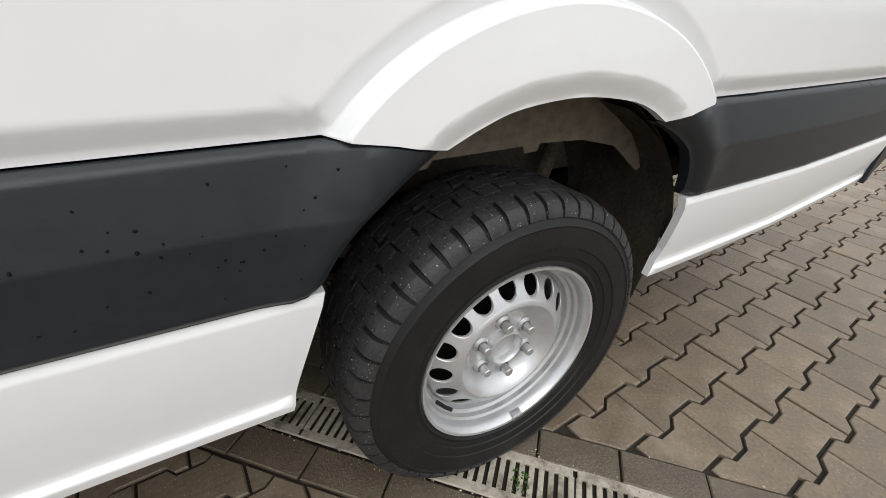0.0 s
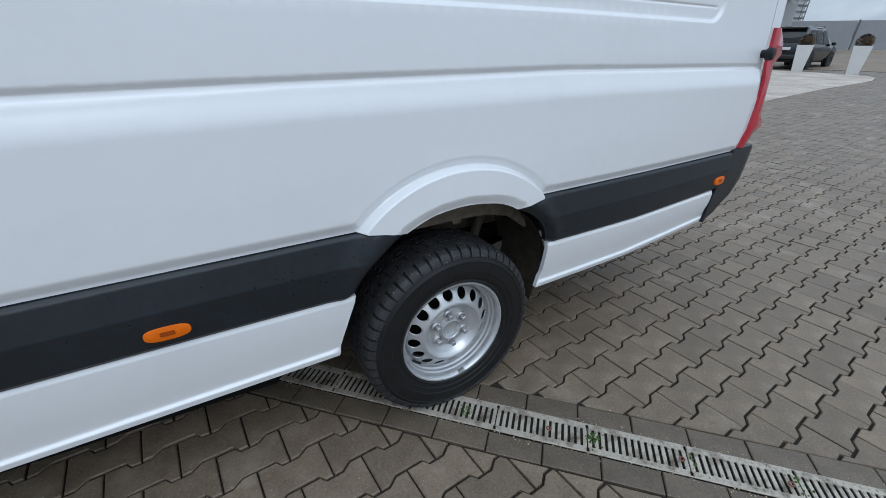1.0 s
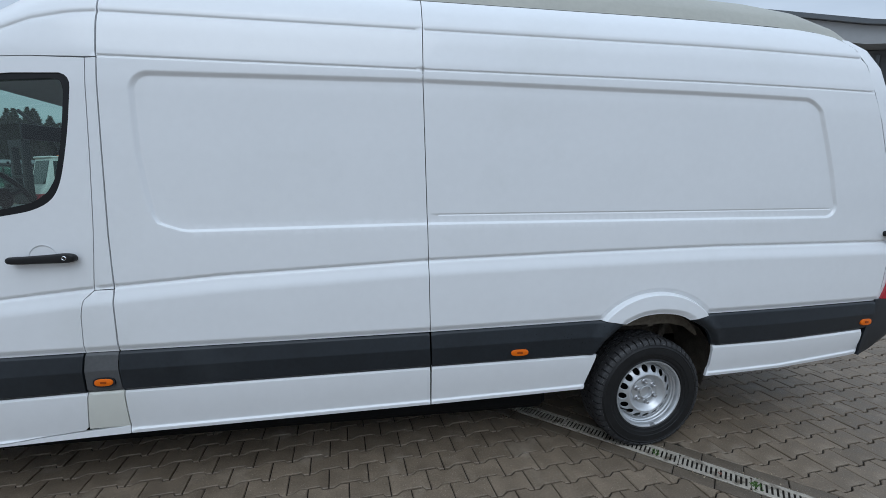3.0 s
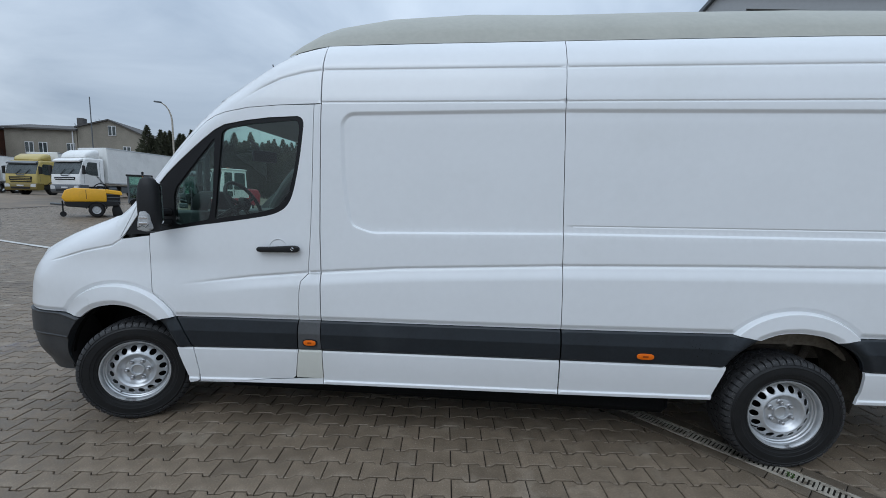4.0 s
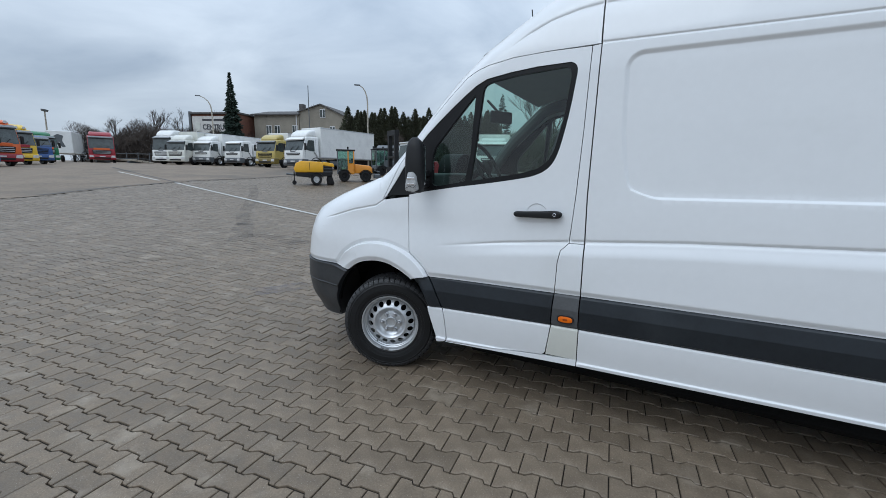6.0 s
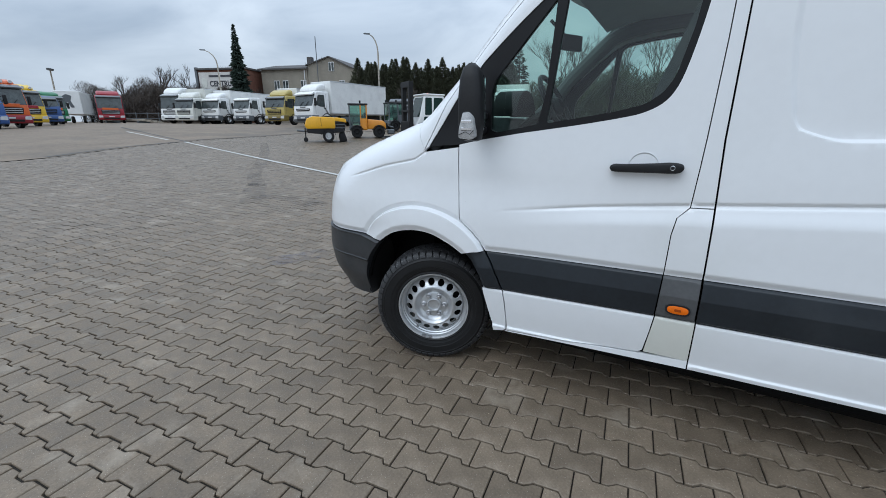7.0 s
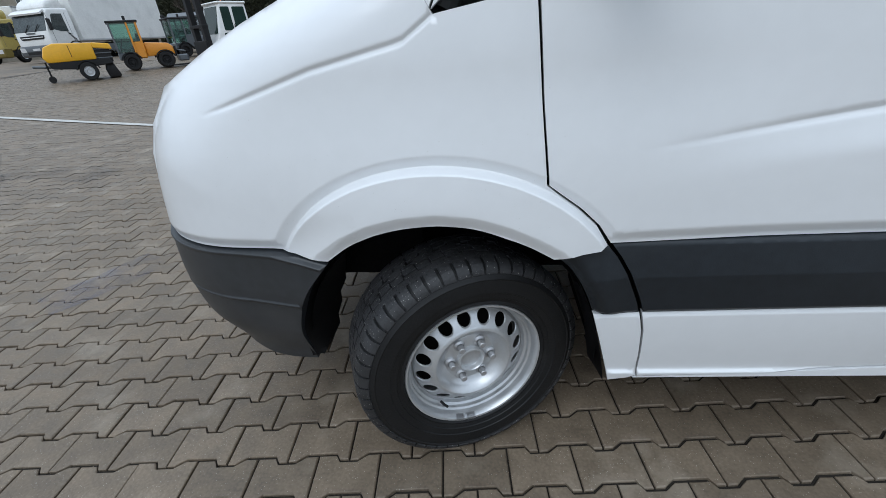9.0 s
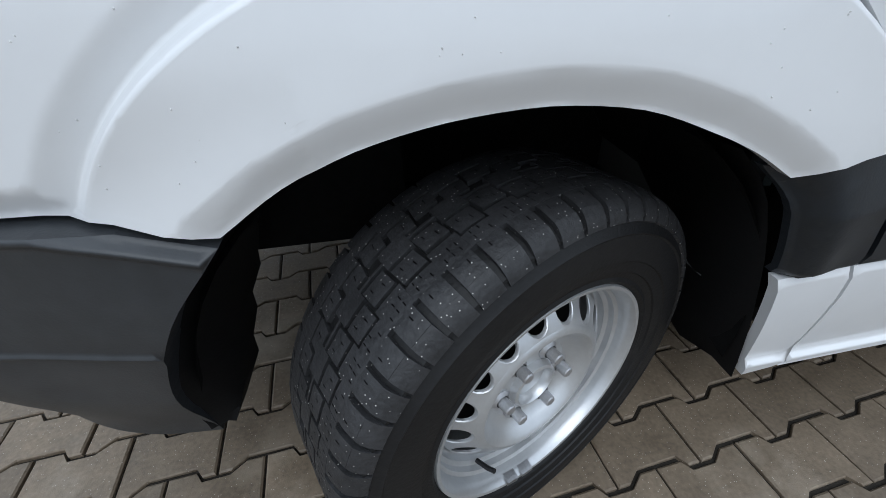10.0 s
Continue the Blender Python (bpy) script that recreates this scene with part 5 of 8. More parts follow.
for s in (1, -1):
    bm = bmesh.new()
    rows = [[(x, (y if s > 0 else 2 * MID - y), z) for y in (0.46, 0.54)] for x, z in ((-0.65, 0.42), (-0.3, 0.34), (0.0, 0.29), (0.35, 0.36), (0.72, 0.46))]
    sheet(bm, rows)
    bmesh.ops.solidify(bm, geom=bm.faces[:], thickness=0.03)
    part("leaf_spring", bm, DARK, van)
    bm = bmesh.new()
    rows = [[(x + k, yy if s > 0 else 2 * MID - yy, z) for k, yy in ((-0.004, 0.004), (0.006, 0.03), (0.014, 0.08), (0.012, 0.16), (0.004, 0.27))] for x, z in ((0.375, 0.36), (0.392, 0.43), (0.408, 0.50), (0.404, 0.58), (0.394, 0.645), (0.366, 0.70), (0.320, 0.752), (0.262, 0.79), (0.20, 0.825))]
    sheet(bm, rows)
    bmesh.ops.solidify(bm, geom=bm.faces[:], thickness=0.004)
    part("arch_guard", bm, GRIME, van, "dirty brown guard inside the rear wheel arch")
    bm = bmesh.new()
    rows = [[(x, yy if s > 0 else 2 * MID - yy, z) for x, yy in ((-4.866 + k, -0.002 + 0.035 * ease(0.5, 0.33, z)), (-4.842 + k, 0.025 + 0.02 * ease(0.5, 0.33, z)), (-4.836 + k + 0.35 * w, 0.03 + w * 0.6), (-4.838 + k + 0.5 * w, 0.03 + w * 1.3))] for z, k, w in ((0.334, 0.0, 0.02), (0.352, 0.0, 0.045), (0.39, 0.0, 0.085), (0.43, 0.002, 0.085), (0.47, 0.005, 0.105), (0.51, 0.012, 0.10), (0.55, 0.025, 0.115), (0.59, 0.043, 0.10), (0.63, 0.066, 0.085), (0.67, 0.095, 0.06), (0.71, 0.13, 0.03), (0.735, 0.155, 0.01))]
    sheet(bm, rows)
    bmesh.ops.solidify(bm, geom=bm.faces[:], thickness=0.006)
    part("wheel_arch_liner", bm, BLACK, van, "ragged black bumper liner")
    bm = bmesh.new()
    box(bm, (-4.90, 0.30, 0.50), (-4.50, 0.312, 0.84))
    if s < 0:
        bmesh.ops.transform(bm, matrix=Matrix.Translation((0, 2 * MID - 0.612, 0)), verts=bm.verts)
    part("splash_shield", bm, DARK, van)
    bm = bmesh.new()
    rows = [[(x, (yy if s > 0 else 2 * MID - yy), z + 0.012 * math.sin(yy * 40) * ease(0.34, 0.285, z)) for x, yy in ((-3.978 + k, -0.004), (-3.992 + k, 0.04), (-3.998 + k, 0.12), (-3.985 + k, 0.24), (-3.955 + k, 0.42))] for z, k in ((0.285, 0.052), (0.33, 0.045), (0.38, 0.036), (0.43, 0.026), (0.48, 0.012), (0.53, -0.002), (0.58, -0.018), (0.63, -0.038), (0.68, -0.062), (0.72, -0.092), (0.76, -0.135))]
    sheet(bm, rows)
    bmesh.ops.solidify(bm, geom=bm.faces[:], thickness=0.006)
    part("wheel_arch_liner", bm, BLACK, van)

# load space bulkhead and lining behind the skin
bm = bmesh.new()
prism(bm, [(0.06, 0.5), (0.05, 1.2), (0.10, 2.1), (0.28, 2.58), (MID, 2.75), (2 * MID - 0.28, 2.58), (2 * MID - 0.10, 2.1), (2 * MID - 0.05, 1.2), (2 * MID - 0.06, 0.5)], 0, -2.99, -2.96)
part("bulkhead", bm, LINING, van, "grey bulkhead behind the seats")
for s in (1, -1):
    for n_, x0, x1, z0, z1 in (("inner_lining", -2.95, 1.30, 0.50, 1.95), ("inner_lining", -4.14, -3.0, 0.42, 1.33)):
        bm = bmesh.new()
        y = 0.16 if x0 > -3.0 else 0.075
        if x0 > -3.0:
            shape = [(x0, z0), (-0.47, z0), (-0.47, 0.92), (0.47, 0.92), (0.47, 0.72), (x1, 0.72), (x1, z1), (x0, z1)]
        else:
            shape = [(-4.14, 0.92), (-3.94, 0.92), (-3.94, 0.42), (-3.0, 0.42), (-3.0, z1), (-4.14, z1)]
        prism(bm, shape, 1, y if s > 0 else 2 * MID - y - 0.01, (y + 0.01) if s > 0 else 2 * MID - y)
        part(n_, bm, DARK, van)

# cab: floor, dashboard, wheel, seats, belt, visor
bm = bmesh.new()
box(bm, (-3.94, 0.1, 0.60), (-2.99, 2 * MID - 0.1, 0.64))
box(bm, (-3.98, 0.1, 0.46), (-3.94, 2 * MID - 0.1, 1.0))
part("cab_floor", bm, DASH, van)
bm = bmesh.new()
prism(bm, [(-4.66, 1.36), (-4.45, 1.45), (-4.2, 1.50), (-4.02, 1.49), (-3.96, 1.38), (-4.05, 1.0), (-4.70, 1.0)], 1, 0.10, 2 * MID - 0.10, bevel=0.02, segments=2)
part("dashboard", bm, DASH, van)
bm = bmesh.new()
mt = pose(-3.775, 0.50, 1.555, 0, -30, 0)
ring = []
for k in range(33):
    a = 2 * math.pi * k / 32
    ring.append(mt @ Vector((0, 0.19 * math.cos(a), 0.19 * math.sin(a))))
tube(bm, ring, 0.015, 8)
for a in (0.3, math.pi - 0.3, -math.pi / 2):
    tube(bm, [mt @ Vector((-0.02, 0, 0)), mt @ Vector((0, 0.18 * math.cos(a), 0.18 * math.sin(a)))], 0.016, 6)
revolve(bm, [(0, -0.03), (0.05, -0.02), (0.06, 0.0), (0.04, 0.03)], 16, m=mt @ Matrix.Rotation(radians(-90), 4, "Z"))
tube(bm, [mt @ Vector((0, 0, 0)), mt @ Vector((-0.25, 0, 0))], 0.03, 8)
part("steering_wheel", bm, BLACK, van, "black steering wheel")
for y in (0.46, 1.05, 1.47):
    bm = bmesh.new()
    box(bm, (-3.58, y - 0.24, 0.90), (-3.12, y + 0.24, 1.08), 0.05, segments=3)
    part("seat", bm, SEAT, van)
    bm = bmesh.new()
    box(bm, (-0.07, -0.23, 0.0), (0.07, 0.23, 0.62), 0.05, pose(-3.17, y, 1.04, 0, 9, 0), 3)
    part("backrest", bm, SEAT, van)
    bm = bmesh.new()
    box(bm, (-0.05, -0.13, 0.68), (0.05, 0.13, 0.88), 0.04, pose(-3.17, y, 1.04, 0, 9, 0), 3)
    part("headrest", bm, SEAT, van)
bm = bmesh.new()
rows = [[(-3.10, 0.14, 2.0), (-3.05, 0.14, 2.0)], [(-3.25, 0.24, 1.6), (-3.2, 0.24, 1.6)], [(-3.35, 0.4, 1.2), (-3.3, 0.42, 1.2)]]
sheet(bm, rows)
part("seat_belt", bm, SEAT, van)
for s in (1, -1):   # trim inside the front pillars and behind the doors
    bm = bmesh.new()
    tube(bm, [(x + (0.02 if s > 0 else 0.03), (skin(x, z) + 0.075) if s > 0 else 2 * MID - skin(x, z) - 0.085, z) for x, z in DOOR_TOP], 0.030 if s > 0 else 0.055, 10)
    part("pillar_trim", bm, TRIM, van, "grey pillar trim")
    bm = bmesh.new()
    tube(bm, [(-3.03, 0.10 if s > 0 else 2 * MID - 0.10, 1.3), (-3.025, 0.11 if s > 0 else 2 * MID - 0.11, 1.75), (-3.0, 0.14 if s > 0 else 2 * MID - 0.14, 2.2)], 0.035 if s > 0 else 0.06, 8)
    part("door_post_trim", bm, TRIM, van)
bm = bmesh.new()
prism(bm, [(-3.75, 2.16), (-3.6, 2.22), (-2.99, 2.24), (-2.99, 2.27), (-3.6, 2.26)], 1, 0.18, 2 * MID - 0.18)
part("headlining", bm, LINING, van)

bm = bmesh.new()
box(bm, (-0.015, -0.115, -0.05), (0.015, 0.115, 0.05), 0.012, pose(-3.85, MID, 1.975, 0, 0, -30), 2)
tube(bm, [(-3.86, MID, 2.0), (-3.98, MID, 2.12)], 0.012, 6)
part("rear_view_mirror", bm, BLACK, van)
bm = bmesh.new()
rows = [[(-4.12 + 0.16 * u, 0.50 + w * 0.17 * math.cos(radians(a)), 1.50 + 0.15 * math.sin(radians(a))) for a in range(0, 181, 15)] for u, w in ((0.0, 0.9), (0.5, 1.0), (1.0, 1.05))]
sheet(bm, rows)
bmesh.ops.solidify(bm, geom=bm.faces[:], thickness=0.012)
part("instrument_hood", bm, BLACK, van)

# dried mud specks thrown up on the band ahead of the rear wheel
bm = bmesh.new()
rnd = random.Random(31)
for i in range(70):
    x = -0.22 - abs(rnd.gauss(0, 0.45))
    z = rnd.uniform(along(CLAD_LOW, x) + 0.03, along(CLAD_TOP, x) - 0.02)
    if arch_reach(x, z) < -0.02 or x < -1.3:
        continue
    r = rnd.uniform(0.0009, 0.0023)
    y = band(x, z) - 0.0012
    c = bm.verts.new((x, y - 0.001, z))
    ring = [bm.verts.new((x + r * rnd.uniform(0.7, 1.3) * math.cos(a), y + 0.0012, z + r * rnd.uniform(0.7, 1.5) * math.sin(a))) for a in (2 * math.pi * k / 7 for k in range(7))]
    for k in range(7):
        bm.faces.new((c, ring[k], ring[(k + 1) % 7]))
specks = part("mud_specks", bm, DARK, van)
specks["kind"] = "stuff"
# dried drops on the front wing
bm = bmesh.new()
for i in range(120):
    x, z = rnd.uniform(-5.0, -4.08), rnd.uniform(0.80, 1.16)
    if lip_reach(x, z) < 0.04 or z < 0.83 and abs(x + 4.4) < 0.26 or abs(arch_reach(x, z)) < 0.012 or z < along(CLAD_TOP, x) + 0.02 and arch_reach(x, z) > -0.02:
        continue
    r = rnd.uniform(0.0006, 0.0014)
    y = skin(x, z)
    c = bm.verts.new((x, y - 0.0014, z))
    ring = [bm.verts.new((x + r * math.cos(a), y + 0.0006, z + r * rnd.uniform(0.8, 1.5) * math.sin(a))) for a in (2 * math.pi * k / 6 for k in range(6))]
    for k in range(6):
        bm.faces.new((c, ring[k], ring[(k + 1) % 6]))
drops = part("dried_spatter", bm, DROP, van)
drops["kind"] = "stuff"


# ---- ground ----
def ground_z(x, y):
    """The yard rises gently away from the drain."""
    r = max(0.0, math.hypot(x + 2.5, y + 1.5) - 5)
    t = min(r, 34.0)
    a = math.degrees(math.atan2(y + 1.5, x + 2.5)) % 360
    k = (0.5 + 0.5 * ease(5, -6, x)) * (1 - 0.22 * ease(156, 169, a) * ease(280, 230, a))
    return k * (0.049 * t * t / (t + 4) + 0.012 * max(0.0, min(r, 120) - 34)) + 0.035 * max(0.0, min(r, 48) - 27) * ease(10, 24, x)


PAVED, PAVED_FAR = 17.0, 31.0


SEAM = [(-16, -19.0), (-5, -20.2), (3.5, -21.2), (6.7, -22.6), (10.2, -24.0), (14, -24.2), (16, -24.5), (20, -25.0), (30, -26.0)]


def seam_x(y):
    """Where the pavers end and the asphalt begins, towards the parked lorries."""
    return along(SEAM, y)


def paved(x, y):
    """Pavers lie all round the van, and farther out towards the parked lorries."""
    r, a = math.hypot(x + 2.5, y + 1.5), math.degrees(math.atan2(y + 1.5, x + 2.5)) % 360
    return r < PAVED or (r < PAVED_FAR and (84 < a < 207 and x > seam_x(y) or a < 27 or a > 351))


APRON = [(9, 4.2), (11.0, 4.47), (14.05, 4.86), (16.3, 5.13), (19.6, 5.40), (21.3, 5.58), (23.0, 6.05), (23.8, 6.6), (24.1, 8.2), (24.2, 10.8), (22, 14.2), (17, 18), (8, 12)]
DRAIN_A, DRAIN_DIR = Vector((0.145, -0.131)), Vector((0.713, -0.701)).normalized()
DRAIN_N = Vector((DRAIN_DIR.y * -1, DRAIN_DIR.x))   # towards the far kerb row


def off_drain(x, y):
    """Metres along and across the drain, from the far edge of its grating."""
    d = Vector((x, y)) - DRAIN_A
    return d.dot(DRAIN_DIR), d.dot(DRAIN_N)


def inside(poly, x, y):
    hit = False
    for i in range(len(poly)):
        (ax, ay), (bx, by) = poly[i - 1], poly[i]
        if (ay > y) != (by > y) and x < (bx - ax) * (y - ay) / (by - ay) + ax:
            hit = not hit
    return hit


ASPHALT = material("worn_asphalt", (0.200, 0.156, 0.114), 0.72, spec=0.35, vary=0.2, scale=0.7, bump=0.25, bump_scale=60, stain=(0.11, 0.097, 0.08), stain_scale=0.16, stain_at=(0.5, 0.7))
JOINT = material("dark_joint_sand", (0.019, 0.015, 0.0105), 0.95, vary=0.3, scale=20, bump=0.3, bump_scale=150)
PAVER = material("grey_brown_concrete_paver", (0.168, 0.130, 0.091), 0.52, spec=0.42, speck=(0.50, 0.46, 0.40), speck_scale=210, speck_size=0.24, speck_over=0.86, vary=0.26, scale=11, bump=0.15, bump_scale=420, per_piece=0.15, stain=(0.28, 0.235, 0.18), stain_scale=3.0, stain_at=(0.54, 0.74), rough_vary=0.12)
SETT = material("grey_concrete_sett", (0.112, 0.088, 0.062), 0.52, speck=(0.36, 0.33, 0.28), speck_scale=190, speck_size=0.20, vary=0.26, scale=9, bump=0.35, bump_scale=170, per_piece=0.12)
GALV = material("galvanised_grate", (0.44, 0.40, 0.335), 0.6, metal=0.3, vary=0.16, scale=14, bump=0.15, bump_scale=90, stain=(0.12, 0.095, 0.065), stain_scale=12, stain_at=(0.48, 0.68))
CONCRETE = material("pale_concrete", (0.44, 0.385, 0.325), 0.85, vary=0.28, scale=1.6, bump=0.2, bump_scale=30, stain=(0.33, 0.28, 0.235), stain_scale=0.7, stain_at=(0.5, 0.7))
LINE = material("worn_white_line", (0.50, 0.49, 0.46), 0.8, vary=0.2, scale=2.0)
TYRE_MARK = material("tyre_mark", (0.085, 0.083, 0.08), 0.8, vary=0.15, scale=3)

bm = bmesh.new()
radii = [0, 2, 4, 5, 6, 7, 8, 9, 10, 11, 12, 13, 14, 15, 16, PAVED, PAVED + 0.01, 19, 22, 26, 29, PAVED_FAR, PAVED_FAR + 0.01, 35, 40, 48, 58, 70, 90, 130, 200, 320, 600]
rows = []
for r in radii:
    row = []
    for k in range(121):
        a = 2 * math.pi * k / 120
        x, y = -2.5 + r * math.cos(a), -1.5 + r * math.sin(a)
        under = r <= PAVED or (r <= PAVED_FAR and (28 <= k <= 69 or k <= 9 or k >= 117))
        row.append((x, y, ground_z(x, y) - ((0.0105 if r <= 4.5 else 0.020 if r <= 9 else 0.10) if under else 0.0)))
    rows.append(row)
sheet(bm, rows)
bmesh.ops.remove_doubles(bm, verts=bm.verts, dist=0.0005)
ground = part("ground", bm, ASPHALT, smooth=60)
ground.data.materials.append(JOINT)
for f in ground.data.polygons:
    if math.hypot(f.center.x + 2.5, f.center.y + 1.5) < PAVED_FAR and paved(max(f.center.x, -19.0) if f.center.y > -16 else f.center.x, f.center.y):
        f.material_index = 1
tagged(ground, "worn grey asphalt yard under the paving", "ground", kind="structure")

# asphalt from the end of the pavers to the far yard
bm = bmesh.new()
rows = []
for j in range(46):
    y = -14.5 + j
    x0 = seam_x(y) + 0.22
    reach_ = math.sqrt(max(1.0, (PAVED_FAR + 0.6) ** 2 - (y + 1.5) ** 2))
    x1 = min(x0 - 0.3, -2.5 - reach_)
    rows.append([(x0 + (x1 - x0) * k / 12, y, ground_z(x0 + (x1 - x0) * k / 12, y) + 0.005) for k in range(13)])
sheet(bm, rows)
bmesh.ops.recalc_face_normals(bm, faces=bm.faces)
if sum(f.normal.z for f in bm.faces) < 0:
    bmesh.ops.reverse_faces(bm, faces=bm.faces[:])
tagged(part("road", bm, ASPHALT, smooth=60), "worn grey brown asphalt before the parked lorries", "road", kind="structure")

# concrete apron
bm = bmesh.new()
vs = [bm.verts.new((x, y, 0)) for x, y in APRON]
bm.faces.new(vs)
for i in range(60):
    for co, no in ((Vector((i, 0, 0)), Vector((1, 0, 0))), (Vector((0, i - 10, 0)), Vector((0, 1, 0)))):
        bmesh.ops.bisect_plane(bm, geom=bm.verts[:] + bm.edges[:] + bm.faces[:], plane_co=co, plane_no=no)
for v in bm.verts:
    v.co.z = ground_z(v.co.x, v.co.y) + 0.012
r = bmesh.ops.extrude_edge_only(bm, edges=[e for e in bm.edges if len(e.link_faces) == 1])
for v in r["geom"]:
    if isinstance(v, bmesh.types.BMVert):
        v.co.z -= 0.06
apron = part("concrete_pavement", bm, CONCRETE, smooth=0)
tagged(apron, "pale worn concrete apron beside the paving", "pavement", kind="structure")


def stripe(name, points, wide, mat, lift, label):
    bm = bmesh.new()
    pts = []
    for (ax, ay), (bx, by) in zip(points, points[1:]):
        n = max(2, int(math.hypot(bx - ax, by - ay) / 0.6))
        pts += [(ax + (bx - ax) * i / n, ay + (by - ay) * i / n) for i in range(n)]
    pts.append(points[-1])
    rows = []
    rnd = random.Random(3)
    for i, (x, y) in enumerate(pts):
        a, b = pts[max(0, i - 1)], pts[min(len(pts) - 1, i + 1)]
        d = Vector((b[0] - a[0], b[1] - a[1])).normalized()
        w = wide * (1 + 0.12 * rnd.uniform(-1, 1)) / 2
        rows.append([(x - d.y * s * w, y + d.x * s * w, ground_z(x - d.y * s * w, y + d.x * s * w) + lift) for s in (-1, 0, 1)])
    sheet(bm, rows)
    ob = part(name, bm, mat, smooth=60)
    return tagged(ob, label, "ground", kind="structure")


stripe("white_line", [(-3.0, 4.3), (-11.2, 6.25), (-23.2, 9.15)], 0.13, LINE, 0.014, "worn white line across the yard")
stripe("tar_seam", [(-21.2, 3.5), (-21.9, 5.0), (-22.6, 6.7), (-23.4, 9.1)], 0.16, TYRE_MARK, 0.010, "dark tar seam across the yard")
stripe("white_line", [(-24.6, 9.2), (-31.5, 10.6)], 0.13, LINE, 0.014, "worn white line across the yard")
stripe("tar_seam", [(-23.3, 9.3), (-27.0, 10.15), (-31.2, 11.15), (-36.2, 12.4)], 0.12, TYRE_MARK, 0.012, "dark tar seam in the asphalt")
stripe("tar_seam", [(-23.9, 9.6), (-24.1, 12.2), (-24.2, 14.0), (-24.5, 16.1), (-25.0, 20.0), (-25.6, 26.0)], 0.14, TYRE_MARK, 0.012, "dark tar seam in the asphalt")


def smudge_material(name, colour, cover):
    """A thin film of dirt with ragged gaps through which the paving shows."""
    m = bpy.data.materials.new(name)
    m.use_nodes = True
    n, l = m.node_tree.nodes, m.node_tree.links
    p = n["Principled BSDF"]
    p.inputs["Base Color"].default_value, p.inputs["Roughness"].default_value = (*colour, 1), 0.7
    co = n.new("ShaderNodeTexCoord")
    a = n.new("ShaderNodeTexNoise"); a.inputs["Scale"].default_value, a.inputs["Detail"].default_value = 1.4, 9
    a.inputs["Roughness"].default_value = 0.7
    l.new(co.outputs["Object"], a.inputs["Vector"])
    r = n.new("ShaderNodeMapRange")
    r.inputs["From Min"].default_value, r.inputs["From Max"].default_value = 0.40, 0.68
    r.inputs["To Max"].default_value = cover
    l.new(a.outputs["Fac"], r.inputs["Value"]); l.new(r.outputs[0], p.inputs["Alpha"])
    return m


SMUDGE = smudge_material("dark_tyre_smudge", (0.05, 0.05, 0.058), 0.31)
OILY = smudge_material("blue_grey_oil_stain", (0.10, 0.12, 0.20), 0.62)
for points, wide, mat, label in (([(-20.2, 11.1), (-17.3, 8.9), (-14.7, 6.7), (-12.8, 5.0), (-11.3, 3.95)], 0.35, SMUDGE, "dark curved tyre smudge on the paving"), ([(-11.6, 4.2), (-10.7, 3.4), (-9.9, 2.8)], 0.45, SMUDGE, "dark tyre smudge on the paving"),
                                 ([(-10.3, 3.1), (-9.6, 3.45), (-8.8, 3.3)], 0.5, SMUDGE, "dark smudge on the paving"), ([(-6.9, 0.75), (-6.75, 1.0), (-6.6, 1.35)], 0.32, OILY, "blue grey oil stain on the paving")):
    stripe("ground_stain", points, wide, mat, 0.008, label)


# ---- the yard's far side: trucks, machines, trees, houses ----
def paint(name, colour, rough=0.4):
    return material(name, colour, rough, vary=0.06, scale=1.5, coat=0.3, stain=tuple(c * 0.75 for c in colour), stain_scale=0.8, stain_at=(0.5, 0.8))


T_WHITE = paint("truck_white", (0.80, 0.80, 0.78))
T_CREAM = paint("truck_cream", (0.68, 0.68, 0.62))
T_GOLD = paint("truck_gold", (0.46, 0.36, 0.10))
T_OLIVE = paint("truck_olive", (0.20, 0.15, 0.035))
T_RED = paint("truck_red", (0.30, 0.014, 0.026))
T_GREEN = paint("truck_green", (0.015, 0.16, 0.06))
T_ORANGE = paint("truck_orange", (0.65, 0.12, 0.02))
T_YELLOW = paint("truck_yellow", (0.72, 0.48, 0.03))
T_BLUE = paint("truck_blue", (0.04, 0.10, 0.30))
M_YELLOW = paint("machine_yellow", (0.80, 0.42, 0.012))
M_ORANGE = paint("machine_orange", (0.72, 0.28, 0.02))
T_GREY = paint("truck_grey", (0.10, 0.11, 0.12))
# base colour raised in place of sky reflected in the lorries' windscreens
T_GLASS = material("dark_window_glass", (0.055, 0.066, 0.066), 0.12, vary=0.55, scale=1.6, spec=0.6)
CAR_GLASS = material("dark_car_glass", (0.012, 0.015, 0.016), 0.08, vary=0.1, scale=3, spec=0.45)
GREEN_GLASS = material("green_cab_glass", (0.022, 0.045, 0.038), 0.1, vary=0.2, scale=3)
LIGHT = material("headlamp_glass", (0.6, 0.6, 0.6), 0.15, vary=0.1)
CAR_BLACK = material("black_car_paint", (0.004, 0.0045, 0.006), 0.22, vary=0.1, scale=3, coat=0.5, coat_rough=0.05, spec=0.4)
CAR_GREY = material("grey_car_paint", (0.20, 0.19, 0.18), 0.3, metal=0.3, vary=0.05, coat=0.6)


def at(x, y, heading):
    """A pose on the ground: local x points along the heading."""
    return pose(x, y, ground_z(x, y), 0, 0, heading)


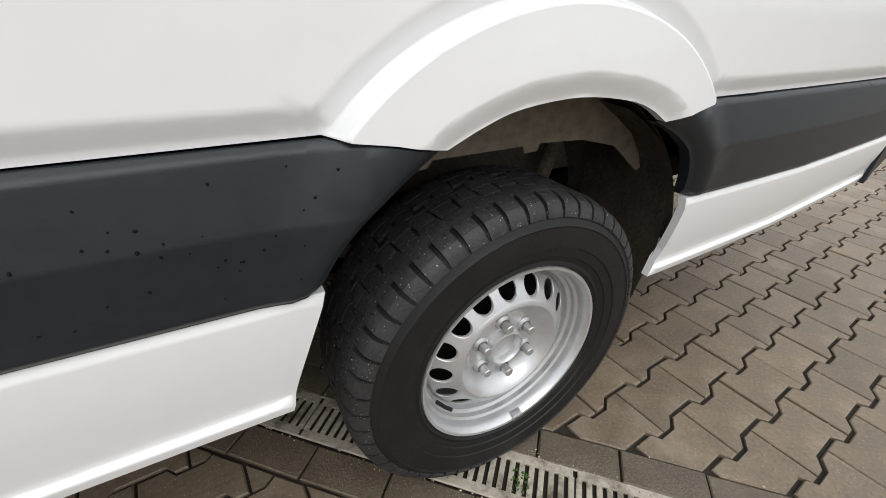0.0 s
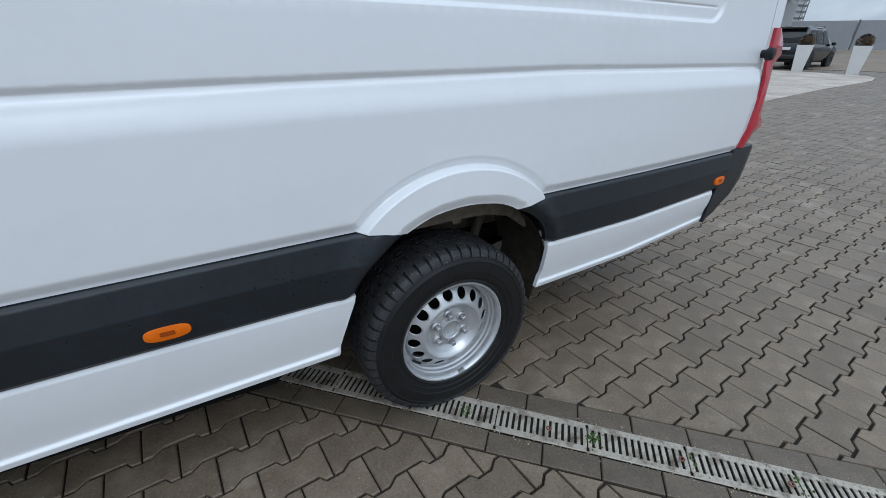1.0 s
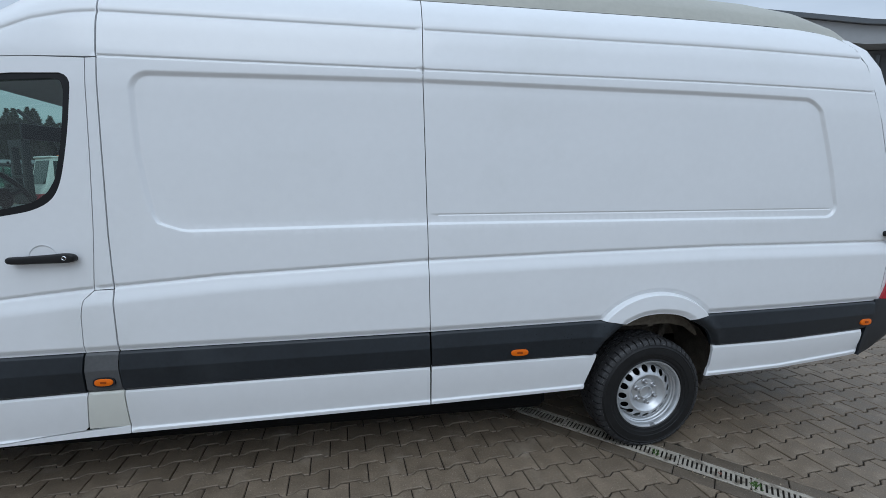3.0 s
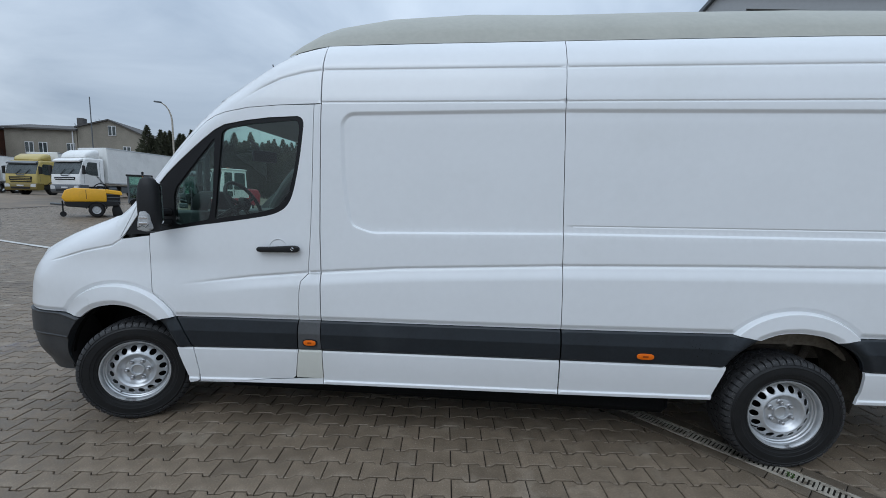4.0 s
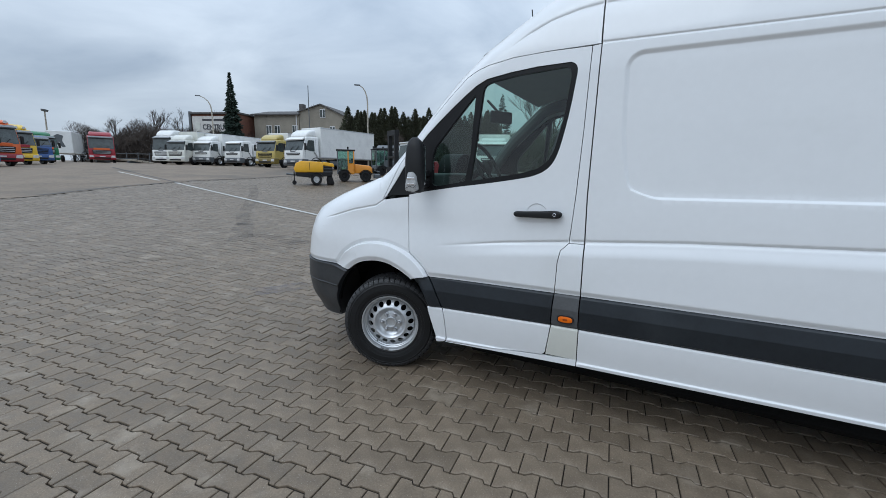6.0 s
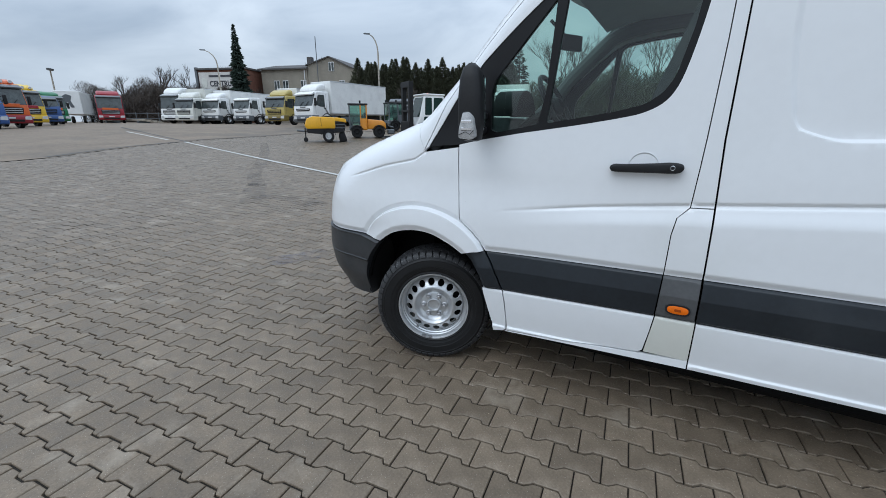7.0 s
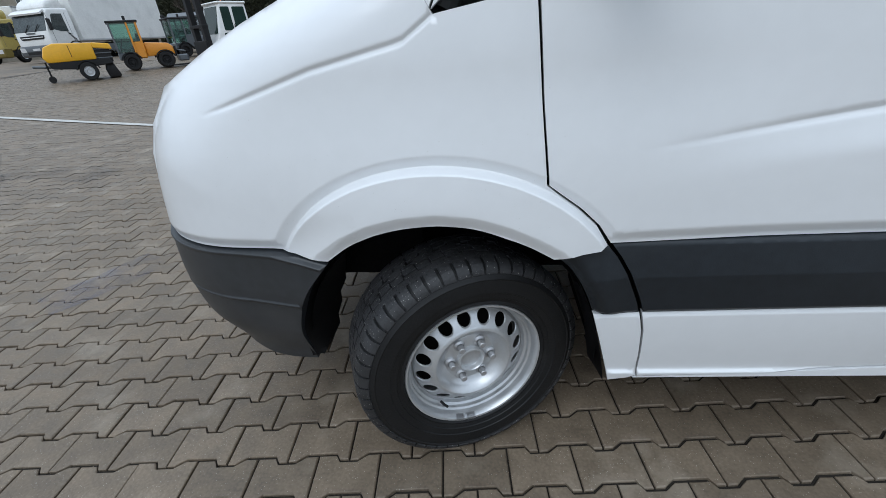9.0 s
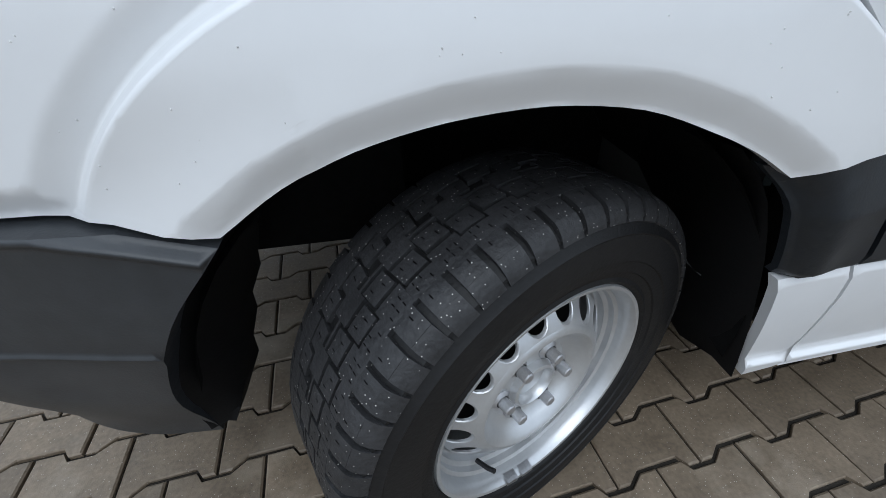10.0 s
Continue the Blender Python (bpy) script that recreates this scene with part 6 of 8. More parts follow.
def road_wheel(parent, x, y, r, w, rim_mat=STEEL):
    s = 1 if y > 0 else -1
    bm = bmesh.new()
    revolve(bm, [(r * 0.55, -w / 2), (r * 0.9, -w / 2), (r, -w * 0.38), (r, w * 0.38), (r * 0.9, w / 2), (r * 0.55, w / 2)], 24, closed=True)
    tyre = part("wheel", bm, RUBBER, parent)
    tyre.location = (x, y, r)
    bm = bmesh.new()
    revolve(bm, [(0, s * w * 0.30), (r * 0.2, s * w * 0.34), (r * 0.28, s * w * 0.2), (r * 0.45, s * w * 0.18), (r * 0.56, s * w * 0.46), (r * 0.60, s * w * 0.44)], 20)
    part("rim", bm, rim_mat, tyre)


def truck(x, y, heading, mat, label, cab_h=2.75, spoiler=0.6, box_l=6.5, box_h=3.6, box_mat=None, wide=2.45, lower=None, stripe_mat=None, long=False, lights=False, group=""):
    """A cab-over lorry with its nose at the local origin, looking along +x."""
    t = thing("lorry", label, "lorry", at(x, y, heading), group)
    h, w2 = cab_h, wide / 2
    deep = 2.2 if long else 1.75
    sill = 1.72
    bm = bmesh.new()
    prism(bm, [(-0.02, 0.62), (0.0, 1.2), (-0.04, sill - 0.05), (-0.34, h - 0.20), (-0.50, h), (-deep, h + 0.03), (-deep, 0.95), (-1.93, 0.95), (-1.86, 0.78), (-0.62, 0.78), (-0.55, 0.62)], 1, -w2, w2, bevel=0.11, segments=3)
    cab = part("cab", bm, mat, t)
    # windscreen with a dark sun visor over it, and a dark lower edge
    bm = bmesh.new()
    prism(bm, [(-0.020, sill - 0.10), (-0.07, sill - 0.10), (-0.36, h - 0.22), (-0.305, h - 0.22)], 1, -w2 + 0.07, w2 - 0.07, bevel=0.015)
    part("windscreen", bm, T_GLASS, cab)
    bm = bmesh.new()
    prism(bm, [(-0.14, h - 0.30), (-0.10, h - 0.22), (-0.36, h - 0.06), (-0.40, h - 0.12)], 1, -w2 + 0.10, w2 - 0.10)
    part("sun_visor", bm, T_GREY if lower is not None else mat, cab)
    for s in (0.35, -0.35):
        bm = bmesh.new(); tube(bm, [(0.0, s, sill - 0.12), (-0.07, s + 0.35, sill + 0.25)], 0.018, 5); part("wiper", bm, BLACK, cab)
    # grille: dark field with bars
    bm = bmesh.new()
    g0 = 0.98 if stripe_mat or lower else 1.22
    prism(bm, rounded([(-w2 + 0.42, g0), (w2 - 0.42, g0), (w2 - 0.34, 1.42), (-w2 + 0.34, 1.42)], 0.06, 3), 0, 0.0, 0.022)
    grille = part("grille", bm, BLACK, cab)
    for i in range(3 if g0 < 1.1 else 1):
        bm = bmesh.new()
        zb = 1.06 + 0.13 * i if g0 < 1.1 else 1.30
        box(bm, (0.015, -w2 + 0.44, zb), (0.045, w2 - 0.44, zb + 0.04), 0.01)
        part("grille_bar", bm, STEEL if stripe_mat else mat, grille)
    bm = bmesh.new()
    box(bm, (0.0, -0.32, 1.50), (0.02, 0.32, 1.58), 0.01)
    part("badge_bar", bm, T_GREY, cab)
    bm = bmesh.new()
    prism(bm, [(-0.02, 0.34), (0.07, 0.42), (0.07, 0.80), (0.02, 0.93), (-0.60, 0.93), (-0.60, 0.60), (-0.50, 0.36)], 1, -w2 - 0.015, w2 + 0.015, bevel=0.04)
    bumper = part("bumper", bm, lower or T_GREY, t)
    bm = bmesh.new(); box(bm, (0.05, -0.75, 0.46), (0.085, 0.75, 0.62), 0.015); part("air_intake", bm, BLACK, bumper)
    bm = bmesh.new(); box(bm, (0.075, -0.26, 0.66), (0.09, 0.26, 0.77)); part("number_plate", bm, LIGHT, bumper)
    for s in (1, -1):
        bm = bmesh.new()
        prism(bm, [(-0.36, sill - 0.02), (-0.58, h - 0.34), (-0.66, h - 0.28), (-1.22, h - 0.27), (-1.26, sill - 0.14), (-0.80, sill - 0.14)], 1, s * (w2 - 0.02), s * (w2 + 0.012))
        part("side_window", bm, T_GLASS, cab)
        for k in (0.30, 1.40):
            bm = bmesh.new(); box(bm, (-k - 0.012, s * w2 - 0.006, 1.0), (-k, s * w2 + 0.006, h - 0.2)); part("door_seam", bm, T_GREY, cab)
        bm = bmesh.new(); box(bm, (-1.34, s * w2 - 0.02, 1.42), (-1.18, s * w2 + 0.03, 1.47), 0.01); part("door_handle", bm, BLACK, cab)
        bm = bmesh.new(); box(bm, (-0.55, s * w2 - 0.2, 0.42), (-0.95, s * (w2 - 0.01), 0.74), 0.03); part("cab_step", bm, BLACK, t)
        bm = bmesh.new()
        prism(bm, rounded([(s * (w2 - 0.46), 0.62), (s * (w2 - 0.05), 0.60), (s * (w2 - 0.05), 0.86), (s * (w2 - 0.40), 0.83)], 0.05, 3), 0, 0.05, 0.085)
        part("headlamp", bm, LIGHT, bumper)
        bm = bmesh.new()
        prism(bm, rounded([(s * (w2 + 0.08), 1.62), (s * (w2 + 0.27), 1.64), (s * (w2 + 0.27), 2.20), (s * (w2 + 0.08), 2.22)], 0.04, 3), 0, -0.24, -0.10, bevel=0.03)
        tube(bm, [(-0.25, s * w2, 2.1), (-0.2, s * (w2 + 0.15), 2.15)], 0.025, 6)
        part("wing_mirror", bm, BLACK, cab)
        bm = bmesh.new()
        arch_ = [(-1.40 + 0.60 * math.cos(radians(a)), 0.50 + 0.58 * math.sin(radians(a))) for a in range(0, 181, 15)]
        arch_ += [(-1.40 + 0.54 * math.cos(radians(a)), 0.50 + 0.52 * math.sin(radians(a))) for a in range(180, -1, -15)]
        prism(bm, arch_, 1, s * (w2 - 0.42), s * (w2 + 0.012))
        part("mudguard", bm, BLACK, t)
        road_wheel(t, -1.40, s * (w2 - 0.15), 0.49, 0.29)
        if box_l:
            road_wheel(t, -deep - box_l * 0.62, s * (w2 - 0.2), 0.49, 0.32)
        bm = bmesh.new(); revolve(bm, [(0, -0.30), (0.24, -0.30), (0.26, -0.27), (0.26, 0.27), (0.24, 0.30), (0, 0.30)], 18, m=pose(-deep - 0.65, s * (w2 - 0.34), 0.66, 0, 0, 90)); part("fuel_tank", bm, T_GREY, t)
    if spoiler:
        bm = bmesh.new()
        prism(bm, [(-0.48, h - 0.02), (-0.70, h + spoiler * 0.55), (-1.15, h + spoiler * 0.94), (-deep + 0.1, h + spoiler), (-deep + 0.05, h - 0.02)], 1, -w2 + 0.16, w2 - 0.16, bevel=0.20, segments=3)
        part("roof_spoiler", bm, mat, t)
    if stripe_mat:
        bm = bmesh.new()
        box(bm, (-0.06, -0.74, 1.45), (0.035, 0.74, 1.68), 0.02)
        part("nose_panel", bm, stripe_mat, cab)
    if lights:
        bm = bmesh.new()
        for i in range(4):
            revolve(bm, [(0, 0.05), (0.10, 0.04), (0.11, -0.05), (0, -0.06)], 12, m=pose(-0.55, -0.75 + 0.5 * i, h + 0.16, 0, 0, 90))
        part("roof_lamp_bar", bm, LIGHT, t)
    bm = bmesh.new()
    for s in (1, -1):
        box(bm, (-deep - (box_l or 3.2), s * 0.42 - 0.05, 0.70), (-0.8, s * 0.42 + 0.05, 0.95))
    box(bm, (-deep + 0.1, -0.6, 0.7), (-0.9, 0.6, 1.0))
    part("chassis", bm, BLACK, t)
    if box_l:
        bm = bmesh.new()
        box(bm, (-deep - 0.22 - box_l, -w2 - 0.03, 1.06), (-deep - 0.22, w2 + 0.03, box_h), 0.03)
        body = part("box_body", bm, box_mat or T_WHITE, t)
        for s in (1, -1):
            for zz in (1.06, box_h - 0.10):
                bm = bmesh.new(); box(bm, (-deep - 0.23 - box_l, s * (w2 + 0.03) - 0.012, zz), (-deep - 0.21, s * (w2 + 0.03) + 0.012, zz + 0.09)); part("edge_rail", bm, STEEL, body)
            bm = bmesh.new()
            box(bm, (-deep - 1.3 - box_l * 0.35, s * (w2 - 0.05) - 0.02, 0.45), (-deep - 1.2, s * (w2 - 0.05) + 0.02, 0.85), 0.01)
            part("side_guard", bm, T_GREY, t)
    return t


ROW = "row of parked lorries"
truck(-54.2, 25.4, 288, T_WHITE, "white high-roof lorry with a white nose grille, parked in a row", 3.2, 0.75, 7.0, 3.7, T_WHITE, lower=T_WHITE, long=True, group=ROW)
truck(-50.9, 25.1, 285, T_CREAM, "cream white lorry with a roof spoiler and box body", 2.7, 0.65, 6.5, 3.75, T_CREAM, lower=T_CREAM, group=ROW)
truck(-48.8, 26.7, 281, T_WHITE, "white lorry with a grey bumper and box body", 2.7, 0.6, 8.0, 3.6, T_WHITE, group=ROW)
truck(-45.4, 28.1, 275, T_WHITE, "white lorry cab with a low body behind it", 2.75, 0.0, 2.2, 2.5, T_WHITE, group=ROW)
truck(-37.9, 26.35, 277, T_GOLD, "gold yellow lorry with a dull olive bumper", 2.7, 0.6, 6.5, 3.5, T_WHITE, lower=T_OLIVE, group=ROW)
truck(-30.35, 23.0, 265, T_WHITE, "white lorry with a long clean white box body", 2.75, 0.65, 6.7, 3.62, T_WHITE, group=ROW)
truck(-61.1, 22.6, 337, T_RED, "red high-roof tractor unit with an orange nose panel", 3.1, 0.5, 0, 0, lower=T_RED, stripe_mat=T_ORANGE, long=True)
truck(-60.5, 17.3, 8, T_GREEN, "green tractor unit with an orange nose panel", 2.9, 0.4, 0, 0, lower=T_GREEN, stripe_mat=T_ORANGE, long=True)
truck(-52.6, 14.0, 8, T_BLUE, "blue low-roof lorry cab", 2.5, 0.0, 0, 0, lower=T_BLUE)
truck(-49.8, 12.0, 8, T_YELLOW, "yellow and red tractor unit with roof lamps", 2.9, 0.45, 0, 0, lower=T_YELLOW, stripe_mat=T_RED, long=True, lights=True)
truck(-44.3, 9.3, 8, T_ORANGE, "orange lorry cab with a pale nose panel", 3.0, 0.35, 0, 0, lower=T_RED, stripe_mat=T_ORANGE, long=True, lights=True)
truck(-42.0, 7.4, 8, T_BLUE, "pale blue lorry cab at the end of a row", 2.2, 0.0, 0, 0, lower=T_BLUE)

# box trailer behind the green unit
tr = thing("box_trailer", "white box trailer with a dark painted mark on its front", "trailer", at(-71.0, 22.4, 330))
bm = bmesh.new(); box(bm, (-9, -1.25, 1.1), (0, 1.25, 3.9), 0.05); part("box_body", bm, T_WHITE, tr)
bm = bmesh.new()
prism(bm, rounded([(-0.75, 1.9), (-0.35, 1.8), (-0.05, 2.6), (0.15, 1.9), (0.55, 1.9), (0.25, 2.7), (0.45, 3.3), (-0.1, 3.5), (-0.55, 3.2)], 0.12, 3), 0, 0.005, 0.02); part("painted_mark", bm, T_GREY, tr)
for s in (1, -1):
    road_wheel(tr, -1.5, s * 1.05, 0.48, 0.3)
    road_wheel(tr, -6.5, s * 1.05, 0.48, 0.3)

# trailer compressor
c = thing("trailer_compressor", "yellow trailer compressor on two wheels with a drawbar", "compressor", at(-18.82, 13.82, 224) @ Matrix.Diagonal((0.88, 0.9, 0.95, 1)))
bm = bmesh.new()
prism(bm, [(-0.50, 0.68), (-0.50, 1.24), (0.70, 1.28), (1.02, 1.17), (1.16, 0.84), (1.05, 0.66)], 1, -0.56, 0.56, bevel=0.05, segments=2)
part("canopy", bm, M_YELLOW, c)
bm = bmesh.new(); prism(bm, [(-1.12, 0.98), (-1.08, 1.17), (-0.49, 1.25), (-0.49, 1.06)], 1, -0.57, 0.57, bevel=0.03); part("lid", bm, M_YELLOW, c)
bm = bmesh.new(); box(bm, (-1.02, -0.50, 0.56), (-0.34, 0.50, 1.10), 0.03); part("engine_bay", bm, BLACK, c)
for z in (0.70, 0.86, 1.0):
    bm = bmesh.new(); box(bm, (-1.05, -0.53, z), (-0.38, 0.53, z + 0.035), 0.01); part("louvre", bm, T_GREY, c)
bm = bmesh.new(); prism(bm, [(-1.0, 0.50), (-0.9, 0.70), (1.08, 0.67), (1.0, 0.46), (0.3, 0.40)], 1, -0.55, 0.55, bevel=0.03); part("engine_tray", bm, BLACK, c)
for s in (1, -1):
    bm = bmesh.new(); box(bm, (0.25, s * 0.56 - 0.008, 0.80), (0.27, s * 0.56 + 0.008, 1.2)); part("canopy_seam", bm, BLACK, c)
bm = bmesh.new(); tube(bm, [(0.9, 0, 0.52), (1.3, 0, 0.55), (1.6, 0, 0.58)], 0.05, 8); part("drawbar", bm, T_GREY, c)
# dark block added for the prop stand below the rear end
bm = bmesh.new(); prism(bm, [(-1.08, 0.02), (-1.12, 0.10), (-0.98, 0.52), (-0.72, 0.52), (-0.66, 0.30), (-0.70, 0.02)], 1, -0.42, 0.42, bevel=0.04, segments=2); part("rear_stand", bm, BLACK, c)
bm = bmesh.new(); tube(bm, [(1.16, 0.12, 0.70), (1.16, 0.12, 0.1)], 0.03, 8); revolve(bm, [(0, -0.04), (0.12, -0.04), (0.12, 0.04), (0, 0.04)], 16, m=pose(1.16, 0.12, 0.12)); part("jockey_wheel", bm, BLACK, c)
for s in (1, -1):
    road_wheel(c, -0.1, s * 0.72, 0.31, 0.19)
    bm = bmesh.new()
    prism(bm, [(-0.1 + 0.40 * math.cos(radians(a)), 0.31 + 0.38 * math.sin(radians(a))) for a in range(10, 171, 16)] + [(-0.1 + 0.36 * math.cos(radians(a)), 0.31 + 0.34 * math.sin(radians(a))) for a in range(170, 9, -16)], 1, s * 0.60, s * 0.83)
    part("mudguard", bm, BLACK, c)

# small articulated tractors
def yard_tractor(m, label, body):
    c = thing("yard_tractor", label, "tractor", m, "small yard tractors")
    bm = bmesh.new(); prism(bm, [(-1.05, 0.52), (-1.02, 0.86), (-0.85, 1.0), (0.1, 1.08), (0.1, 0.5)], 1, -0.45, 0.45, bevel=0.07, segments=2); part("rear_bonnet", bm, body, c)
    bm = bmesh.new(); box(bm, (-1.12, -0.42, 0.50), (-1.03, 0.42, 0.86), 0.02); part("grille", bm, BLACK, c)
    bm = bmesh.new(); box(bm, (0.1, -0.52, 0.45), (0.50, 0.52, 1.12), 0.05); part("rear_body", bm, body, c)
    bm = bmesh.new(); box(bm, (0.5, -0.5, 0.42), (1.2, 0.5, 0.72), 0.05); part("front_frame", bm, T_GREY, c)
    for s in (1, -1):
        for a, b in ((0.16, 0.46), (0.52, 1.12)):
            bm = bmesh.new(); box(bm, (a, s * 0.515 - 0.006, 1.12 if a < 0.3 else 0.74), (b, s * 0.515 + 0.006, 1.86)); pane = part("cab_pane", bm, GLASS, c, "green tinted cab pane"); pane.visible_shadow = False
    for x in (0.13, 1.15):
        bm = bmesh.new(); box(bm, (x - 0.006, -0.47, 0.95), (x + 0.006, 0.47, 1.86)); pane = part("cab_pane", bm, GLASS, c, "green tinted cab pane"); pane.visible_shadow = False
    for px, mat in ((0.14, body), (0.49, body), (1.15, T_GREY)):
        for py in (0.51, -0.51):
            bm = bmesh.new(); box(bm, (px - 0.035, py - 0.03, 0.7), (px + 0.035, py + 0.03, 1.88), 0.01); part("cab_post", bm, mat, c)
    bm = bmesh.new(); box(bm, (0.04, -0.57, 1.86), (1.24, 0.57, 1.95), 0.04, segments=2); part("cab_roof", bm, BLACK, c)
    bm = bmesh.new(); box(bm, (0.22, -0.22, 0.75), (0.62, 0.22, 0.95), 0.05); box(bm, (0.18, -0.22, 0.9), (0.30, 0.22, 1.45), 0.05); part("seat", bm, BLACK, c)
    bm = bmesh.new(); tube(bm, [(1.05, 0, 0.8), (0.86, 0, 1.25)], 0.03, 8); part("steering_column", bm, BLACK, c)
    bm = bmesh.new(); revolve(bm, [(0, -0.08), (0.05, -0.08), (0.06, 0.06), (0, 0.09)], 12, m=pose(0.5, 0.2, 2.05, 90)); part("beacon", bm, BLACK, c)
    for px in (-0.6, 0.75):
        for s in (1, -1):
            road_wheel(c, px, s * 0.55, 0.34, 0.28, BLACK)
            bm = bmesh.new()
            prism(bm, [(px + 0.42 * math.cos(radians(a)), 0.34 + 0.40 * math.sin(radians(a))) for a in range(15, 166, 15)] + [(px + 0.38 * math.cos(radians(a)), 0.34 + 0.36 * math.sin(radians(a))) for a in range(165, 14, -15)], 1, s * 0.42, s * 0.70)
            part("mudguard", bm, BLACK, c)
    bm = bmesh.new(); box(bm, (-1.55, -0.55, 0.22), (-1.12, 0.55, 0.50), 0.05); tube(bm, [(-1.15, 0.2, 0.7), (-1.5, 0.3, 0.62)], 0.03, 6); part("attachment", bm, T_GREY, c)
    return c


yard_tractor(at(-18.93, 17.3, 221) @ Matrix.Diagonal((0.92, 0.9, 0.95, 1)), "orange compact articulated tractor with a green glazed cab", M_ORANGE)
yard_tractor(at(-21.3, 24.0, 236), "dark compact tractor with orange panels behind the forklift", T_GREY)

# forklift
c = thing("forklift", "white and red forklift truck with a tall black mast", "forklift", at(-16.4, 19.5, 240))
bm = bmesh.new(); prism(bm, [(-1.3, 0.35), (-1.3, 0.78), (-1.0, 0.84), (1.0, 0.72), (1.15, 0.35)], 1, -0.7, 0.7, bevel=0.08, segments=2); part("chassis", bm, T_RED, c)
bm = bmesh.new(); prism(bm, [(-1.2, 0.70), (-1.2, 1.12), (-0.86, 1.22), (-0.8, 2.30), (0.45, 2.34), (0.75, 1.1), (1.0, 0.70)], 1, -0.66, 0.66, bevel=0.06, segments=2); part("cab", bm, T_WHITE, c)
bm = bmesh.new(); prism(bm, [(-1.62, 0.42), (-1.66, 1.0), (-1.52, 1.30), (-0.90, 1.34), (-0.86, 0.5)], 1, -0.68, 0.68, bevel=0.10, segments=3); part("counterweight", bm, T_RED, c)
bm = bmesh.new(); box(bm, (-0.84, -0.70, 2.30), (0.52, 0.70, 2.39), 0.03); part("cab_roof", bm, T_WHITE, c)
for s in (1, -1):
    bm = bmesh.new(); prism(bm, rounded([(0.0, 0.86), (0.56, 0.86), (0.50, 1.16), (0.0, 1.16)], 0.05, 3), 1, s * 0.645, s * 0.672); part("cab_window", bm, GREEN_GLASS, c)
    bm = bmesh.new(); tube(bm, [(-0.06, s * 0.70, 0.95), (-0.06, s * 0.70, 1.5)], 0.015, 6); part("grab_rail", bm, BLACK, c)
    bm = bmesh.new(); box(bm, (0.05, s * 0.62, 0.42), (0.45, s * 0.80, 0.46), 0.01); part("step", bm, BLACK, c)
    for a, b in ((-0.72, -0.1), (0.0, 0.45)):
        bm = bmesh.new(); prism(bm, rounded([(a, 1.25), (b, 1.25), (b - 0.02, 2.18), (a + 0.02, 2.18)], 0.06, 3), 1, s * 0.645, s * 0.672); part("cab_window", bm, GREEN_GLASS, c)
bm = bmesh.new(); prism(bm, [(0.735, 1.15), (0.755, 1.15), (0.50, 2.2), (0.48, 2.2)], 1, -0.52, 0.52); part("front_window", bm, GREEN_GLASS, c)
for s in (1, -1):
    bm = bmesh.new(); box(bm, (1.12, s * 0.42 - 0.11, 0.1), (1.36, s * 0.42 + 0.11, 2.95), 0.01); part("mast_rail", bm, BLACK, c)
    bm = bmesh.new(); box(bm, (1.42, s * 0.32 - 0.06, 0.05), (2.9, s * 0.32 + 0.06, 0.10), 0.01); part("fork", bm, BLACK, c)
    road_wheel(c, 0.75, s * 0.62, 0.36, 0.28, T_WHITE)
    road_wheel(c, -0.9, s * 0.58, 0.30, 0.24, T_WHITE)
for z in (0.5, 1.4, 2.70):
    bm = bmesh.new(); box(bm, (1.10, -0.54, z), (1.38, 0.54, z + (0.3 if z > 2 else 0.12)), 0.01); part("mast_crossbar", bm, BLACK, c)
bm = bmesh.new(); box(bm, (1.34, -0.55, 0.3), (1.42, 0.55, 0.9), 0.01); part("fork_carriage", bm, BLACK, c)
bm = bmesh.new(); revolve(bm, [(0, -0.08), (0.06, -0.08), (0.07, 0.06), (0, 0.1)], 12, m=pose(-0.3, -0.4, 2.42, 90)); part("beacon", bm, ORANGE, c)

# dark lorry cab behind the tractor, pale boxes behind the forklift, pipes on the ground
truck(-23.0, 26.5, 287, T_GREY, "dark grey lorry cab behind the small machines", 2.3, 0.0, 0, 0)
truck(-14.6, 28.4, 287, T_WHITE, "white box lorry behind the forklift", 2.75, 0.3, 7.5, 3.4, T_WHITE)
c = thing("beam_stack", "flat stack of pale metal beams on the asphalt", "beams", at(-62.0, 24.5, 20))
for i in range(4):
    bm = bmesh.new(); box(bm, (-3 + 0.2 * i, -0.6 + 0.35 * i, 0.25), (3 + 0.3 * i, -0.35 + 0.35 * i, 0.45), 0.01, pose(0, 0, 0, 0, 1.5 * i, 3 * i)); part("beam", bm, GALV, c)
for x in (-2.2, 2.2):
    bm = bmesh.new(); box(bm, (x - 0.1, -0.8, 0.0), (x + 0.1, 1.0, 0.26), 0.01); part("bearer", bm, T_GREY, c)
c = thing("metal_plate", "thin dark metal plate lying on the asphalt", "plate", at(-13.6, 13.4, 320))
bm = bmesh.new(); box(bm, (-0.7, -0.25, 0.0), (0.7, 0.25, 0.05), 0.01); part("plate", bm, T_GREY, c)


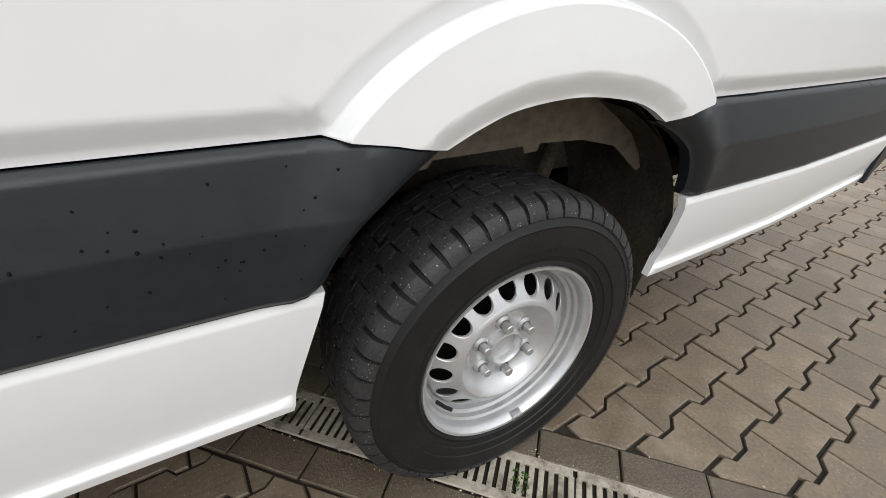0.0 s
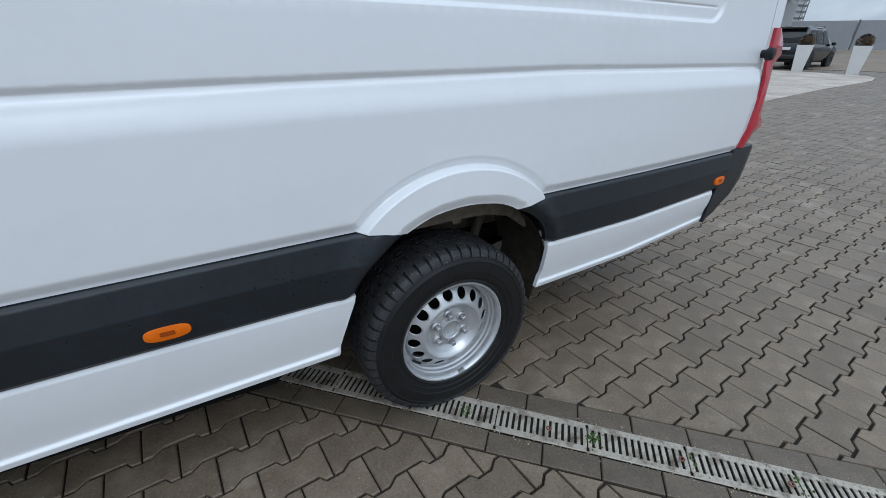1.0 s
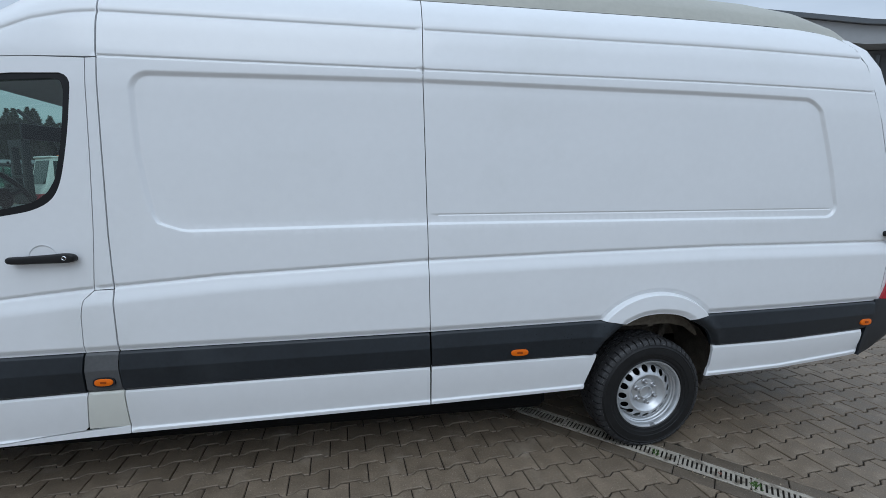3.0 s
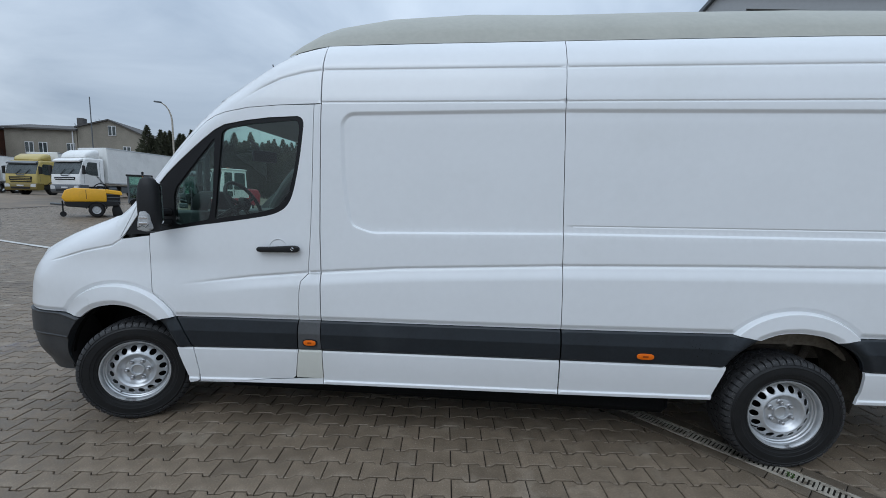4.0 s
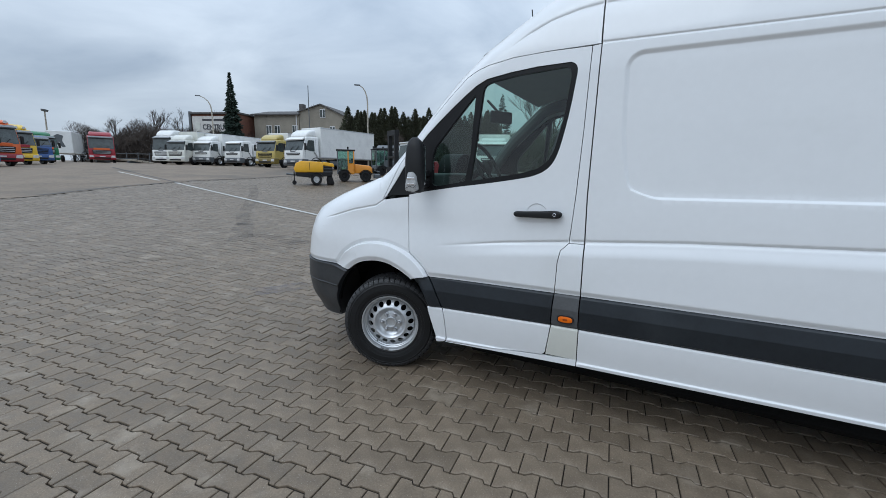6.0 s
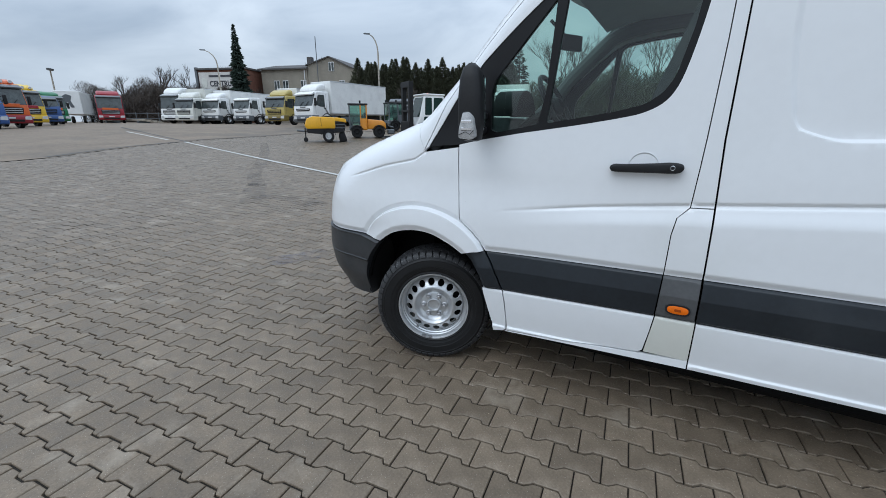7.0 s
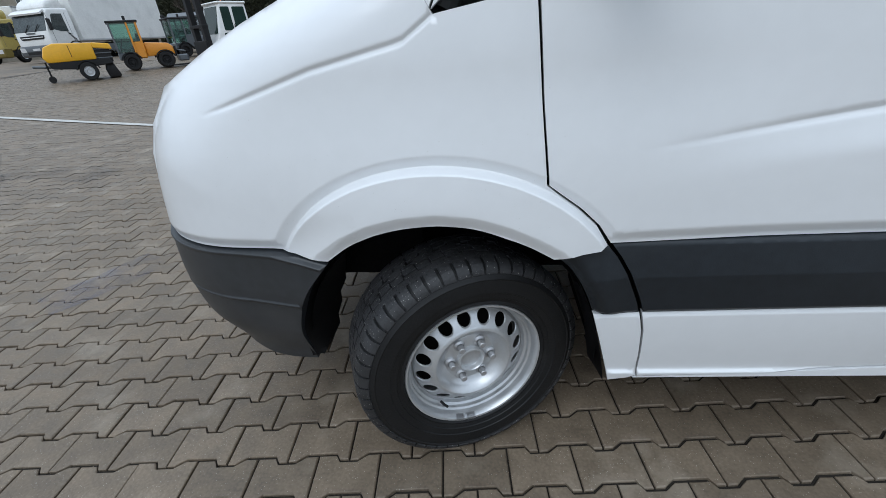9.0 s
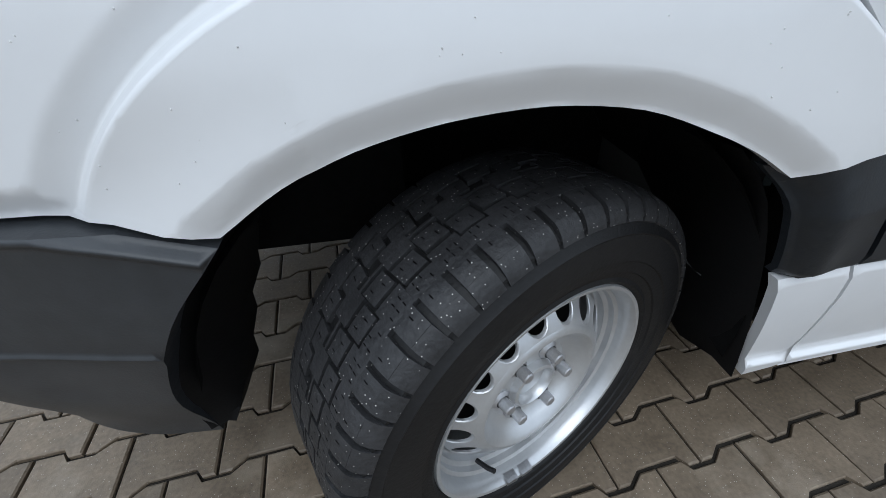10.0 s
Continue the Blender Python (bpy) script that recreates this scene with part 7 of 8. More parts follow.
# lamp posts
def street_lamp(x, y, h, heading, arm=1.6):
    t = thing("street_lamp", "grey steel street lamp with a curved arm", "street lamp", at(x, y, heading), "street lamps of the yard")
    bm = bmesh.new()
    pts = [(0, 0, 0), (0, 0, h * 0.8)] + [(arm * (1 - math.cos(radians(a))) * 0.9, 0, h * 0.8 + h * 0.19 * math.sin(radians(a))) for a in (20, 40, 60, 80)]
    tube(bm, pts, 0.085, 10, 0.04)
    part("post", bm, GALV, t)
    bm = bmesh.new(); box(bm, (arm * 0.7, -0.11, h * 0.985), (arm * 0.7 + 0.6, 0.11, h * 0.985 + 0.12), 0.04); part("lamp_head", bm, T_GREY, t)


street_lamp(-30.0, 32.7, 8.4, 225, 1.0)
street_lamp(-53.0, 31.2, 8.4, 222)
t = thing("flood_mast", "tall thin mast with a flat round floodlight head", "mast", at(-72, 21.6, 0))
bm = bmesh.new(); tube(bm, [(0, 0, 0), (0.4, 0, 6.2)], 0.12, 8, 0.08); part("post", bm, GALV, t)
bm = bmesh.new(); revolve(bm, [(0, -0.13), (0.32, -0.1), (0.38, 0.1), (0, 0.2)], 16, m=pose(0.4, 0, 6.3, 80)); part("lamp_head", bm, T_GREY, t)

# house, brick hall with a painted sign
RENDER = material("weathered_render", (0.27, 0.245, 0.20), 0.9, vary=0.14, scale=0.9, bump=0.2, bump_scale=8, stain=(0.19, 0.17, 0.14), stain_scale=0.3, stain_at=(0.5, 0.75))
BRICK = material("red_brown_brick", (0.17, 0.075, 0.05), 0.9, vary=0.2, scale=2.5, bump=0.3, bump_scale=9)
ROOFING = material("dark_roof_sheet", (0.085, 0.08, 0.078), 0.8, vary=0.15, scale=1.5)
SIGN = material("white_sign_board", (0.62, 0.60, 0.57), 0.7, vary=0.08, scale=0.5, stain=(0.5, 0.46, 0.42), stain_scale=0.3, stain_at=(0.5, 0.8))
INK = material("sign_ink", (0.05, 0.05, 0.06), 0.7, vary=0.1)
FRAME = material("white_window_frame", (0.7, 0.7, 0.7), 0.5, vary=0.05)


def house_window(parent, m, w, h):
    bm = bmesh.new(); box(bm, (-w / 2, -0.05, -h / 2), (w / 2, 0.03, h / 2), 0.02, m); f = part("window", bm, FRAME, parent)
    for s in (-1, 1):
        bm = bmesh.new(); box(bm, (s * w / 4 - w / 4 + 0.06, -0.07, -h / 2 + 0.08), (s * w / 4 + w / 4 - 0.06, 0.0, h / 2 - 0.08), 0, m); part("pane", bm, T_GLASS, f)


# house: local x along its eaves wall towards the gable corner, local y into it
h = thing("house", "grey rendered house with a low-pitched roof and chimney", "house", at(-62.3, 44.6, 17))
# eaves wall along x, the gable on the right end
L_, D_ = 7.9, 9.5
bm = bmesh.new(); prism(bm, [(0, -2), (0, 8.0), (D_ * 0.5, 8.9), (D_, 8.0), (D_, -2)], 0, 0, L_); part("wall", bm, RENDER, h)
for s in (0, 1):
    bm = bmesh.new()
    a, b = ((-0.4, 7.9), (D_ * 0.5, 8.98)) if s == 0 else ((D_ + 0.4, 7.9), (D_ * 0.5, 8.98))
    prism(bm, [a, b, (b[0], b[1] + 0.2), (a[0], a[1] + 0.2)], 0, -0.4, L_ + 0.15); part("roof", bm, ROOFING, h)
bm = bmesh.new(); box(bm, (L_ - 0.9, 1.8, 8.2), (L_ - 0.1, 2.6, 9.9), 0.05); part("chimney", bm, ROOFING, h)
for x in (2.6, 4.1, 7.2):
    house_window(h, pose(x, -0.02, 5.6), 0.95, 1.5)
for y, z in ((3.5, 7.6), (2.6, 4.6), (6.3, 4.6)):
    house_window(h, pose(L_ + 0.02, y, z, 0, 0, 90), 0.9, 1.3)
bm = bmesh.new(); tube(bm, [(L_ - 0.4, -0.08, -1), (L_ - 0.4, -0.08, 7.9)], 0.07, 6); part("downpipe", bm, FRAME, h)
h2 = thing("house_wing", "lower grey rendered house wing with a gable", "house", at(-54.7, 47.0, 17))
bm = bmesh.new(); prism(bm, [(0, -2), (0, 8.5), (3.7, 9.5), (7.8, 7.7), (7.8, -2)], 1, 0, 8.0); part("wall", bm, RENDER, h2)
bm = bmesh.new(); prism(bm, [(-0.2, 8.4), (3.7, 9.52), (8.1, 7.55), (8.1, 7.7), (3.7, 9.68), (-0.2, 8.56)], 1, -0.25, 8.2); part("roof", bm, ROOFING, h2)
house_window(h2, pose(4.0, -0.02, 8.2), 0.9, 1.3)
house_window(h2, pose(5.6, -0.02, 5.6), 0.9, 1.3)
t = thing("aerial_mast", "thin roof mast beside a house", "mast", at(-52.2, 46.6, 0))
bm = bmesh.new(); tube(bm, [(0, 0, 0), (0, 0, 12.2)], 0.06, 6); part("pole", bm, T_GREY, t)

hall = thing("brick_hall", "red brick hall with a pale sign board on its front", "hall", at(-70.4, 39.3, 19.5))
bm = bmesh.new(); box(bm, (0, 0, -2), (8.4, 6.5, 7.8)); part("wall", bm, BRICK, hall)
bm = bmesh.new(); box(bm, (-0.2, -0.3, 7.75), (8.6, 6.7, 8.05), 0.05); part("roof", bm, ROOFING, hall)
bm = bmesh.new(); box(bm, (0.2, -0.15, 2.0), (8.1, -0.02, 7.45), 0.03); part("sign_board", bm, SIGN, hall)
bm = bmesh.new(); box(bm, (-0.35, -0.25, 2.0), (0.05, 0.3, 8.2), 0.05); part("board_post", bm, T_GREY, hall)


def lettering(text, size, m, parent, mat):
    cu = bpy.data.curves.new("lettering", "FONT")
    cu.body, cu.size, cu.extrude, cu.offset = text, size, 0.01, 0.025
    tmp = bpy.data.objects.new("tmp_text", cu)
    scene.collection.objects.link(tmp)
    me = bpy.data.meshes.new_from_object(tmp.evaluated_get(bpy.context.evaluated_depsgraph_get()))
    bpy.data.objects.remove(tmp)
    bpy.data.curves.remove(cu)
    me.transform(m)
    me.materials.clear()
    me.materials.append(mat)
    return link("lettering", me, parent)


lettering("CENTRUM", 1.12, pose(2.0, -0.18, 5.42, 90) @ Matrix.Diagonal((0.86, 1, 1, 1)), hall, INK)
for i, (a, b, z) in enumerate(((2.0, 3.7, 6.75), (4.0, 6.2, 6.75), (4.3, 7.2, 4.5))):
    bm = bmesh.new(); box(bm, (a, -0.19, z), (b, -0.15, z + (0.28 if i < 2 else 0.55))); part("sign_bar", bm, INK, hall)
bm = bmesh.new(); prism(bm, [(0.6, 5.9), (0.9, 6.7), (1.6, 6.4), (1.5, 5.2), (0.8, 5.0)], 1, -0.19, -0.15); part("sign_emblem", bm, T_CREAM, hall)

# ---- trees ----
BARK = material("grey_bark", (0.085, 0.072, 0.06), 0.95, vary=0.25, scale=4, bump=0.3, bump_scale=20)
TWIG = material("brown_twigs", (0.075, 0.060, 0.050), 0.95, vary=0.3, scale=1.0)
NEEDLE = material("dark_green_needles", (0.018, 0.032, 0.022), 0.9, vary=0.45, scale=0.8)
HEDGE_NEEDLE = material("olive_green_foliage", (0.056, 0.060, 0.034), 0.9, vary=0.5, scale=0.5)


def spire(x, y, h, r, mat, seed, label, name="conifer", sprays=900, droop=0.25, group="", even=False):
    """A conifer: tapered trunk, limbs in whorls and many small sprays with gaps."""
    rnd = random.Random(seed)
    t = thing(name, label, "tree", at(x, y, rnd.uniform(0, 360)), group)
    bm = bmesh.new(); tube(bm, [(0, 0, 0), (0, 0, h * 0.5), (0.05, 0, h * 0.98)], 0.02 * h, 7, 0.02); part("trunk", bm, BARK, t)
    vs, fs = [], []
    for i in range(sprays):
        u = rnd.random() ** 0.75
        z = h * (0.06 + 0.94 * (1 - u)) if not even else h * rnd.uniform(0.03, 1.0)
        top = 1 - z / h
        rr = r * (top ** 0.95 if not even else min(1.0, 1.5 * top) ** 0.9) * (0.82 + 0.28 * math.sin(z * 5.2 / max(0.6, h * 0.07)) * (0 if even else 1))
        a = rnd.uniform(0, 2 * math.pi)
        k = rnd.uniform(0.35, 1.05)
        c = Vector((rr * k * math.cos(a), rr * k * math.sin(a), z - droop * rr * k))
        out = Vector((math.cos(a), math.sin(a), rnd.uniform(-0.5, 0.2) if not even else rnd.uniform(0.3, 1.3))).normalized()
        side_ = out.cross(Vector((rnd.uniform(-1, 1), rnd.uniform(-1, 1), 1))).normalized()
        s = rnd.uniform(0.045, 0.10) * (h ** 0.6) * (0.4 + 0.6 * min(1.0, 2.2 * top))
        n = len(vs)
        vs += [c - side_ * s * 0.55, c + side_ * s * 0.55, c + out * s * 1.6 + side_ * s * 0.15, c + out * s * 0.7 + Vector((0, 0, s * 0.35))]
        fs += [(n, n + 1, n + 2), (n, n + 3, n + 2), (n + 1, n + 2, n + 3)]
    me = bpy.data.meshes.new("crown")
    me.from_pydata(vs, [], fs)
    me.materials.append(mat)
    link("crown", me, t)
    return t


spire(-59.85, 38.9, 13.2, 1.65, NEEDLE, 1, "tall dark green spruce with a narrow ragged crown", "spruce", 3400)
rnd = random.Random(11)
for i in range(46):
    u = i / 45
    spire(-36.6 + 15.4 * u + rnd.uniform(-0.25, 0.25), 37.4 + 8.4 * u + rnd.uniform(-0.4, 0.4), 6.5 + rnd.uniform(-0.6, 0.8), 1.75 + rnd.uniform(-0.1, 0.3), HEDGE_NEEDLE, 20 + i,
          "tall narrow olive green cypress in a row", "cypress", 1900, 0.05, "row of cypresses", True)
spire(-20.9, 47.5, 9.3, 2.2, NEEDLE, 77, "dark green spruce behind the cypress row", "spruce", 1000)


def bare_tree(x, y, h, seed, label, spread=0.5, levels=5, group="", stout=0.018):
    """A leafless tree: limbs that fork down to twigs."""
    rnd = random.Random(seed)
    t = thing("bare_tree", label, "tree", at(x, y, 0), group)
    limbs, twigs = bmesh.new(), bmesh.new()

    def grow(p, d, length, r, level):
        q = p + d * length
        bend = p + d * length * 0.5 + Vector((rnd.uniform(-1, 1), rnd.uniform(-1, 1), 0)) * length * 0.06
        tube(limbs if level < 2 else twigs, [p, bend, q], r, 6 if level < 2 else 3, r * 0.6)
        if level >= levels:
            return
        for k in range(3 if level else 4):
            nd = (d + Vector((rnd.uniform(-1, 1), rnd.uniform(-1, 1), rnd.uniform(-0.2, 0.7))) * spread).normalized()
            grow(p + d * length * rnd.uniform(0.55, 1.0), nd, length * rnd.uniform(0.55, 0.78), r * 0.58, level + 1)

    grow(Vector((0, 0, -0.2)), Vector((0, 0, 1)), h * 0.32, h * stout, 0)
    part("trunk", limbs, BARK, t)
    part("crown", twigs, TWIG, t)


for i, (x, y, hh) in enumerate(((-80, 33, 9.0), (-76, 36, 10.5), (-71.5, 39, 10.0), (-68.5, 43, 9.0), (-60, 47, 10.0), (-61.5, 56.0, 14.5), (-50, 58, 11.0), (-70.5, 44.5, 13.0))):
    bare_tree(x, y, hh, 40 + i, "leafless grey-brown tree beyond the yard", 0.55, 5, "bare trees beyond the yard")
bare_tree(-27.5, 34.5, 5.5, 61, "small leafless tree before the cypresses", 0.6, 5)
bare_tree(-14.0, 22.5, 4.2, 62, "small leafless tree beside the forklift", 0.6, 5)
bare_tree(-15, 50, 12, 63, "tall leafless tree behind the cypresses", 0.5, 5)


def thicket(name, a, b, h, deep, n, mat, label, seed, stout=1.0):
    """A tangle of thin stems and twigs between two places."""
    rnd = random.Random(seed)
    vs, fs = [], []
    for i in range(n):
        u = rnd.random()
        x, y = a[0] + (b[0] - a[0]) * u + rnd.uniform(-deep, deep), a[1] + (b[1] - a[1]) * u + rnd.uniform(-deep, deep)
        hh = h * (0.65 + 0.35 * noise.noise((x * 0.25, y * 0.25, 0))) * rnd.uniform(0.0, 1.0)
        z = ground_z(x, y) + hh
        lean = Vector((rnd.uniform(-1, 1), rnd.uniform(-1, 1), rnd.uniform(0.4, 1.6))).normalized() * rnd.uniform(0.5, 1.3)
        w = Vector((rnd.uniform(-1, 1), rnd.uniform(-1, 1), rnd.uniform(-0.3, 0.3))).normalized() * rnd.uniform(0.008, 0.03) * stout
        p = Vector((x, y, z)) - lean * 0.6
        k = len(vs)
        vs += [p - w, p + w, p + lean + w * 0.2]
        fs += [(k, k + 1, k + 2)]
    me = bpy.data.meshes.new(name)
    me.from_pydata(vs, [], fs)
    me.materials.append(mat)
    return tagged(link(name, me), label, "bushes", kind="stuff")


thicket("bushes", (-78.5, 28.5), (-64, 43), 7.6, 2.2, 80000, TWIG, "brown leafless thicket behind the lorries", 5)
thicket("bushes", (-58, 52), (-40, 62), 6.0, 2.0, 5000, TWIG, "brown leafless thicket behind the houses", 6)
thicket("woods", (-19, 48), (26, 47), 7.0, 2.0, 60000, HEDGE_NEEDLE, "dark overgrown hedge behind the van", 8, 3.0)
for i in range(12):
    bare_tree(-17 + 3.4 * i + rnd.uniform(-0.8, 0.8), 52 + rnd.uniform(-1.5, 1.5), 12.5 + rnd.uniform(-2, 2), 90 + i, "leafless grey-brown tree behind the hedge", 0.6, 6, "bare trees behind the hedge", 0.009)
fence = thing("low_fence", "low grey fence before the thicket", "fence", at(-70.5, 29.5, 35))
for i in range(9):
    bm = bmesh.new(); box(bm, (-6 + 1.5 * i, -0.04, 0), (-5.92 + 1.5 * i, 0.04, 1.4)); part("post", bm, T_GREY, fence)
for z in (0.5, 1.2):
    bm = bmesh.new(); box(bm, (-6, -0.02, z), (6.1, 0.02, z + 0.08)); part("rail", bm, T_GREY, fence)

# ---- the other side of the yard: car, planters, fence, showroom ----
PLANTER = material("white_planter", (0.62, 0.62, 0.60), 0.5, vary=0.05, scale=3)
SOFFIT_DARK = material("black_underside", (0.012, 0.012, 0.013), 0.8, vary=0.1, scale=4)
TAIL_RED = material("dark_red_lamp", (0.16, 0.008, 0.008), 0.25, vary=0.1, scale=20)
TOPIARY = material("dry_brown_topiary", (0.075, 0.05, 0.03), 0.95, vary=0.4, scale=6)


def car(x, y, heading, mat, name, label, category, long=4.65, h=1.7, van_like=False):
    """A car lofted over stations: x, sill, top, half width at the belt and at the top."""
    t = thing(name, label, category, at(x, y, heading))
    f, r = long * 0.5, -long * 0.5
    low, belt = 0.36, h * 0.56
    lean = 0.10 if van_like else 0.24
    stations = [(r, 0.52, 0.86, 0.80, 0.76), (r + 0.03, 0.42, belt - 0.02, 0.87, 0.82), (r + 0.07, 0.38, belt + 0.06, 0.89, 0.80), (r + 0.07 + lean, 0.36, h - 0.12, 0.91, 0.66), (r + 0.16 + lean, low, h - 0.05, 0.92, 0.64), (r + 0.55 + lean, low, h, 0.93, 0.62),
                (0.1, low, h + 0.01, 0.93, 0.63), (f - 2.0, low, h - 0.05, 0.93, 0.62), (f - 1.72, low, h - 0.15, 0.93, 0.64), (f - 1.15, low, belt + 0.10, 0.92, 0.78), (f - 0.95, low, belt + 0.03, 0.92, 0.80), (f - 0.25, 0.38, belt - 0.10, 0.88, 0.76), (f - 0.06, 0.42, belt - 0.26, 0.82, 0.70), (f, 0.50, 0.66, 0.74, 0.66)]

    def ring(x0, lo, top, w, wt):
        b = min(belt, top - 0.04)
        half = [(w * 0.90, lo), (w * 0.98, lo + (b - lo) * 0.25), (w, lo + (b - lo) * 0.6), (w * 0.985, b), (wt + (w - wt) * 0.30, b + (top - b) * 0.72), (wt, top - 0.04 * min(1, (top - b) * 3)), (wt * 0.85, top), (0.0, top + 0.015)]
        return [(x0, y_, z_) for y_, z_ in half] + [(x0, -y_, z_) for y_, z_ in half[-2::-1]]

    bm = bmesh.new()
    vs = sheet(bm, [ring(*q) for q in stations])
    bm.faces.new(vs[0]); bm.faces.new(vs[-1][::-1])
    part("body", bm, mat, t, smooth=50)
    bm = bmesh.new(); box(bm, (r + 0.1, -0.80, 0.28), (f - 0.15, 0.80, 0.42), 0.03); part("underside", bm, SOFFIT_DARK, t)

    def side(z):   # half width of the glasshouse
        return 0.920 - 0.272 * (z - belt) / (h - belt)

    for s in (1, -1):
        for a, b in ((f - 1.62, f - 2.45), (f - 2.52, r + 1.15), (r + 1.05, r + 0.42)):
            bm = bmesh.new()
            rows = []
            for k in range(4):
                z = belt + 0.05 + (h - 0.20 - belt) * k / 3
                slant = 0.10 * k if a == f - 1.62 else 0.0
                rear = 0.05 * k if b == r + 0.42 else 0.0
                rows.append([(a - slant * 1.3, s * (side(z) + 0.012), z), (b + rear, s * (side(z) + 0.012), z)])
            sheet(bm, rows)
            bmesh.ops.solidify(bm, geom=bm.faces[:], thickness=0.02)
            part("side_window", bm, CAR_GLASS, t)
        for px in (f - 0.9, r + 0.9):
            bm = bmesh.new(); revolve(bm, [(0.0, -0.03), (0.40, -0.03), (0.40, 0.02), (0.0, 0.02)], 24, m=pose(px, s * 0.905, 0.40)); part("wheel_arch", bm, SOFFIT_DARK, t)
            road_wheel(t, px, s * 0.83, 0.35, 0.24, CHROME)
        bm = bmesh.new(); box(bm, (r - 0.005, s * 0.74 - 0.11, belt - 0.22), (r + 0.14, s * 0.74 + 0.12, belt + 0.03), 0.03); part("tail_lamp", bm, TAIL_RED, t)
        bm = bmesh.new(); box(bm, (f - 1.45, s * 1.0 - 0.09, belt + 0.02), (f - 1.3, s * 1.0 + 0.09, belt + 0.18), 0.04, segments=2); part("wing_mirror", bm, mat, t)
        bm = bmesh.new(); tube(bm, [(f - 2.1, s * 0.60, h + 0.0), (f - 2.2, s * 0.60, h + 0.05), (r + 0.9, s * 0.60, h + 0.05), (r + 0.8, s * 0.60, h + 0.0)], 0.02, 6); part("roof_rail", bm, T_GREY, t)
    bm = bmesh.new()
    sheet(bm, [[(r + 0.062 + lean * k, y_ * (0.74 - 0.10 * k), belt + 0.10 + (h - 0.30 - belt) * k) for y_ in (-1, -0.5, 0, 0.5, 1)] for k in (0.0, 0.5, 1.0)])
    bmesh.ops.solidify(bm, geom=bm.faces[:], thickness=-0.02)
    part("rear_window", bm, CAR_GLASS, t)
    bm = bmesh.new(); box(bm, (r + lean - 0.05, -0.60, h - 0.10), (r + lean + 0.3, 0.60, h - 0.02), 0.025, segments=2); part("roof_spoiler", bm, mat, t)
    bm = bmesh.new(); box(bm, (r - 0.02, -0.28, belt - 0.22), (r + 0.05, 0.28, belt - 0.10), 0.01); part("number_plate", bm, FRAME, t)
    bm = bmesh.new(); box(bm, (r - 0.05, -0.80, 0.40), (r + 0.10, 0.80, 0.62), 0.05, segments=2); part("bumper", bm, mat, t)
    return t


car(27.3, 10.72, 4, CAR_BLACK, "parked_car", "black off-road estate car parked behind white planters", "car", 4.4, 1.86)
car(31.7, 18.9, 100, CAR_GREY, "minivan", "grey brown minivan parked before the showroom", "van", 4.9, 1.95, True)
for x, y in ((24.3, 9.35), (24.1, 7.2)):
    t = thing("planter", "tall tapered white planter with a brown clipped ball", "planter", at(x, y, 20), "white planters")
    bm = bmesh.new()
    rows = [[(a * s, b * s, z) for a, b in ((-1, -1), (1, -1), (1, 1), (-1, 1), (-1, -1))] for z, s in ((0, 0.20), (1.1, 0.30), (1.12, 0.30), (1.12, 0.25), (1.0, 0.24))]
    sheet(bm, rows); part("pot", bm, PLANTER, t, smooth=20)
    rnd = random.Random(8)
    vs, fs = [], []
    for i in range(700):
        d = Vector((rnd.gauss(0, 1), rnd.gauss(0, 1), rnd.gauss(0, 1))).normalized()
        c = d * rnd.uniform(0.20, 0.29) + Vector((0, 0, 1.27))
        s = d.orthogonal() * 0.03
        k = len(vs); vs += [c - s, c + s, c + d.cross(s) * 1.5 + d * 0.03]; fs.append((k, k + 1, k + 2))
    me = bpy.data.meshes.new("clipped_ball"); me.from_pydata(vs, [], fs); me.materials.append(TOPIARY); link("clipped_ball", me, t)
FENCE = material("grey_fence_panel", (0.30, 0.31, 0.32), 0.6, vary=0.06, scale=0.8)
t = thing("panel_fence", "grey metal panel fence along the yard", "fence", at(46.5, 15.5, -66))
for i in range(10):
    bm = bmesh.new(); box(bm, (-22 + 4.4 * i, -0.03, 0.05), (-17.75 + 4.4 * i, 0.03, 2.15), 0.01); part("panel", bm, FENCE, t)
    bm = bmesh.new(); box(bm, (-17.72 + 4.4 * i, -0.06, 0), (-17.6 + 4.4 * i, 0.06, 2.2)); part("post", bm, T_GREY, t)
# far wooded ridge, distance haze put into its colour, with pale houses
RIDGE = material("haze_tinted_woods", (0.16, 0.175, 0.19), 1.0, vary=0.15, scale=0.05)
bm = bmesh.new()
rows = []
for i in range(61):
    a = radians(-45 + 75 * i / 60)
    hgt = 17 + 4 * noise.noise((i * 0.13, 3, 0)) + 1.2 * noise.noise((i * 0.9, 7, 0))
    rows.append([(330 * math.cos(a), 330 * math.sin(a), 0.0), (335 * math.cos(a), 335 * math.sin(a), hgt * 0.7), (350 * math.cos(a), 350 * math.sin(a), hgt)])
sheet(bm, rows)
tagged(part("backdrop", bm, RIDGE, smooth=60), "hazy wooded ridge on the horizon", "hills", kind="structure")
rnd = random.Random(4)
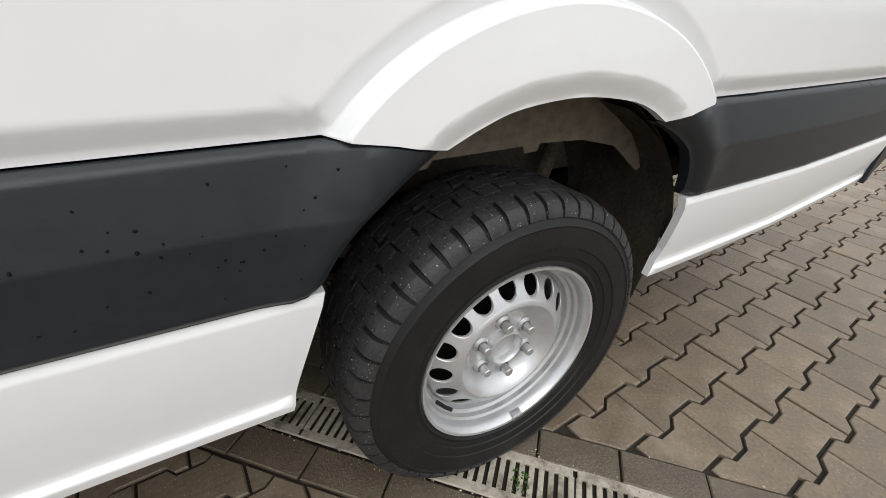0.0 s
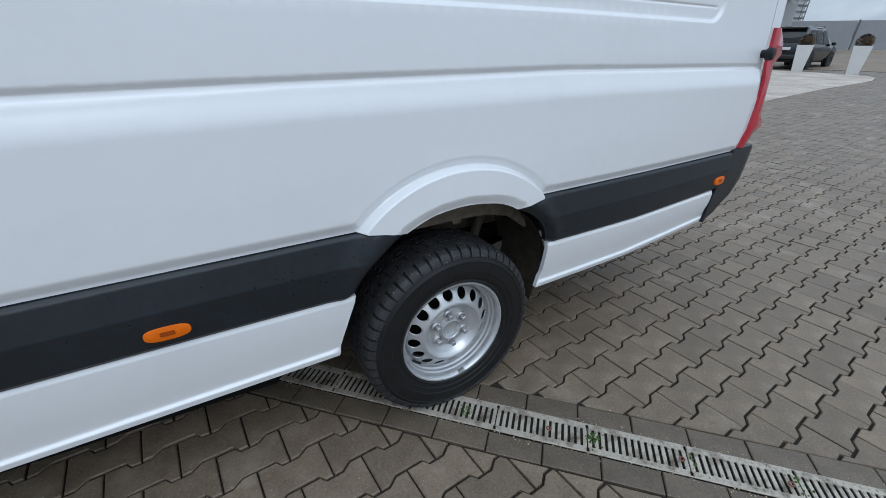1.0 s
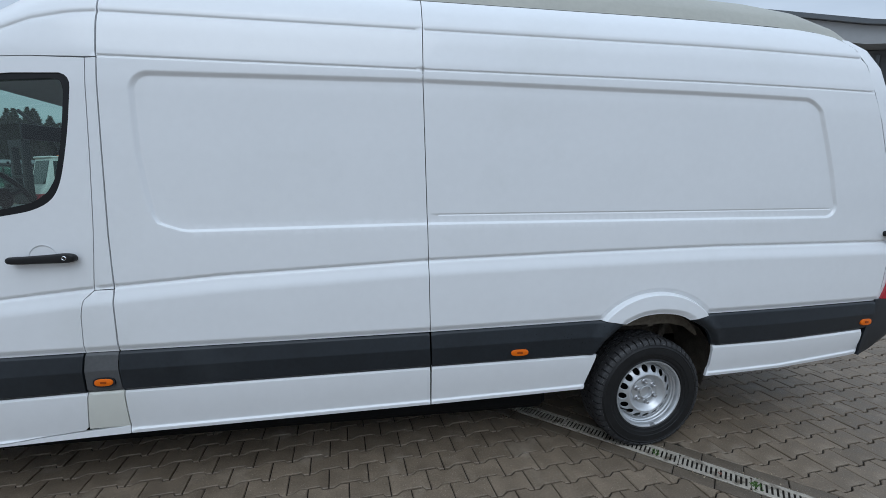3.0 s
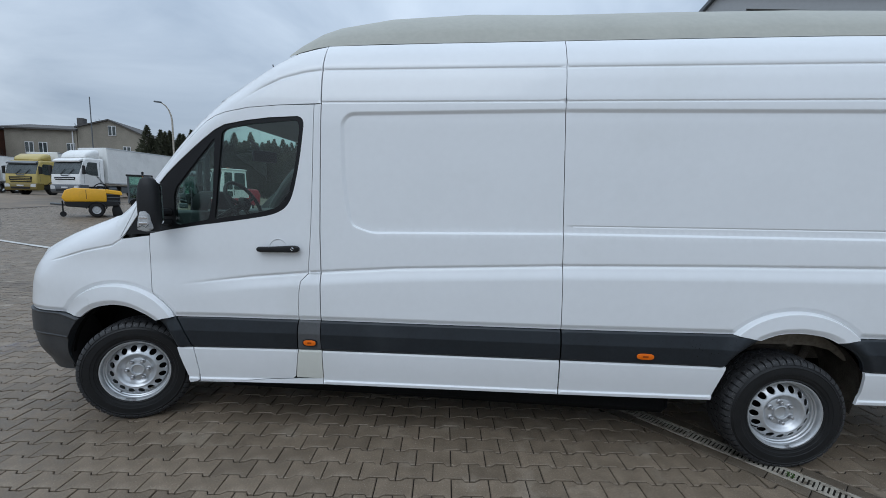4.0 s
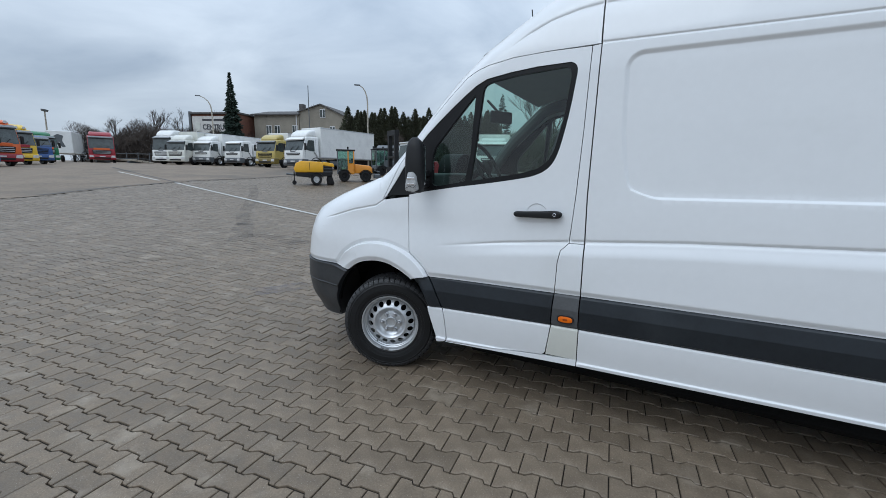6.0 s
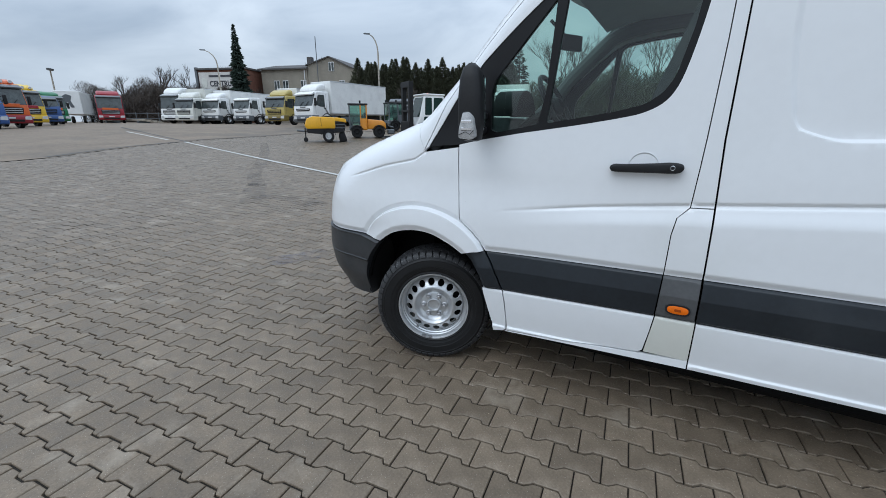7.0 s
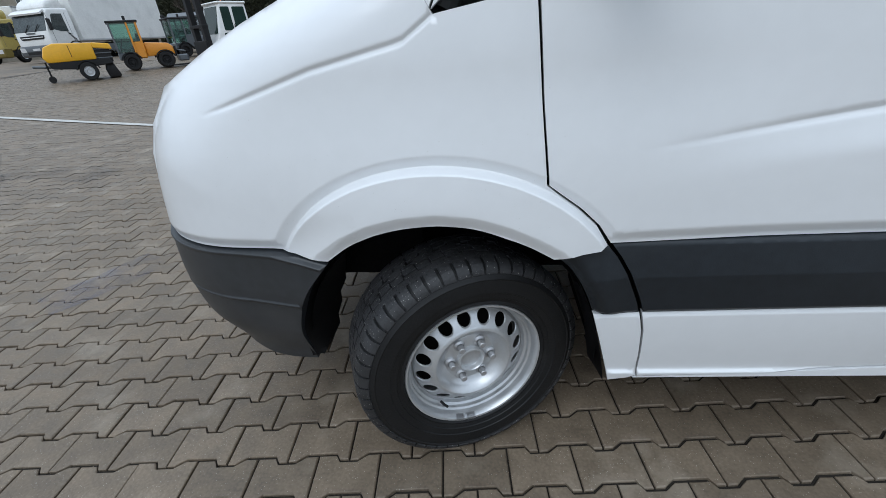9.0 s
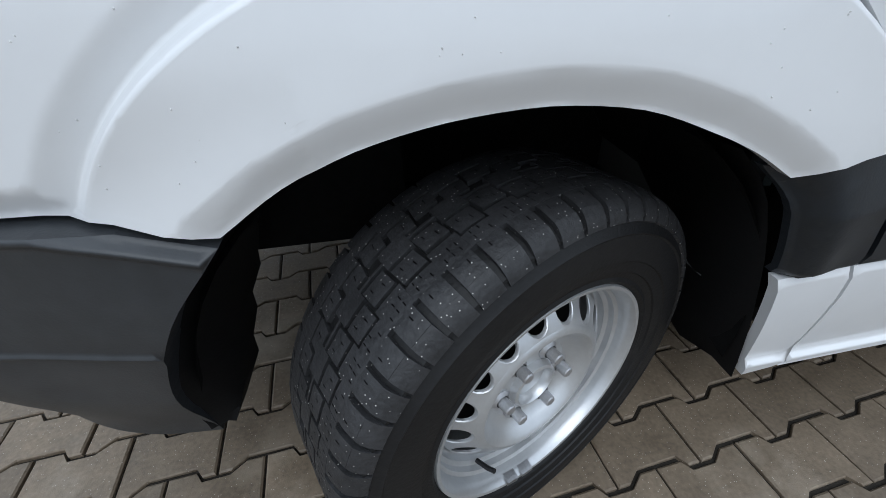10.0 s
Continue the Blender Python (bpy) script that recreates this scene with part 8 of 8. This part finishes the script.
for i in range(14):
    a = radians(4 + 24 * i / 13 + rnd.uniform(-0.6, 0.6))
    t = thing("far_house", "small pale house below the ridge", "house", pose(300 * math.cos(a), 300 * math.sin(a), 3.0, 0, 0, rnd.uniform(0, 90)), "far houses")
    w = rnd.uniform(6, 11)
    bm = bmesh.new(); box(bm, (-w / 2, -4, -3), (w / 2, 4, 5)); part("wall", bm, SIGN, t)
    bm = bmesh.new(); prism(bm, [(-4.5, 4.9), (0, 8), (4.5, 4.9)], 0, -w / 2 - 0.3, w / 2 + 0.3); part("roof", bm, BRICK, t)

# round tower clad in rows of pipes, and a slim chimney far off
TOWER = material("grey_pipe_cladding", (0.30, 0.31, 0.32), 0.7, vary=0.14, scale=0.8)
TOWER_SHELL = material("pale_tower_shell", (0.42, 0.43, 0.43), 0.8, vary=0.1, scale=0.6)
# the chimney's paleness is distance haze mixed into its colour
HAZE_STACK = material("haze_tinted_concrete", (0.72, 0.74, 0.76), 0.9, vary=0.06, scale=0.05)
t = thing("storage_tower", "round grey tower clad in rows of pipes", "tower", pose(66.2, 31.3, 0))
for k in range(15):
    bm = bmesh.new(); revolve(bm, [(2.70, -0.16), (2.86, -0.10), (2.90, 0), (2.86, 0.10), (2.70, 0.16)], 36, m=pose(0, 0, 1.9 + 0.66 * k, 90)); part("pipe_ring", bm, TOWER, t)
for k in range(18):
    a = 2 * math.pi * k / 18
    bm = bmesh.new(); tube(bm, [(2.93 * math.cos(a), 2.93 * math.sin(a), 0), (2.93 * math.cos(a), 2.93 * math.sin(a), 11.25)], 0.03, 5); part("upright", bm, T_GREY, t)
bm = bmesh.new(); revolve(bm, [(2.72, -11.6), (2.72, 0), (2.6, 0.06), (0, 0.2)], 36, m=pose(0, 0, 11.2, 90)); part("shell", bm, TOWER_SHELL, t)
bm = bmesh.new(); box(bm, (2.2, -0.3, 11.2), (2.9, 0.3, 11.6), 0.05); part("roof_unit", bm, T_GREY, t)
t = thing("chimney_stack", "slim pale chimney stack far behind", "chimney", pose(174.8, 93.4, 0))
bm = bmesh.new(); tube(bm, [(0, 0, -2), (0, 0, 20), (0, 0, 42.6)], 3.0, 24, 1.7); part("shaft", bm, HAZE_STACK, t)
bm = bmesh.new(); tube(bm, [(0, 0, 42.4), (0, 0, 44.2)], 1.95, 24); part("cap", bm, T_GREY, t)

# showroom with a tall portal frame
PORTAL = material("grey_facade_panel", (0.36, 0.37, 0.38), 0.5, vary=0.04, scale=0.5)
SOFFIT = material("dark_soffit", (0.10, 0.105, 0.11), 0.8, vary=0.08, scale=0.6)
s_ = thing("showroom", "grey showroom with a leaning portal frame and dark glazing", "building", at(25.8, 14.95, 121))
# local x runs back along the front of the building, local y towards the yard
bm = bmesh.new(); prism(bm, [(0.62, 1.8), (0.0, 7.9), (-0.02, 8.85), (3, 9.85), (19, 16.6), (20.5, 16.8), (24, 14.2), (24, 0), (18.3, 0), (18.3, 15.2), (3, 8.9), (1.2, 8.5), (0.35, 8.25), (0.92, 1.8)], 1, -6.5, 0.0); part("portal_frame", bm, PORTAL, s_)
bm = bmesh.new(); prism(bm, [(-0.1, 8.86), (3, 9.87), (19, 16.62), (20.5, 16.83), (24.1, 14.15), (24.25, 14.3), (20.6, 17.05), (18.9, 16.85), (2.9, 10.08), (-0.2, 8.98)], 1, -6.8, 0.3); part("roof_edge", bm, T_GREY, s_)
bm = bmesh.new(); prism(bm, [(0.45, 8.1), (1.25, 8.45), (3, 8.85), (18.25, 15.1), (18.25, 1.4), (1.0, 1.4)], 1, -6.3, -1.4); part("soffit", bm, SOFFIT, s_)
for i in range(4):
    bm = bmesh.new(); box(bm, (2.5 + 4 * i, -1.42, 0), (2.65 + 4 * i, -1.3, 8.5 + 1.6 * i)); part("mullion", bm, T_GREY, s_)
w_ = thing("service_hall", "low grey service hall with dark roller doors", "building", at(40.2, 18.4, 118))
bm = bmesh.new(); box(bm, (0.0, -8, -1), (30, -1, 4.2)); part("wall", bm, PORTAL, w_)
bm = bmesh.new(); box(bm, (1.3, -6, 4.2), (30, -0.9, 5.2), 0.03); fascia = part("fascia", bm, PORTAL, w_)
bm = bmesh.new(); box(bm, (-0.5, -1.2, 3.72), (30, 0.3, 4.0), 0.03); part("canopy", bm, SOFFIT, w_)
for i in range(6):
    x0 = 1.9 + 3.1 * i
    bm = bmesh.new(); box(bm, (x0, -1.03, 0), (x0 + 2.1, -0.93, 3.3)); part("roller_door", bm, T_GLASS if i else SOFFIT, w_)
    bm = bmesh.new(); box(bm, (x0 + 2.45, -0.35, 0), (x0 + 2.6, -0.2, 3.75)); part("canopy_post", bm, T_GREY, w_)
bm = bmesh.new(); box(bm, (1.42, -0.35, 0), (1.55, -0.2, 3.75)); part("canopy_post", bm, T_GREY, w_)
bm = bmesh.new(); box(bm, (0.1, -1.02, 2.0), (1.25, -0.94, 2.95), 0.02); f_ = part("window", bm, FRAME, w_)
bm = bmesh.new(); box(bm, (0.2, -0.96, 2.1), (1.15, -0.92, 2.85)); part("pane", bm, T_GLASS, f_)
for i, (a, b) in enumerate(((1.9, 3.4), (4.0, 5.0), (6.2, 8.5), (10.0, 13.0))):
    bm = bmesh.new(); box(bm, (a, -0.91, 4.55), (b, -0.87, 4.85)); part("sign_bar", bm, T_GREY, fascia)
bd = thing("sign_panel", "pale gable-shaped panel standing beside the service hall", "panel", at(40.7, 18.25, 118))
bm = bmesh.new(); prism(bm, [(-0.50, 0.0), (0.55, 0.0), (0.55, 2.9), (0.15, 3.65), (-0.50, 3.2)], 1, -0.15, 0.15, bevel=0.02); part("board", bm, PORTAL, bd)


# ---- paving: zigzag pavers, the kerb setts and the slotted drain ----
PITCH, ROWS_APART, TURN = 0.2156, 0.1405, radians(5.6)
U, V = Vector((math.cos(TURN), math.sin(TURN))), Vector((-math.sin(TURN), math.cos(TURN)))
ORIGIN = U * -0.0017 + V * 0.0703
STEP = 0.0245
GAP, ROW_GAP = 0.0062, 0.0098


def zigzag(u0, u1, low_at):
    """The corners of a row's edge between u0 and u1: low around low_at, high half a pitch away."""
    pts = []
    k0 = math.floor((u0 - low_at) / PITCH) - 1
    for k in range(k0, k0 + 4):
        c = low_at + k * PITCH
        pts += [(c - 0.047, 1), (c - 0.031 - 0.0, 0), (c + 0.031, 0), (c + 0.066, 1)]
    return [(u, s) for u, s in pts if u0 + 0.004 < u < u1 - 0.004]


def paver_outline():
    """One paver about its lower row line: joints at 0 and one pitch, the lower edge low at its ends, the upper high at its ends."""
    a, b = GAP / 2, PITCH - GAP / 2
    low = [(a, 0.0)] + [(u, s * STEP) for u, s in zigzag(0, PITCH, 0.0)] + [(b, 0.0)]
    up = [(a, ROWS_APART + STEP)] + [(u, ROWS_APART + s * STEP) for u, s in zigzag(0, PITCH, PITCH / 2)] + [(b, ROWS_APART + STEP)]
    return [(u, v + ROW_GAP / 2) for u, v in low] + [(u, v - ROW_GAP / 2) for u, v in up[::-1]]


OUT = paver_outline()
MIDP = Vector((PITCH / 2, ROWS_APART / 2 + STEP / 2))


def inset(points, d):
    out = []
    n = len(points)
    for i in range(n):
        p, a, b = Vector(points[i]), Vector(points[i - 1]), Vector(points[(i + 1) % n])
        e, f = (p - a).normalized(), (b - p).normalized()
        m = Vector((-e.y, e.x)) + Vector((-f.y, f.x))
        out.append(tuple(p + m.normalized() * d / max(0.5, m.length / 2)))
    return out


def block_mesh(name, outline, mat, high=0.030, chamfer=0.0030):
    """A paver about the origin, its top at z = 0, with worn edges."""
    bm = bmesh.new()
    top = [bm.verts.new((x, y, 0)) for x, y in inset(outline, chamfer)]
    edge = [bm.verts.new((x, y, -chamfer * 0.8)) for x, y in outline]
    foot = [bm.verts.new((x, y, -high)) for x, y in outline]
    bm.faces.new(top)
    n = len(outline)
    for i in range(n):
        j = (i + 1) % n
        bm.faces.new((edge[i], edge[j], top[j], top[i]))
        bm.faces.new((foot[i], foot[j], edge[j], edge[i]))
    me = bpy.data.meshes.new(name)
    bmesh.ops.recalc_face_normals(bm, faces=bm.faces)
    bm.to_mesh(me)
    bm.free()
    me.materials.append(mat)
    return me


LOCAL = [(u - MIDP.x, v - MIDP.y) for u, v in OUT]
paver_mesh = block_mesh("paver", LOCAL, PAVER)
pavement = thing("pavement", "grey-brown zigzag concrete pavers with dark joints", "pavement", kind="structure")
rnd = random.Random(21)
FAR_ROW, GRATE, NEAR_ROW = 0.092, -0.128, -0.232   # across the drain: far setts end, grating's near edge, near setts end
fv, ff = [], []


def clip(poly, side):
    """Keeps the part of a polygon where side(point) is above nought."""
    out = []
    for i in range(len(poly)):
        a, b = poly[i - 1], poly[i]
        da, db = side(a), side(b)
        if (da > 0) != (db > 0):
            t = da / (da - db)
            out.append((a[0] + (b[0] - a[0]) * t, a[1] + (b[1] - a[1]) * t))
        if db > 0:
            out.append(b)
    return out


def lay(poly, dz, tilt, near):
    """Adds a paver to the joined field."""
    n, k = len(poly), len(fv)
    cx, cy = sum(p[0] for p in poly) / n, sum(p[1] for p in poly) / n
    area = sum(poly[i - 1][0] * poly[i][1] - poly[i][0] * poly[i - 1][1] for i in range(n))
    if area < 0:
        poly = poly[::-1]
    if abs(area) < 0.0016:
        return
    z = [ground_z(x, y) + dz + tilt[0] * (x - cx) + tilt[1] * (y - cy) for x, y in poly]
    if near:
        c = 0.0045
        fv.extend((x + (cx - x) * c * 9, y + (cy - y) * c * 12, h) for (x, y), h in zip(poly, z))
        fv.extend((x, y, h - c * 0.8) for (x, y), h in zip(poly, z))
        fv.extend((x, y, h - 0.03) for (x, y), h in zip(poly, z))
        ff.append(tuple(range(k, k + n)))
        for r in (0, n):
            ff.extend((k + r + n + i, k + r + n + (i + 1) % n, k + r + (i + 1) % n, k + r + i) for i in range(n))
    else:
        fv.extend((x, y, h) for (x, y), h in zip(poly, z))
        ff.append(tuple(range(k, k + n)))


pieces = 0
reach = int(PAVED_FAR / ROWS_APART) + 20
for row in range(-reach, reach):
    shift = (PITCH / 2) * (row % 2)
    for col in range(-int(PAVED_FAR / PITCH) - 30, int(PAVED_FAR / PITCH) + 30):
        o = ORIGIN + U * (col * PITCH + shift) + V * (row * ROWS_APART)
        c = o + U * MIDP.x + V * MIDP.y
        r = math.hypot(c.x + 2.5, c.y + 1.5)
        if r > PAVED - 0.1 and (r > PAVED_FAR - 0.1 or not (paved(c.x, c.y) and paved(c.x + 0.3, c.y) and paved(c.x, c.y - 0.3) and paved(c.x - 0.3, c.y))):
            continue
        if c.x < -18.5 and -16 < c.y < 31 and c.x < seam_x(c.y) + 0.05:
            continue
        if c.x > 8 and inside(APRON, c.x, c.y):
            continue
        s, n_ = off_drain(c.x, c.y)
        dz, tilt = rnd.uniform(-0.0022, 0.0022), (rnd.uniform(-0.012, 0.012), rnd.uniform(-0.012, 0.012))
        if n_ < FAR_ROW + 0.16 and n_ > NEAR_ROW - 0.16 and -4.5 < s < 6.95:
            poly = [tuple(o + U * u + V * v) for u, v in OUT]
            for sd in ((lambda p: off_drain(*p)[1] - FAR_ROW - 0.004), (lambda p: NEAR_ROW - 0.004 - off_drain(*p)[1])):
                q = clip(poly, sd)
                if len(q) > 2:
                    lay(q, dz, (0, 0), True)
            continue
        picked = (-5.2 < c.x < -2.6 and -1.02 < c.y < -0.22) or (0.2 < c.x < 2.2 and -1.35 < c.y < -0.05 and n_ > 0.2) or (-6.1 < c.x < -5.2 and -0.95 < c.y < -0.1)
        if picked and pieces < 300:
            ob = link("paver", paver_mesh, pavement)
            ob.matrix_basis = Matrix.Translation((c.x, c.y, ground_z(c.x, c.y) + dz)) @ Matrix.Rotation(TURN, 4, "Z") @ Euler((tilt[1], -tilt[0], 0)).to_matrix().to_4x4()
            pieces += 1
        else:
            k = ease(5.8, 10.8, r)   # farther out the joints are filled with sand
            ku, kv = 1.0 + 0.029 * k, 1.0 + 0.058 * k
            lay([tuple(o + U * (MIDP.x + (u - MIDP.x) * ku) + V * (MIDP.y + (v - MIDP.y) * kv)) for u, v in OUT], dz, tilt, r < 7.5)
me = bpy.data.meshes.new("paver_field")
me.from_pydata(fv, [], ff)
me.materials.append(PAVER)
field = link("paver_field", me, pavement)
field["kind"] = "stuff"

# setts on both sides of the drain
sett_mesh = block_mesh("sett", [(-0.099, -0.0445), (0.099, -0.0445), (0.099, 0.0445), (-0.099, 0.0445)], SETT)
ang = math.atan2(DRAIN_DIR.y, DRAIN_DIR.x)
for n_, ph in ((0.047, 0.013), (-0.182, 0.09)):
    for i in range(-22, 34):
        p = DRAIN_A + DRAIN_DIR * (i * 0.2035 + ph) + DRAIN_N * n_
        if math.hypot(p.x + 2.5, p.y + 1.5) > PAVED:
            continue
        ob = link("sett", sett_mesh, pavement)
        ob.matrix_basis = Matrix.Translation((p.x, p.y, ground_z(p.x, p.y) + rnd.uniform(-0.003, 0.002))) @ Matrix.Rotation(ang + rnd.uniform(-0.012, 0.012), 4, "Z")

# drain: dark trough, edge rails, gratings with open slots
drain = thing("drain_channel", "galvanised slotted drain gratings with dirt in the slots", "drain", kind="structure")
bm = bmesh.new()
for i in range(-22, 34):
    a, b = DRAIN_A + DRAIN_DIR * (i * 0.2035), DRAIN_A + DRAIN_DIR * ((i + 1) * 0.2035)
    q = []
    for p in (a, b):
        for n_, z in ((0.0, -0.012), (-0.002, -0.019), (GRATE + 0.002, -0.019), (GRATE, -0.012)):
            w = p + DRAIN_N * n_
            q.append(bm.verts.new((w.x, w.y, ground_z(w.x, w.y) + z)))
    for k in range(3):
        bm.faces.new((q[k], q[k + 1], q[k + 5], q[k + 4]))
part("trough", bm, JOINT, drain, smooth=0)
LONG = 0.337
bm = bmesh.new()
half = (GRATE - 0.006) / -2
slots = 14
box(bm, (-LONG / 2, half - 0.026, -0.008), (LONG / 2, half - 0.002, 0.0), 0.0015)
box(bm, (-LONG / 2, -half + 0.002, -0.008), (LONG / 2, -half + 0.026, 0.0), 0.0015)
step = (LONG - 0.008) / slots
for k in range(slots + 1):
    x = -LONG / 2 + 0.004 + k * step
    wide = 0.0068 if 0 < k < slots else 0.007
    box(bm, (x - wide, -half + 0.024, -0.007), (x + wide, half - 0.024, -0.0003), 0.001)
    # raised studs on the bars and rails
    for y in (-half + 0.014, -half + 0.034, half - 0.034, half - 0.014):
        box(bm, (x - 0.003, y - 0.003, -0.001), (x + 0.003, y + 0.003, 0.0018))
grate_me = bpy.data.meshes.new("grating")
bmesh.ops.recalc_face_normals(bm, faces=bm.faces)
bm.to_mesh(grate_me); bm.free()
grate_me.materials.append(GALV)
for i in range(-13, 19):
    p = DRAIN_A + DRAIN_DIR * ((i + 0.5) * (LONG + 0.010) + 0.006) + DRAIN_N * (GRATE / 2)
    ob = link("grating", grate_me, drain)
    ob.matrix_basis = Matrix.Translation((p.x, p.y, ground_z(p.x, p.y) + 0.001)) @ Matrix.Rotation(ang, 4, "Z")
for n_ in (0.0, GRATE):
    bm = bmesh.new()
    a, b = DRAIN_A + DRAIN_DIR * -4.45 + DRAIN_N * n_, DRAIN_A + DRAIN_DIR * 6.6 + DRAIN_N * n_
    tube(bm, [(a.x, a.y, -0.002), (b.x, b.y, -0.002)], 0.003, 6)
    part("edge_rail", bm, GALV, drain)
for s in (0.21, 0.68, 1.02):
    p = DRAIN_A + DRAIN_DIR * s + DRAIN_N * (GRATE / 2)
    bm = bmesh.new()
    revolve(bm, [(0.005, 0.0), (0.008, -0.002), (0.011, 0.0), (0.011, 0.004)], 14, m=pose(p.x, p.y, 0.002, -90))
    part("grate_bolt", bm, BRICK, drain)

# crumbs of grit along the drain and scattered over the paving
CRUMB = material("pale_grit", (0.34, 0.28, 0.20), 0.9, vary=0.4, scale=30, per_piece=0.45)
MOSS = material("green_moss", (0.05, 0.10, 0.02), 0.9, vary=0.4, scale=60)
rnd = random.Random(77)


def scatter(name, count, place, size, mat, label, category, flat=0.7):
    vs, fs = [], []
    for i in range(count):
        x, y = place()
        z = ground_z(x, y) + 0.001
        r = size * rnd.uniform(0.5, 1.5)
        a0, k = rnd.uniform(0, 6.28), len(vs)
        for a in range(5):
            q = r * rnd.uniform(0.7, 1.2)
            vs.append((x + q * math.cos(a0 + a * 1.257), y + q * math.sin(a0 + a * 1.257), z - 0.002))
        vs.append((x + r * 0.2, y, z + r * flat))
        fs.extend((k + a, k + (a + 1) % 5, k + 5) for a in range(5))
    me = bpy.data.meshes.new(name)
    me.from_pydata(vs, [], fs)
    me.materials.append(mat)
    return tagged(link(name, me), label, category, kind="stuff")


def by_drain():
    p = DRAIN_A + DRAIN_DIR * rnd.uniform(-1.2, 3.6) + DRAIN_N * (rnd.choice((GRATE - 0.008, GRATE - 0.012, 0.008)) + rnd.gauss(0, 0.012))
    return p.x, p.y


def on_paving():
    return rnd.uniform(-6, 3.5), rnd.uniform(-3.0, -0.05)


scatter("grit", 900, by_drain, 0.0028, CRUMB, "pale grit and crumbs along the drain", "grit")
scatter("loose_grit", 700, on_paving, 0.0022, CRUMB, "sparse crumbs of grit on the paving", "grit")


def in_slots():
    s = rnd.choice((0.36, 0.37, 0.39, 0.72, 1.05, 1.44, -0.12)) + rnd.gauss(0, 0.012)
    p = DRAIN_A + DRAIN_DIR * s + DRAIN_N * (GRATE / 2 + rnd.gauss(0, 0.022))
    return p.x, p.y


scatter("moss", 130, in_slots, 0.004, MOSS, "small green moss tufts in the drain slots", "moss", 1.6)
